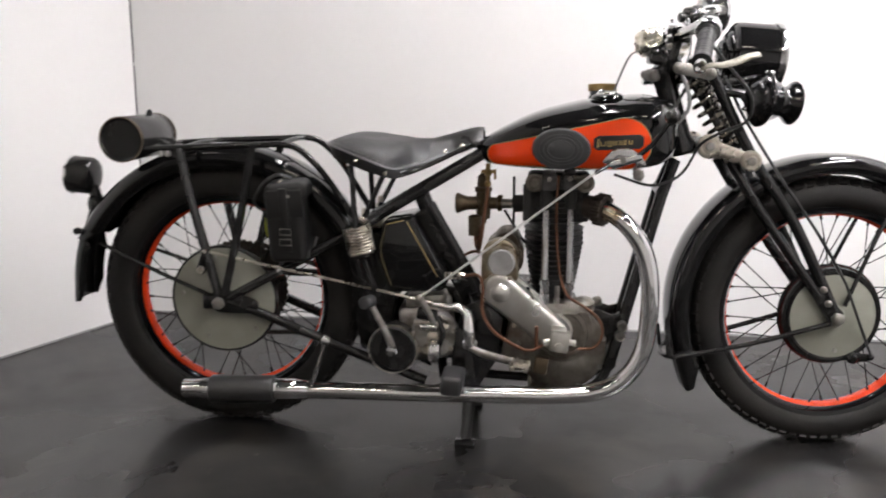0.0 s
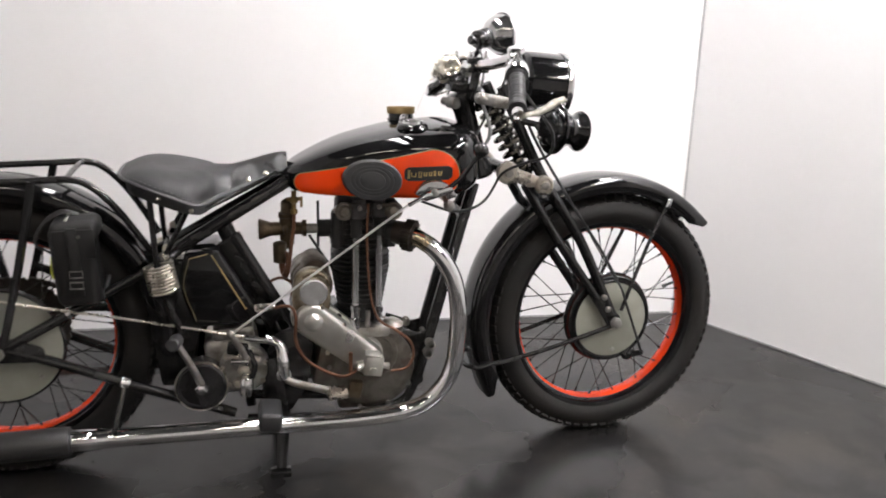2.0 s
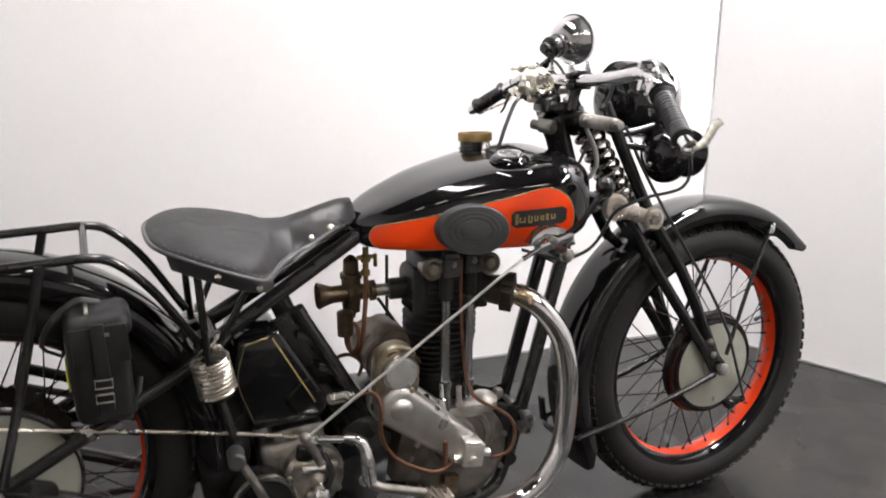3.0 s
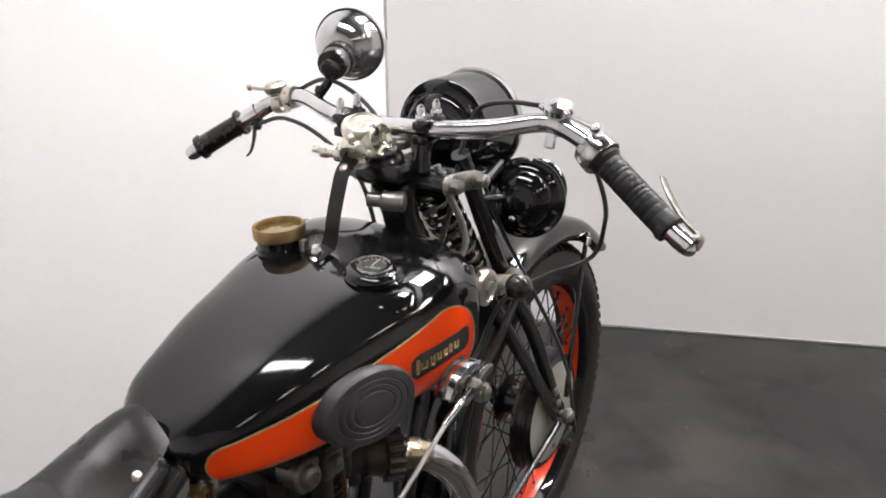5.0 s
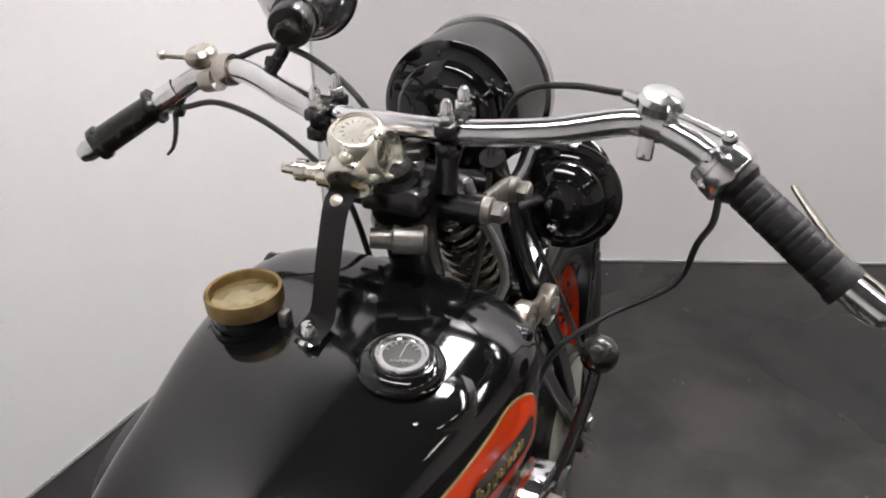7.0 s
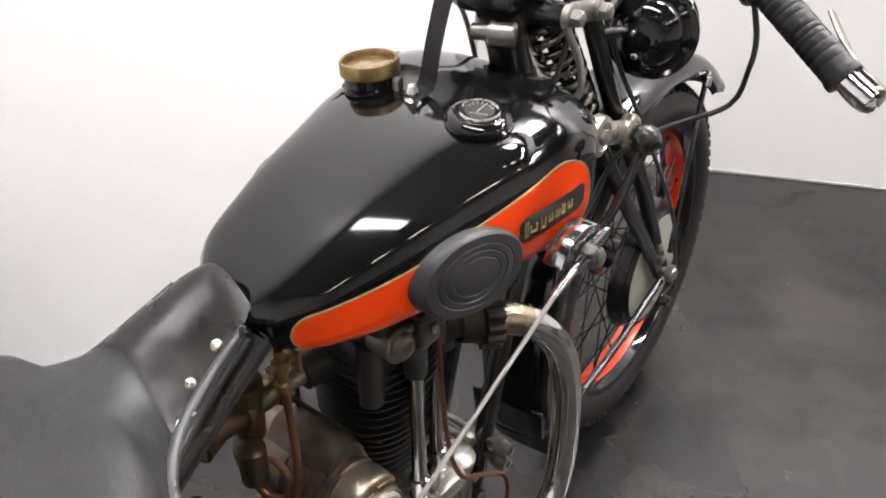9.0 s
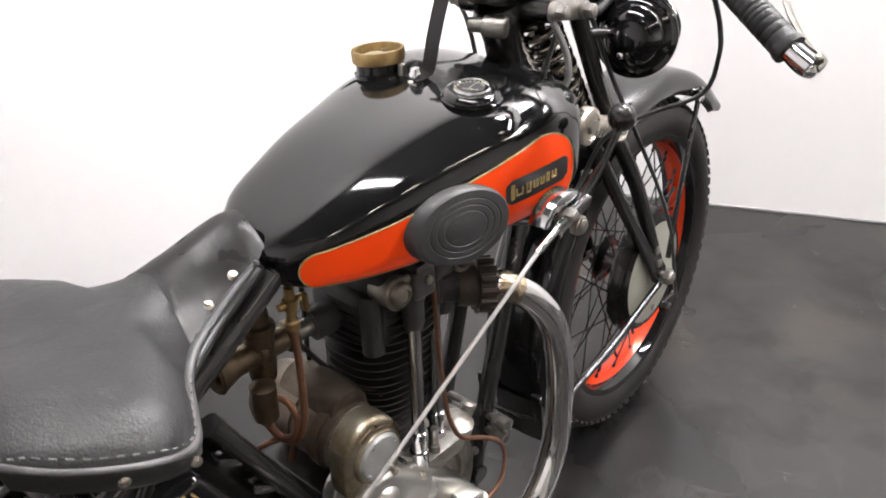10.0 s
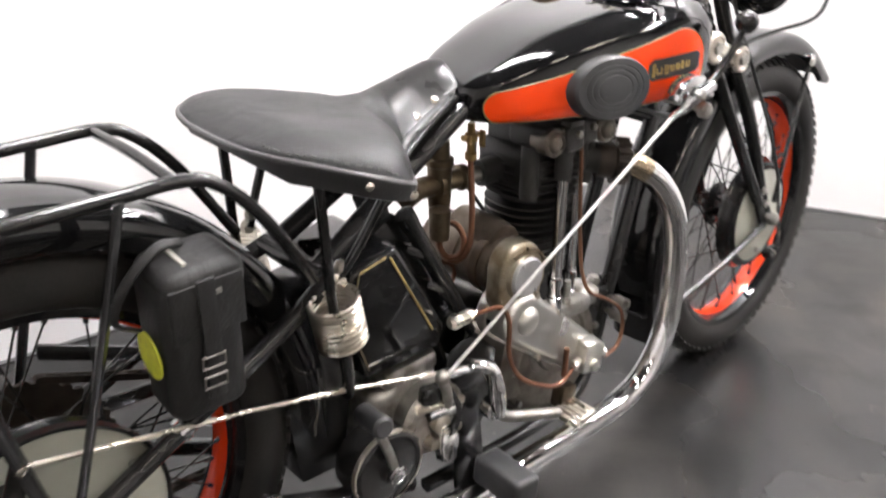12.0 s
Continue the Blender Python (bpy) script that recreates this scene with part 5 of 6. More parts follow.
# ---------------------------------------------------------------- headlamp, horn, search lamp
lamp = tagged(new("headlamp"), "black drum headlamp with chrome rim")
lamp.parent = bike
HB, HF = Vector((1.238, 0.022, 0.950)), Vector((1.360, 0.020, 0.939))
d = HF - HB
n = d.length
prof = [(-0.016, 0.0), (-0.016, 0.024), (-0.012, 0.034), (-0.004, 0.036), (-0.002, 0.050), (0.004, 0.058), (0.010, 0.060), (0.012, 0.072), (0.018, 0.079), (0.028, 0.081), (n - 0.010, 0.083), (n - 0.010, 0.0)]
part("lamp_shell", lathe(bmesh.new(), prof, HB, d, 64), ENAMEL, lamp, "glossy black stepped lamp body")
part("lamp_rim", lathe(bmesh.new(), [(n - 0.012, 0.083), (n - 0.012, 0.0865), (n - 0.004, 0.088), (n + 0.004, 0.086), (n + 0.008, 0.080), (n + 0.006, 0.075), (n, 0.074)], HB, d, 64), GREY_CHROME, lamp, "chrome lamp rim")
part("lamp_glass", lathe(bmesh.new(), [(n - 0.002, 0.0775), (n + 0.004, 0.072), (n + 0.010, 0.045), (n + 0.012, 0)], HB, d, 48), GLASS_DARK, lamp)
b = bmesh.new()
for s in (-1, 1):
    tube(b, [(1.20, s * 0.058, 0.885), (1.250, s * 0.062, 0.888), (1.296, s * 0.058, 0.896)], 0.009, 10)
pieces("lamp_bracket", b, FRAME, lamp)
b = bmesh.new()
for k in range(6):
    a = radians(20 + 60 * k)
    up = Vector((0.14, 0, 1)).normalized()
    c = HB + d.normalized() * 0.010 + Vector((0, 1, 0)) * math.cos(a) * 0.066 + up * math.sin(a) * 0.066
    ball(b, c, 0.004, u=8, v=6)
pieces("lamp_screw", b, FRAME, lamp)

horn = tagged(new("horn"), "black electric horn with trumpet mouth")
horn.parent = bike
NB, NX = Vector((1.288, -0.104, 0.848)), Vector((1, 0.20, -0.13)).normalized()
part("horn_body", lathe(bmesh.new(), [(-0.026, 0), (-0.026, 0.010), (-0.0245, 0.020), (-0.020, 0.031), (-0.0125, 0.0405), (-0.006, 0.0455), (-0.0045, 0.0455), (-0.0035, 0.0490), (0.001, 0.0535), (0.004, 0.0560), (0.0045, 0.0620), (0.0065, 0.0640), (0.0105, 0.0640), (0.0125, 0.0615), (0.019, 0.056), (0.026, 0.050), (0.042, 0.043), (0.050, 0.030), (0.050, 0)], NB, NX, 56), ENAMEL, horn)
part("horn_mouth", lathe(bmesh.new(), [(0.036, 0.040), (0.046, 0.036), (0.056, 0.0345), (0.066, 0.037), (0.074, 0.0425), (0.080, 0.0485), (0.084, 0.0505), (0.087, 0.0495), (0.084, 0.045), (0.074, 0.035), (0.062, 0.026), (0.056, 0.014), (0.056, 0)], NB, NX, 48), ENAMEL, horn, "flared black trumpet")
b = bmesh.new()
up, sd = Vector((0.1, 0, 1)), Vector((0, 1, 0))
for k in range(6):
    a = radians(60 * k + 15)
    lathe(b, [(0, 0.0048), (0.003, 0.0048), (0.005, 0)], NB - NX * -0.001 + (sd * math.cos(a) + up * math.sin(a)) * 0.0535, -NX, 10)
pieces("horn_screw", b, FRAME, horn)
b = bmesh.new()
hexagon(b, NB + Vector((-0.004, 0.010, -0.026)) - NX * 0.010, -NX, 0.0085, 0.010, 0.010)
box(b, NB + Vector((0.022, 0.0, 0.059)), (0.022, 0.016, 0.008), bevel=0.002)
pieces("horn_terminal", b, CHROME, horn)
b = bmesh.new()
tube(b, [NB + Vector((-0.01, 0.012, 0)), NB + Vector((-0.035, 0.030, 0.008)), Vector((1.215, -0.062, 0.862))], 0.008, 10)
plate(b, capsule_outline((NB.x - 0.030, NB.z + 0.004), 0.008, (NB.x - 0.004, NB.z - 0.026), 0.010), NB.y + 0.006, NB.y + 0.014, 0.002)
part("horn_bracket", b, FRAME, horn)

sl = tagged(new("search_lamp"), "small chrome search lamp on a black handle stem")
sl.parent = bike
MB, MX = Vector((1.197, 0.188, 1.062)), Vector((0.93, 0.34, 0.02)).normalized()
part("lamp_bowl", lathe(bmesh.new(), [(0, 0), (0, 0.018), (0.004, 0.028), (0.014, 0.041), (0.030, 0.050), (0.046, 0.0540), (0.049, 0.0565), (0.057, 0.0565), (0.060, 0.0530), (0.056, 0.049)], MB, MX, 56), GREY_CHROME, sl, "polished chrome bowl")
part("rim_gasket", lathe(bmesh.new(), [(0.0455, 0.0545), (0.0460, 0.0568), (0.0485, 0.0572), (0.0492, 0.0560)], MB, MX, 56), FRAME, sl)
part("lamp_glass", lathe(bmesh.new(), [(0.054, 0.0515), (0.058, 0.040), (0.061, 0)], MB, MX, 40), GLASS_DARK, sl)
part("lamp_handle", lathe(bmesh.new(), [(-0.056, 0), (-0.056, 0.009), (-0.053, 0.0125), (-0.038, 0.0125), (-0.037, 0.022), (-0.034, 0.0235), (-0.014, 0.0235), (-0.012, 0.026), (0.004, 0.0265), (0.010, 0.024)], MB + Vector((0, -0.002, -0.010)), MX + Vector((0, 0, 0.10)), 32), GLOSS_BLACK, sl, "black handle and switch")
b = bmesh.new()
tube(b, [(1.186, 0.186, 1.040), (1.176, 0.196, 1.014), (1.158, 0.205, 0.992)], 0.0075, 12)
box(b, (1.166, 0.200, 1.006), (0.014, 0.016, 0.012), (0, 30, 0), 0.003)
part("lamp_stem", b, FRAME, sl)


# the front end is turned a little to the left on its steering axis
axis = (HEAD_T - HEAD_B).normalized()
STEER = Matrix.Translation(HEAD_T) @ Matrix.Rotation(radians(4.5), 4, axis) @ Matrix.Translation(-HEAD_T)
for ob in [front_wheel, front_guard, fork, lamp, horn] + [o for o in bike.children if o.name.split(".")[0] in ("mudguard_stay", "mudguard_bracket", "stay_nut")]:
    ob.matrix_basis = STEER


# ---------------------------------------------------------------- engine
engine = tagged(new("engine"), "single-cylinder engine, black finned barrel and oily alloy crankcase")
engine.parent = bike
EX = 0.838
b = bmesh.new()
lathe(b, [(-0.066, 0), (-0.066, 0.085), (-0.060, 0.100), (-0.052, 0.112), (-0.030, 0.118), (-0.004, 0.120), (0, 0.124), (0.004, 0.120), (0.030, 0.118), (0.052, 0.112), (0.060, 0.100), (0.066, 0)], (0.862, 0, 0.228), (0, 1, 0), 64)
box(b, (EX, 0, 0.328), (0.125, 0.100, 0.040), bevel=0.012)
box(b, (0.775, -0.01, 0.235), (0.110, 0.105, 0.120), (0, 12, 0), 0.016)
lathe(b, [(-0.010, 0.078), (0.003, 0.078), (0.005, 0.074), (0.005, 0.065), (0.012, 0.061), (0.014, 0.052), (0.010, 0.047), (0.010, 0)], (0.864, -0.064, 0.272), (0, -1, 0), 44)
box(b, (0.840, 0.0, 0.128), (0.120, 0.090, 0.036), (0, 0, 0), 0.010)
part("crankcase", b, ALLOY_DARK, engine, "oil-stained alloy crankcase")
b = bmesh.new()
for k in range(9):
    a = radians(15 + 40 * k)
    hexagon(b, (0.862 + math.cos(a) * 0.108, -0.058, 0.228 + math.sin(a) * 0.108), (0, -1, 0), 0.0065, 0.008)
pieces("crankcase_bolt", b, STEEL, engine)
b = bmesh.new()
lathe(b, [(0, 0.056), (0.008, 0.058), (0.010, 0.052), (0.21, 0.050), (0.21, 0)], (EX, 0, 0.345), (0, 0, 1), 40)
part("barrel", b, IRON, engine)


def fin(z, rx, ry, name="cooling_fin", t=0.0022):
    b = bmesh.new()
    o = bmesh.new()
    n = 36
    low = [o.verts.new((EX + math.copysign(abs(math.cos(a)) ** 0.8, math.cos(a)) * rx, math.copysign(abs(math.sin(a)) ** 0.8, math.sin(a)) * ry, z)) for a in (2 * math.pi * k / n for k in range(n))]
    high = [o.verts.new((v.co.x, v.co.y, z + t)) for v in low]
    o.faces.new(low), o.faces.new(high)
    for k in range(n):
        o.faces.new((low[k], low[(k + 1) % n], high[(k + 1) % n], high[k]))
    return part(name, joined(b, o), IRON, engine)


for k in range(13):
    z = 0.372 + k * 0.0128
    g = 0.055 + 0.019 * min(1, k / 9)
    fin(z, g, g * 0.93)
for k in range(6):
    fin(0.545 + k * 0.0128, 0.078 - 0.002 * abs(k - 2), 0.078)
b = bmesh.new()
box(b, (EX, 0, 0.588), (0.140, 0.130, 0.085), bevel=0.020, segments=3)
box(b, (EX + 0.008, 0, 0.640), (0.130, 0.110, 0.040), bevel=0.012)
tube(b, [(0.79, 0.01, 0.585), (0.735, 0.018, 0.582)], 0.022, 18)
tube(b, [(0.90, -0.045, 0.590), (0.945, -0.080, 0.589)], 0.027, 18)
for x in (0.775, 0.905):
    tube(b, [(x, -0.055, 0.552), (x, -0.055, 0.64)], 0.015, 14)
part("cylinder_head", b, IRON, engine, "black cast cylinder head")
b = bmesh.new()
box(b, (0.846, -0.045, 0.652), (0.150, 0.080, 0.040), bevel=0.010, segments=3)
part("rocker_box", b, IRON, engine, "black rocker box")
for x, y in ((0.823, -0.092), (0.872, -0.078)):
    b = bmesh.new()
    box(b, (x, y, 0.652), (0.036, 0.030, 0.040), bevel=0.006, segments=3)
    box(b, (x, y - 0.002, 0.676), (0.030, 0.024, 0.010), bevel=0.003)
    part("rocker_cover", b, GUNMETAL, engine, "dark grey metal rocker cover")
    b = bmesh.new()
    hexagon(b, (x, y - 0.015, 0.660), (0, -1, 0), 0.0065, 0.006, 0.002)
    part("cover_nut", b, STEEL, engine)
for x, e in ((0.788, -1), (0.908, 1)):
    b = bmesh.new()
    lathe(b, [(-0.030, 0.020), (-0.006, 0.0215), (0.004, 0.0225), (0.007, 0.0205), (0.007, 0.0165), (0.012, 0.0155), (0.0155, 0.012), (0.0165, 0.0085), (0.0140, 0.0075), (0.0150, 0)], (x, -0.088, 0.649), (0, -1, 0.08), 30)
    tube(b, [(x - e * 0.008, -0.090, 0.662), (x - e * 0.028, -0.092, 0.664)], 0.006, 10)
    part("rocker_cap", b, ALLOY_DARK, engine, "domed alloy rocker cap")
for x, y, lo in ((0.817, -0.087, 0.362), (0.876, -0.066, 0.350)):
    b = bmesh.new()
    lathe(b, [(0, 0.0135), (0.026, 0.0135), (0.028, 0.0110), (0.046, 0.0110), (0.047, 0.0135), (0.060, 0.0135), (0.062, 0.0105), (0.066, 0.0095), (0.600 - lo, 0.0095), (0.600 - lo, 0)], (x, y, lo - 0.012), (0, 0, 1), 20)
    part("pushrod_tube", b, GREY_CHROME, engine, "satin metal pushrod tube")
    b = bmesh.new()
    lathe(b, [(0, 0.0100), (0.001, 0.0130), (0.012, 0.0145), (0.040, 0.0145), (0.044, 0.0165), (0.060, 0.0165), (0.060, 0)], (x, y, 0.583), (0, 0, 1), 22)
    part("pushrod_sleeve", b, IRON, engine, "black sleeve over the tube")
b = bmesh.new()
lathe(b, [(0, 0.008), (0.03, 0.008), (0.032, 0.006), (0.06, 0.006), (0.06, 0)], (0.848, -0.088, 0.335), (0, 0, 1), 14)
box(b, (0.848, -0.075, 0.340), (0.112, 0.050, 0.030), bevel=0.010)
lathe(b, [(0, 0.026), (0.020, 0.026), (0.026, 0.018), (0.026, 0)], (0.914, -0.066, 0.335), (0.1, -0.2, 1), 22)
hexagon(b, (0.946, -0.06, 0.345), (0.2, -0.2, 1), 0.012, 0.016, 0.005)
part("tappet_block", b, ALLOY, engine)
# timing cover
b = bmesh.new()
plate(b, capsule_outline((0.708, 0.386), 0.044, (0.846, 0.277), 0.037, 18), -0.130, -0.066, 0.014, 5)
plate(b, capsule_outline((0.708, 0.386), 0.050, (0.846, 0.277), 0.043, 18), -0.086, -0.066, 0.002, 2)
lathe(b, [(-0.004, 0.0255), (0.002, 0.0235), (0.007, 0.0190), (0.0105, 0.0125), (0.0120, 0.006), (0.0125, 0)], (0.711, -0.128, 0.384), (0, -1, 0), 36)
part("timing_cover", b, POLISHED_ALLOY, engine, "grey cast alloy timing cover")
b = bmesh.new()
for x, z in ((0.676, 0.366), (0.733, 0.420), (0.785, 0.372), (0.818, 0.258), (0.745, 0.302)):
    hexagon(b, (x, -0.118, z), (0, -1, 0), 0.006, 0.010)
pieces("cover_screw", b, NICKEL, engine)
b = bmesh.new()
box(b, (0.856, -0.135, 0.270), (0.046, 0.036, 0.050), (0, 8, 0), 0.004)
box(b, (0.854, -0.140, 0.298), (0.038, 0.026, 0.010), (12, 8, 0), 0.003)
for s in (-1, 1):
    tube(b, [(0.856 + s * 0.02, -0.138, 0.268), (0.856 + s * 0.036, -0.140, 0.266)], 0.0075, 12)
    hexagon(b, (0.856 + s * 0.032, -0.140, 0.266), (s, 0, 0), 0.009, 0.008)
lathe(b, [(0, 0.010), (0.008, 0.010), (0.010, 0)], (0.854, -0.152, 0.260), (0, -1, 0), 16)
part("oil_pump", b, PUMP_NICKEL, engine, "bright nickel oil pump")
b = bmesh.new()
box(b, (0.812, -0.128, 0.205), (0.034, 0.026, 0.042), (0, 10, 0), 0.004)
part("oil_filter_block", b, BRONZE, engine)
b = bmesh.new()
lathe(b, [(0, 0), (0, 0.044), (0.003, 0.047), (0.070, 0.047), (0.072, 0.050), (0.150, 0.050), (0.160, 0.045), (0.166, 0.036), (0.166, 0)], (0.714, -0.072, 0.455), (0, 1, 0), 44)
lathe(b, [(0, 0), (0, 0.030), (0.02, 0.034), (0.10, 0.034), (0.106, 0.028), (0.106, 0)], (0.722, -0.06, 0.490), (0, 1, 0), 30)
part("magneto", b, OILY_BROWN, engine, "oily dark magneto and dynamo body")
b = bmesh.new()
plate(b, capsule_outline((0.708, 0.470), 0.044, (0.708, 0.430), 0.046, 18), -0.116, -0.078, 0.008, 3)
lathe(b, [(0.0, 0.034), (-0.001, 0.0365), (0.002, 0.0385), (0.010, 0.0385)], (0.712, -0.122, 0.457), (0, 1, 0), 40)
part("magneto_end_casting", b, CASTING, engine, "oil-stained alloy end casting")
b = bmesh.new()
for a, w in ((0.5, 0.22), (1.2, 0.35), (2.0, 0.25)):
    tube(b, [(0.712 + 0.041 * math.cos(a + w * k / 3), -0.118, 0.462 + 0.041 * math.sin(a + w * k / 3)) for k in range(-3, 4)], 0.0028, 8)
pieces("spring_clip", b, BRONZE, engine, "brown spring clip")
b = bmesh.new()
lathe(b, [(-0.002, 0), (-0.002, 0.030), (0.001, 0.0335), (0.006, 0.035), (0.012, 0.035)], (0.712, -0.124, 0.457), (0, 1, 0), 40)
for a in (0.5, 2.1, 3.7, 5.3):
    ball(b, (0.712 + 0.027 * math.cos(a), -0.127, 0.457 + 0.027 * math.sin(a)), 0.0028, u=8, v=6)
part("magneto_cap", b, DULL_ALLOY, engine)
b = bmesh.new()
lathe(b, [(0, 0.0475), (0, 0.0505), (0.016, 0.0505), (0.016, 0.0475)], (0.714, -0.055, 0.455), (0, 1, 0), 44)
part("magneto_strap", b, STRAP, engine, "rusty brown strap")
b = bmesh.new()
lathe(b, [(0, 0.008), (0.010, 0.008), (0.012, 0.005), (0.014, 0)], (0.716, -0.095, 0.498), (0, -0.2, 1), 12)
part("magneto_oiler", b, NICKEL, engine)
b = bmesh.new()
box(b, (0.722, -0.02, 0.382), (0.12, 0.16, 0.016), bevel=0.004)
part("magneto_platform", b, FRAME, engine)

# carburettor
b = bmesh.new()
lathe(b, [(0, 0.024), (0.004, 0.027), (0.010, 0.024), (0.030, 0.017), (0.060, 0.017), (0.062, 0.022), (0.070, 0.022), (0.072, 0.016), (0.105, 0.0155), (0.108, 0.021), (0.118, 0.021)], (0.588, 0.028, 0.580), (1, -0.06, 0.02), 32)
lathe(b, [(-0.050, 0), (-0.050, 0.008), (-0.040, 0.009), (-0.038, 0.017), (-0.010, 0.019), (0.030, 0.019), (0.032, 0.022), (0.042, 0.022), (0.044, 0.016), (0.070, 0.015), (0.078, 0.006), (0.080, 0)], (0.658, 0.024, 0.580), (0, 0, 1), 26)
lathe(b, [(-0.05, 0.0), (-0.048, 0.016), (0.0, 0.017), (0.004, 0.010), (0.004, 0)], (0.638, 0.000, 0.550), (0, 0, 1), 22)
part("carburettor", b, BRONZE, engine, "tarnished bronze carburettor")
b = bmesh.new()
tube(b, [(0.695, 0.022, 0.581), (0.745, 0.018, 0.582)], 0.0125, 16)
part("inlet_pipe", b, STEEL, engine)
b = bmesh.new()
lathe(b, [(0, 0.009), (0.010, 0.009), (0.012, 0.006), (0.026, 0.006), (0.028, 0.010), (0.040, 0.010), (0.042, 0.006), (0.056, 0.006), (0.056, 0)], (0.672, -0.030, 0.632), (0, 0, 1), 14)
tube(b, [(0.655, -0.03, 0.668), (0.69, -0.03, 0.668)], 0.005, 8)
box(b, (0.690, -0.035, 0.662), (0.006, 0.010, 0.026), bevel=0.002)
part("fuel_tap", b, BRASS, engine, "brass fuel tap")

# pipes
loop = [(0.672, -0.030, 0.632), (0.671, -0.034, 0.600), (0.664, -0.045, 0.555), (0.658, -0.048, 0.505), (0.652, -0.036, 0.475), (0.648, -0.014, 0.467), (0.646, 0.008, 0.480), (0.648, 0.014, 0.502), (0.651, 0.002, 0.522), (0.655, -0.020, 0.527),
        (0.655, -0.038, 0.510), (0.650, -0.036, 0.484), (0.645, -0.014, 0.472), (0.641, 0.000, 0.482), (0.640, 0.002, 0.502)]
PIPES = [(loop, 0.0048), ([(0.845, -0.094, 0.668), (0.842, -0.102, 0.60), (0.843, -0.105, 0.542), (0.848, -0.108, 0.47), (0.857, -0.110, 0.416), (0.875, -0.114, 0.376), (0.914, -0.120, 0.352), (0.950, -0.125, 0.322), (0.958, -0.128, 0.285), (0.940, -0.134, 0.256), (0.900, -0.140, 0.252)], 0.0034),
         ([(0.618, -0.105, 0.418), (0.655, -0.122, 0.425), (0.668, -0.130, 0.40), (0.668, -0.135, 0.34), (0.695, -0.138, 0.29), (0.755, -0.142, 0.252), (0.79, -0.142, 0.246), (0.820, -0.140, 0.262)], 0.0040),
         ([(0.800, -0.138, 0.305), (0.800, -0.136, 0.25)], 0.005), ([(0.60, 0.02, 0.44), (0.64, 0.0, 0.46), (0.67, 0.0, 0.44), (0.665, 0.0, 0.41)], 0.004)]
for pts, r in PIPES:
    part("oil_pipe", tube(bmesh.new(), pts, r, 10, step=0.006), COPPER, engine, "copper pipe")
b = bmesh.new()
a0, a1 = Vector((0.572, -0.102, 0.417)), Vector((0.622, -0.104, 0.420))
lathe(b, [(0, 0), (0, 0.008), (0.006, 0.011), (0.018, 0.011), (0.020, 0.008), (0.024, 0.010), (0.040, 0.010), (0.042, 0.007), (0.050, 0.006), (0.050, 0)], a0, a1 - a0, 6)
part("pipe_union", b, NICKEL, engine, "bright pipe union")
b = bmesh.new()
tube(b, [(0.712, 0.02, 0.565), (0.755, 0.0, 0.50), (0.79, -0.05, 0.47)], 0.0035, 8)
tube(b, [(0.735, 0.03, 0.65), (0.735, 0.03, 0.52), (0.73, 0.02, 0.45)], 0.0035, 8)
pieces("ignition_lead", b, CABLE, engine)

# ---------------------------------------------------------------- exhaust
ex = tagged(new("exhaust"), "chrome exhaust pipe with a dark silencer sleeve")
ex.parent = bike
EXP = [(0.928, -0.078, 0.588), (0.968, -0.104, 0.582), (1.010, -0.124, 0.552), (1.048, -0.138, 0.495), (1.064, -0.146, 0.42), (1.064, -0.150, 0.33), (1.050, -0.152, 0.246), (1.008, -0.153, 0.182), (0.946, -0.154, 0.150), (0.85, -0.155, 0.138),
       (0.70, -0.156, 0.134), (0.50, -0.157, 0.131), (0.30, -0.158, 0.129), (0.15, -0.158, 0.127)]
part("pipe", tube(bmesh.new(), EXP, 0.0215, 24), CHROME, ex, "bright chrome pipe")
part("pipe_elbow", tube(bmesh.new(), [(0.940, -0.086, 0.587), (0.968, -0.104, 0.582), (0.993, -0.117, 0.567)], 0.0219, 24), HEAT, ex, "heat-browned first bend")
b = bmesh.new()
lathe(b, [(-0.02, 0.028), (0.006, 0.030), (0.008, 0.034), (0.030, 0.034), (0.034, 0.025)], (0.933, -0.080, 0.588), (0.83, -0.55, -0.1), 24)
part("exhaust_nut", b, RUST, ex, "dark castellated exhaust nut")
for k in range(14):
    b = bmesh.new()
    a = 2 * math.pi * k / 14
    ax = Vector((0.83, -0.55, -0.1)).normalized()
    s1 = ax.orthogonal().normalized()
    d = s1 * math.cos(a) + ax.cross(s1) * math.sin(a)
    tube(b, [Vector((0.933, -0.080, 0.588)) + ax * 0.008 + d * 0.0350, Vector((0.933, -0.080, 0.588)) + ax * 0.031 + d * 0.0350], 0.0055, 6)
    part("nut_tooth", b, RUST, ex)
M0, M1 = Vector((0.148, -0.158, 0.127)), Vector((-0.018, -0.158, 0.122))
n = (M1 - M0).length
part("silencer", lathe(bmesh.new(), [(0, 0.022), (0.002, 0.033), (0.006, 0.035), (n - 0.006, 0.035), (n - 0.002, 0.033), (n, 0.022)], M0, M1 - M0, 36), MATT, ex, "matt dark silencer sleeve")
b = bmesh.new()
lathe(b, [(0, 0.0245), (0.004, 0.026), (0.030, 0.026), (0.032, 0.0255), (0.060, 0.0255), (0.062, 0.024), (0.085, 0.0235), (0.088, 0.0215)], M0, M0 - M1, 32)
lathe(b, [(n, 0.024), (n + 0.004, 0.0255), (n + 0.028, 0.0255), (n + 0.030, 0.0235), (n + 0.070, 0.0235), (n + 0.071, 0.022), (n + 0.040, 0.020), (n + 0.04, 0)], M0, M1 - M0, 32)
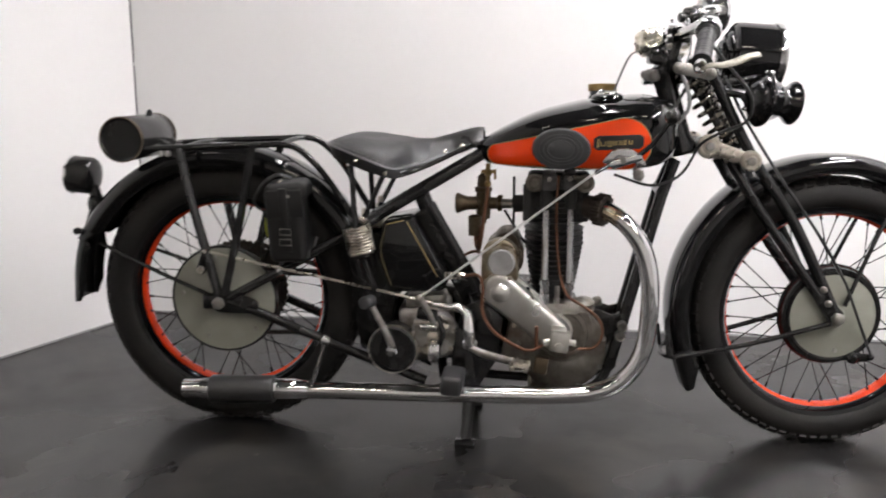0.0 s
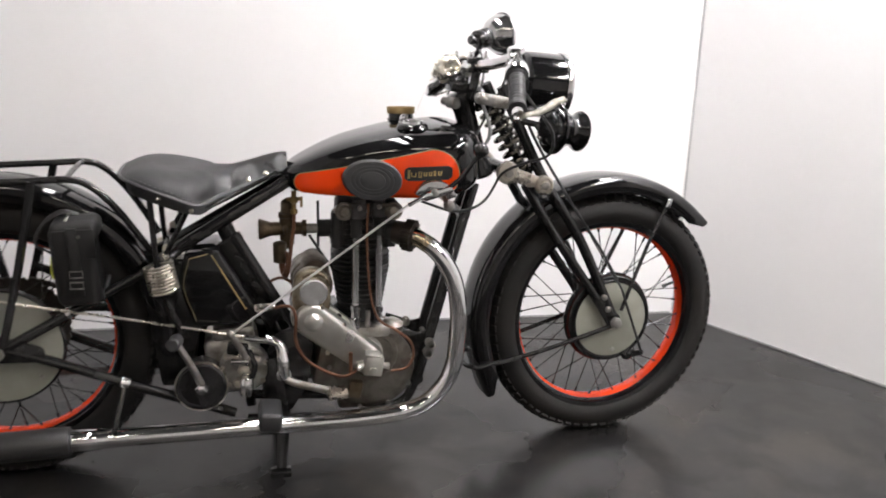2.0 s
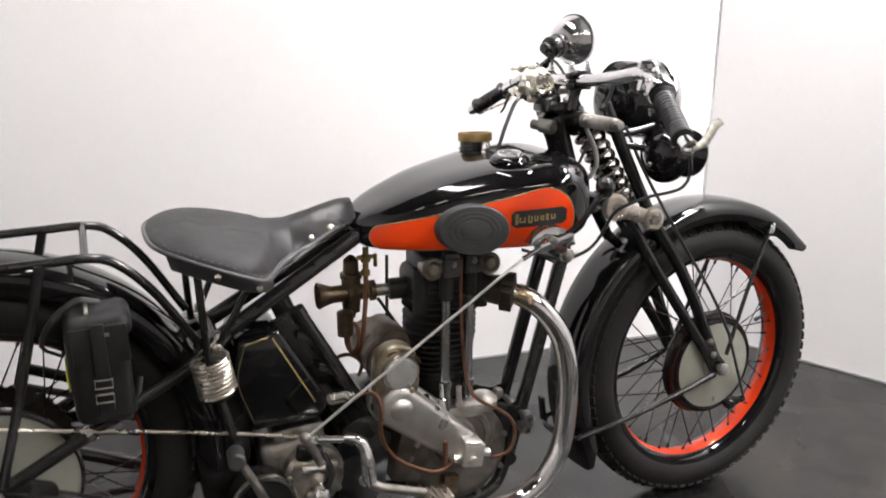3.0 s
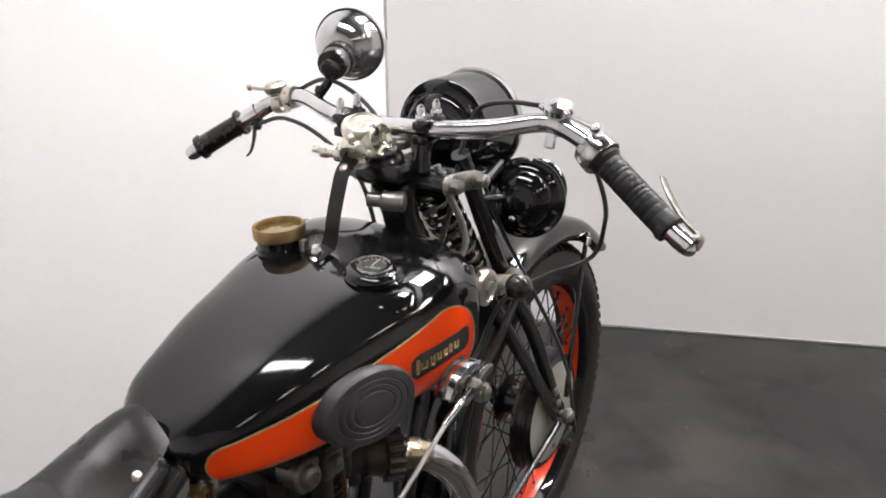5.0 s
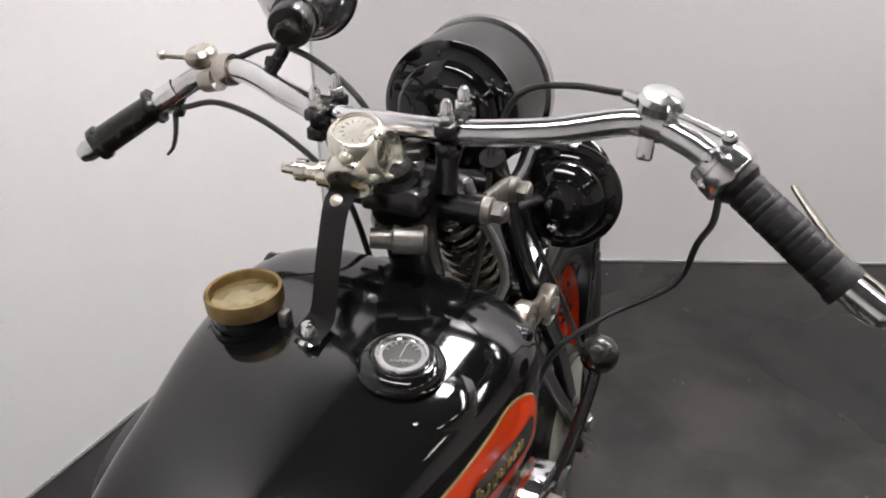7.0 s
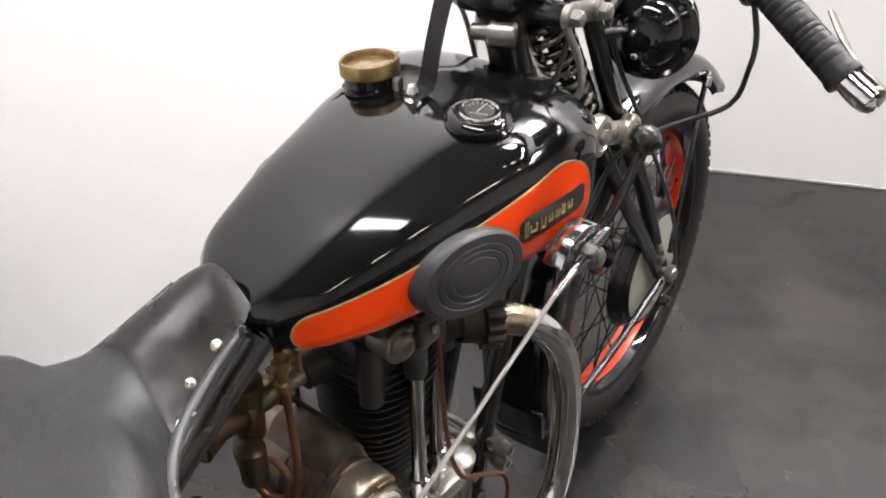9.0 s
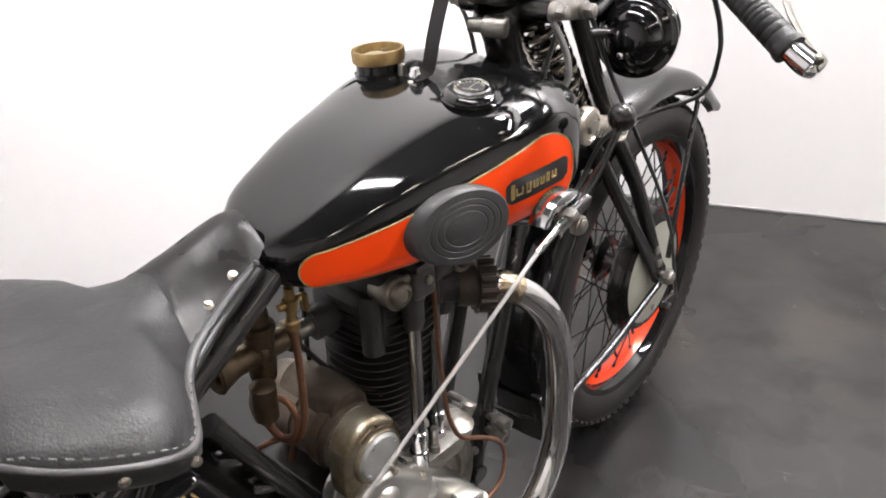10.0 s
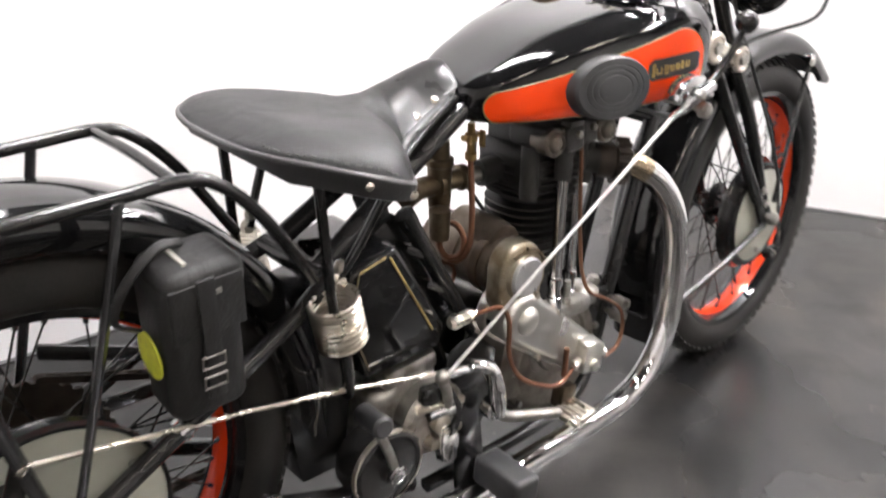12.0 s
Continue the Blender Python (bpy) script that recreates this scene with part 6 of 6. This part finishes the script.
pieces("pipe_clamp", b, CHROME, ex)
b = bmesh.new()
hexagon(b, (0.245, -0.165, 0.150), (0, -1, 0.2), 0.008, 0.010, 0.004)
tube(b, [(0.243, -0.155, 0.140), (0.264, -0.100, 0.228)], 0.006, 10)
part("pipe_hanger", b, FRAME, ex)
b = bmesh.new()
lathe(b, [(0, 0.0130), (0, 0.0165), (0.002, 0.0172), (0.018, 0.0172), (0.020, 0.0165), (0.020, 0.0130)], (0.256, -0.0865, 0.2415), (0.20, 0, -0.083), 24)
part("hanger_band", b, CHROME, ex, "bright clamp band")
b = bmesh.new()
lathe(b, [(0, 0.0128), (0, 0.0155), (0.010, 0.0155), (0.010, 0.0128)], (0.150, -0.0912, 0.4165), (0.31, 0.010, 0.170), 22)
part("stay_ring", b, SOFT_CHROME, bike, "bright ring round the stay")

# ---------------------------------------------------------------- gearbox
gear = tagged(new("gearbox"), "alloy gearbox with kick-starter")
gear.parent = bike
b = bmesh.new()
box(b, (0.520, -0.010, 0.262), (0.130, 0.130, 0.150), (0, -8, 0), 0.022, 3)
lathe(b, [(0, 0.060), (0.030, 0.060), (0.038, 0.052), (0.038, 0)], (0.545, -0.070, 0.262), (0, -1, 0), 36)
box(b, (0.520, -0.040, 0.345), (0.10, 0.08, 0.030), (0, -5, 0), 0.008)
part("gearbox_body", b, ALLOY, gear, "alloy gearbox case")
b = bmesh.new()
for k in range(7):
    a = radians(20 + 51 * k)
    hexagon(b, (0.545 + math.cos(a) * 0.052, -0.104, 0.262 + math.sin(a) * 0.052), (0, -1, 0), 0.0065, 0.008)
tube(b, [(0.50, -0.112, 0.30), (0.54, -0.125, 0.305), (0.58, -0.118, 0.29)], 0.008, 10)
lathe(b, [(0, 0.016), (0.016, 0.016), (0.020, 0.010), (0.020, 0)], (0.545, -0.106, 0.262), (0, -1, 0), 20)
hexagon(b, (0.530, -0.105, 0.232), (0, -1, 0), 0.013, 0.016, 0.004)
pieces("gearbox_bolt", b, NICKEL, gear)
b = bmesh.new()
lathe(b, [(0.05, 0.060), (0.006, 0.063), (0, 0.061), (-0.004, 0.057), (-0.005, 0.053), (-0.001, 0.050), (-0.002, 0.018), (-0.014, 0.016), (-0.016, 0.012), (-0.016, 0)], (0.443, -0.118, 0.229), (0, 1, 0), 44)
part("kick_start_cover", b, FRAME, gear, "round black kick-start cover")
b = bmesh.new()
lathe(b, [(0.006, 0.0625), (0.0, 0.0635), (-0.003, 0.0620), (-0.003, 0.0595)], (0.443, -0.118, 0.229), (0, 1, 0), 44)
part("cover_rim", b, NICKEL, gear, "bright rim")
b = bmesh.new()
hexagon(b, (0.443, -0.130, 0.229), (0, -1, 0), 0.015, 0.012, 0.004)
part("kick_start_nut", b, CHROME, gear)
b = bmesh.new()
tube(b, [(0.446, -0.130, 0.233), (0.426, -0.138, 0.285), (0.396, -0.142, 0.345)], lambda u: 0.010 - 0.002 * u, 12, flat=0.7)
part("kick_start_lever", b, STEEL, gear)
b = bmesh.new()
lathe(b, [(0, 0.012), (0.004, 0.0160), (0.030, 0.0150), (0.056, 0.0160), (0.060, 0.012), (0.060, 0)], (0.392, -0.128, 0.355), (-0.1, -1, 0.15), 18)
part("kick_pedal", b, RUBBER, gear)
b = bmesh.new()
tube(b, [(0.515, -0.150, 0.370), (0.535, -0.140, 0.335), (0.552, -0.125, 0.290)], 0.008, 10)
ball(b, (0.516, -0.152, 0.372), 0.011)
part("gear_arm", b, STEEL, gear)
# filler, selector and drain fittings
b = bmesh.new()
lathe(b, [(0, 0), (0, 0.015), (0.006, 0.017), (0.040, 0.017), (0.046, 0.013), (0.050, 0)], (0.548, -0.128, 0.205), (0.05, 0, 1), 22)
lathe(b, [(0, 0.010), (0.030, 0.010), (0.032, 0.013), (0.042, 0.013), (0.044, 0)], (0.515, -0.122, 0.292), (1, -0.1, 0), 16)
pieces("gearbox_fitting", b, SOFT_CHROME, gear, "bright metal fitting")
b = bmesh.new()
box(b, (0.530, -0.118, 0.322), (0.050, 0.022, 0.030), (0, 10, 0), 0.006)
tube(b, [(0.555, -0.122, 0.318), (0.570, -0.128, 0.280), (0.560, -0.126, 0.245)], 0.007, 10)
part("selector_cover", b, FRAME, gear, "black selector cover")
# gear rod up to the tank gate
b = bmesh.new()
tube(b, [(0.520, -0.156, 0.376), (0.928, -0.200, 0.690)], 0.0028, 12)
part("gear_rod", b, SATIN, bike, "long bright gear change rod")
b = bmesh.new()
tube(b, [(0.924, -0.199, 0.686), (0.958, -0.203, 0.706)], 0.0048, 12)
plate(b, capsule_outline((0.965, 0.705), 0.009, (1.020, 0.722), 0.008), -0.206, -0.199, 0.002)
gate = part("gear_lever", b, GREY_CHROME, bike, "tank-side gear lever")
b = bmesh.new()
tube(b, [(1.010, -0.196, 0.718), (1.045, -0.200, 0.748), (1.072, -0.203, 0.785), (1.088, -0.203, 0.805)], 0.006, 10)
part("lever_stem", b, FRAME, gate)
part("lever_knob", ball(bmesh.new(), (1.090, -0.203, 0.813), 0.0185), GLOSS_BLACK, gate, "round polished black knob")
b = bmesh.new()
o = [(0.988 + 0.052 * math.cos(a), 0.690 + 0.052 * math.sin(a)) for a in np.linspace(0.25, 2.75, 16)]
i = [(0.988 + 0.030 * math.cos(a), 0.690 + 0.030 * math.sin(a)) for a in np.linspace(2.75, 0.25, 16)]
plate(b, o + i, -0.196, -0.170, 0.002)
part("gear_gate", b, GREY_CHROME, gate, "bright quadrant plate")
b = bmesh.new()
tube(b, [(1.022, -0.186, 0.684), (1.022, -0.150, 0.690), (1.03, -0.06, 0.680)], 0.009, 10)
hexagon(b, (1.022, -0.186, 0.682), (0, -1, 0), 0.014, 0.012, 0.005)
hexagon(b, (0.985, -0.198, 0.716), (0, -1, 0), 0.009, 0.012, 0.004)
pieces("gate_bolt", b, STEEL, gate)

# ---------------------------------------------------------------- oil tank, primary and chain
b = bmesh.new()
plate(b, [(0.412, 0.545), (0.490, 0.562), (0.582, 0.405), (0.565, 0.372), (0.432, 0.366), (0.398, 0.47)], -0.085, 0.075, 0.010, 3)
ot = part("oil_tank", b, ENAMEL, bike, "black oil tank with thin gold lining")
b = bmesh.new()
tube(b, [(0.476, -0.0865, 0.548), (0.552, -0.0865, 0.410)], 0.0017, 6)
tube(b, [(0.425, -0.0865, 0.540), (0.468, -0.0865, 0.551)], 0.0014, 6)
part("gold_line", b, GOLD, ot)
b = bmesh.new()
tube(b, [(0.424, -0.0860, 0.538), (0.410, -0.0860, 0.470), (0.436, -0.0860, 0.385)], 0.0012, 6)
part("gold_line", b, DIM_GOLD, ot)
b = bmesh.new()
plate(b, capsule_outline((0.862, 0.228), 0.080, (0.52, 0.250), 0.105, 20), 0.075, 0.115, 0.008)
part("primary_case", b, ENAMEL, bike, "black primary chain case")
b = bmesh.new()
teeth = []
for k in range(44):
    for f, r in ((0.0, 0.1265), (0.28, 0.131), (0.50, 0.131), (0.78, 0.1265)):
        a = 2 * math.pi * (k + f) / 44
        teeth.append((REAR.x + math.cos(a) * r, REAR.z + math.sin(a) * r))
plate(b, teeth, 0.058, 0.064, 0.0005, 1)
part("sprocket", b, RUST, rear_wheel, "dark oily rear sprocket")
chain = tagged(new("drive_chain"), "dark oily drive chain")
chain.parent = bike
me = bpy.data.meshes.new("chain_link")
lb = bmesh.new()
for y in (-0.0045, 0.0045):
    plate(lb, capsule_outline((0, 0), 0.0052, (0.0127, 0), 0.0052, 4), y - 0.0012, y + 0.0012, 0.0004, 1)
lathe(lb, [(-0.0033, 0), (-0.0033, 0.0038), (0.0033, 0.0038), (0.0033, 0)], (0, 0, 0), (0, 1, 0), 8)
lb.to_mesh(me)
lb.free()
me.materials.append(RUST)
for a, b in ((Vector((0.048, 0.061, 0.458)), Vector((0.485, 0.061, 0.300))), (Vector((-0.012, 0.061, 0.206)), Vector((0.480, 0.061, 0.224)))):
    n = int((b - a).length / 0.0254)
    for k in range(n):
        link = new("chain_link", me)
        link.parent = chain
        q = a + (b - a) * (k / n)
        link.matrix_basis = Matrix.Translation(q) @ Matrix.Rotation(-math.atan2(b.z - a.z, b.x - a.x), 4, "Y") @ Matrix.Diagonal((1.98, 1, 1, 1))
b = bmesh.new()
plate(b, [(0.075, 0.388), (0.290, 0.384), (0.290, 0.364), (0.075, 0.366)], 0.074, 0.082, 0.002)
plate(b, [(0.050, 0.502), (0.300, 0.402), (0.300, 0.380), (0.050, 0.480)], 0.066, 0.074, 0.002)
part("chain_guard", b, FRAME, bike, "narrow black chain guard")
b = bmesh.new()
plate(b, [(0.30, 0.50), (0.425, 0.52), (0.445, 0.37), (0.42, 0.20), (0.345, 0.20)], -0.04, 0.055, 0.008)
part("inner_mudguard", b, FRAME, bike)
# brake rod and pedals
b = bmesh.new()
tube(b, [(-0.034, -0.112, 0.468), (0.120, -0.104, 0.434), (0.250, -0.095, 0.406), (0.40, -0.098, 0.376), (0.61, -0.122, 0.338)], 0.0033, 10, smooth=False)
part("brake_rod", b, NICKEL, bike, "bright brake rod")
b = bmesh.new()
plate(b, capsule_outline((-0.047, 0.420), 0.013, (-0.034, 0.468), 0.008), -0.112, -0.104, 0.003)
tube(b, [(-0.047, -0.070, 0.420), (-0.047, -0.112, 0.420)], 0.010, 12)
part("brake_arm", b, FRAME, bike)
b = bmesh.new()
hexagon(b, (-0.047, -0.111, 0.420), (0, -1, 0), 0.010, 0.010, 0.003)
hexagon(b, (-0.034, -0.111, 0.468), (0, -1, 0), 0.007, 0.010, 0.002)
pieces("arm_bolt", b, NICKEL, bike)
b = bmesh.new()
tube(b, [(0.598, -0.124, 0.346), (0.628, -0.136, 0.335), (0.636, -0.142, 0.30), (0.638, -0.145, 0.262), (0.642, -0.146, 0.250)], lambda u: 0.0105 + 0.0045 * math.exp(-((u - 0.6) / 0.22) ** 2), 14)
tube(b, [(0.545, -0.121, 0.350), (0.606, -0.122, 0.339)], 0.0078, 12)
lathe(b, [(0, 0.018), (0.020, 0.018), (0.024, 0.012), (0.024, 0)], (0.638, -0.120, 0.256), (0, -1, 0), 20)
lathe(b, [(0, 0.013), (0.030, 0.013), (0.030, 0)], (0.628, -0.128, 0.335), (0.4, 0, -1), 16)
part("brake_pedal", b, CHROME, bike, "chrome brake pedal")
b = bmesh.new()
tube(b, [(0.640, -0.146, 0.252), (0.66, -0.150, 0.240), (0.705, -0.165, 0.232), (0.750, -0.182, 0.226)], 0.0095, 12)
part("pedal_arm", b, STEEL, bike, "dull steel pedal arm")
b = bmesh.new()
box(b, (0.762, -0.196, 0.226), (0.050, 0.050, 0.014), (0, -6, 0), 0.004)
for k in range(4):
    box(b, (0.745 + 0.011 * k, -0.196, 0.234), (0.004, 0.044, 0.006), (0, -6, 0), 0.001)
part("pedal_pad", b, NICKEL, bike)
# footrests
for s in (-1, 1):
    b = bmesh.new()
    tube(b, [(0.620, s * 0.06, 0.180), (0.606, s * 0.120, 0.182), (0.602, s * 0.245, 0.182)], 0.009, 12)
    part("footrest_bar", b, FRAME, bike)
    b = bmesh.new()
    box(b, (0.602, s * 0.203, 0.182), (0.052, 0.098, 0.048), (0, 6, 0), 0.010, 3)
    part("footrest", b, RUBBER, bike, "black rubber footrest")
    b = bmesh.new()
    plate(b, [(0.592, 0.285), (0.632, 0.285), (0.650, 0.150), (0.648, 0.100), (0.592, 0.100), (0.588, 0.16)], s * 0.100 - 0.005, s * 0.100 + 0.005, 0.003)
    part("footrest_plate", b, FRAME, bike)
# centre stand
stand = tagged(new("centre_stand"), "black two-legged centre stand touching the floor")
stand.parent = bike
for s in (-1, 1):
    b = bmesh.new()
    tube(b, [(0.638, s * 0.090, 0.140), (0.634, s * 0.112, 0.080), (0.629, s * 0.140, 0.008)], lambda u: 0.024 - 0.006 * u, 14, flat=0.45)
    box(b, (0.627, s * 0.143, -0.002), (0.052, 0.034, 0.018), bevel=0.005)
    part("leg", b, FRAME, stand)
bar("stand_tube", (0.642, -0.08, 0.125), (0.642, 0.08, 0.125), 0.012, FRAME, stand)


# ---------------------------------------------------------------- luggage rack
rack = tagged(new("luggage_rack"), "black tubular luggage rack over the rear wheel")
rack.parent = bike
for s in (-1, 1):
    part("rail", tube(bmesh.new(), [(-0.175, s * 0.105, 0.722), (-0.05, s * 0.112, 0.729), (0.10, s * 0.115, 0.735), (0.180, s * 0.115, 0.737), (0.222, s * 0.114, 0.722), (0.275, s * 0.110, 0.668), (0.345, s * 0.098, 0.560)], 0.0080, 12), FRAME, rack)
    b = bmesh.new()
    tube(b, [(-0.085, s * 0.120, 0.726), (-0.045, s * 0.115, 0.53), (-0.004, s * 0.108, 0.352)], 0.0125, 10, flat=0.40)
    part("stay", b, FRAME, rack)
    b = bmesh.new()
    tube(b, [(0.105, s * 0.128, 0.735), (0.055, s * 0.115, 0.52), (0.010, s * 0.108, 0.352)], 0.0115, 10, flat=0.40)
    part("stay", b, FRAME, rack)
    part("mudguard_strut", tube(bmesh.new(), [(-0.340, s * 0.050, 0.470), (-0.16, s * 0.085, 0.40), (-0.01, s * 0.106, 0.345)], 0.0055, 10), FRAME, bike)
b = bmesh.new()
for x, z, y in ((-0.165, 0.723, 0.106), (-0.07, 0.728, 0.110), (0.172, 0.737, 0.115)):
    tube(b, [(x, -y, z), (x, 0, z + 0.004), (x, y, z)], 0.0065, 10)
pieces("cross_bar", b, FRAME, rack)
b = bmesh.new()
for x in (-0.115, -0.135):
    for s in (-1, 1):
        lathe(b, [(0, 0.008), (0.006, 0.008), (0.010, 0.004), (0.010, 0)], (x, s * 0.110, 0.712), (0, s, 0), 12)
pieces("rack_bolt", b, STEEL, rack)
b = bmesh.new()
plate(b, [(-0.14, 0.722), (-0.08, 0.722), (-0.09, 0.690), (-0.13, 0.690)], -0.060, 0.060, 0.004)
part("rack_mount", b, FRAME, rack)

# ---------------------------------------------------------------- tool canister across the rack
can = thing("tool_canister", "black cylindrical canister with worn bronze edge on the rack", "canister")
C0, C1 = Vector((-0.238, -0.108, 0.745)), Vector((-0.238, 0.106, 0.745))
n = 0.214
part("body", lathe(bmesh.new(), [(0.004, 0), (0.004, 0.048), (0.0, 0.053), (0.006, 0.056), (n - 0.006, 0.056), (n, 0.053), (n - 0.004, 0.048), (n - 0.004, 0)], C0, C1 - C0, 48), FRAME, can)
b = bmesh.new()
for h in (0.003, n - 0.003):
    lathe(b, [(h - 0.003, 0.054), (h - 0.003, 0.057), (h + 0.003, 0.057), (h + 0.003, 0.054)], C0, C1 - C0, 48)
pieces("edge_band", b, BRONZE, can, "worn bronze-coloured edge band")
b = bmesh.new()
lathe(b, [(0, 0.008), (0.008, 0.008), (0.012, 0.005), (0.016, 0)], (-0.232, 0.055, 0.799), (0.1, 0, 1), 14)
box(b, (-0.174, -0.03, 0.730), (0.036, 0.020, 0.020), bevel=0.003)
box(b, (-0.174, 0.03, 0.730), (0.036, 0.020, 0.020), bevel=0.003)
pieces("catch", b, FRAME, can)

# ---------------------------------------------------------------- tail lamp
tail = tagged(new("tail_lamp"), "black round tail lamp on a stem")
tail.parent = bike
part("lamp_body", lathe(bmesh.new(), [(0, 0), (0, 0.024), (0.006, 0.043), (0.014, 0.0485), (0.062, 0.0485), (0.066, 0.045), (0.066, 0)], (-0.362, 0, 0.640), (-1, 0, 0.08), 36), FRAME, tail)
part("lamp_rim", lathe(bmesh.new(), [(0.060, 0.0487), (0.061, 0.0510), (0.068, 0.0510), (0.071, 0.0470), (0.069, 0.040)], (-0.362, 0, 0.640), (-1, 0, 0.08), 40), CHROME, tail, "thin chrome rim")
part("lens", lathe(bmesh.new(), [(0.064, 0.038), (0.070, 0.034), (0.074, 0)], (-0.362, 0, 0.640), (-1, 0, 0.08), 30), material("tail_lens", (0.20, 0.012, 0.010), 0.2, grain=0.3), tail)
b = bmesh.new()
tube(b, [(-0.375, 0, 0.612), (-0.368, 0, 0.575), (-0.378, 0, 0.535), (-0.390, 0, 0.505)], 0.016, 12)
ball(b, (-0.368, 0, 0.566), 0.026, (0.9, 1, 1.2))
part("stem", b, FRAME, tail)

# ---------------------------------------------------------------- leather tool bag
bag = thing("tool_bag", "black leather tool bag with buckled strap beside the rear wheel", "tool bag")
b = bmesh.new()
box(b, (0.192, -0.122, 0.540), (0.098, 0.080, 0.192), (5, -3, 0), 0.020, 5)
part("body", b, BAG, bag)
b = bmesh.new()
box(b, (0.195, -0.125, 0.622), (0.104, 0.088, 0.048), (5, -3, 0), 0.019, 6)
box(b, (0.195, -0.1655, 0.592), (0.090, 0.007, 0.070), (5, -3, 0), 0.003, 2)
part("flap", b, BAG, bag, "folded leather lid")
b = bmesh.new()
box(b, (0.195, -0.1665, 0.552), (0.022, 0.006, 0.160), (5, -3, 0), 0.002)
part("strap", b, BAG, bag)
b = bmesh.new()
for z in (0.490, 0.516):
    tube(b, [(0.181, -0.1660, z), (0.209, -0.1660, z), (0.209, -0.1670, z + 0.015), (0.181, -0.1670, z + 0.015)], 0.0018, 8, smooth=False, closed=True)
box(b, (0.197, -0.1715, 0.612), (0.026, 0.004, 0.006), bevel=0.001)
pieces("buckle", b, STEEL, bag, "dull metal buckle")
b = bmesh.new()
lathe(b, [(0, 0.030), (0.0015, 0.0295), (0.002, 0)], (0.1408, -0.120, 0.530), (-1, 0, -0.05), 32)
part("label_disc", b, YELLOW, bag, "yellow-green round sticker")
b = bmesh.new()
box(b, (0.178, -0.128, 0.6462), (0.006, 0.050, 0.003), (5, -3, 0), 0.001)
part("top_tab", b, DIAL, bag)
b = bmesh.new()
tube(b, [(0.200, -0.105, 0.648), (0.165, -0.120, 0.658), (0.125, -0.125, 0.630), (0.105, -0.120, 0.585), (0.135, -0.110, 0.560)], 0.006, 8, flat=0.5)
tube(b, [(0.255, -0.10, 0.50), (0.24, -0.13, 0.455), (0.20, -0.135, 0.455)], 0.006, 8)
pieces("hanging_strap", b, BAG, bag)

# the bag hangs close beside the tyre
for ob in bag.children:
    ob.location = (-0.012, 0.028, 0.002)
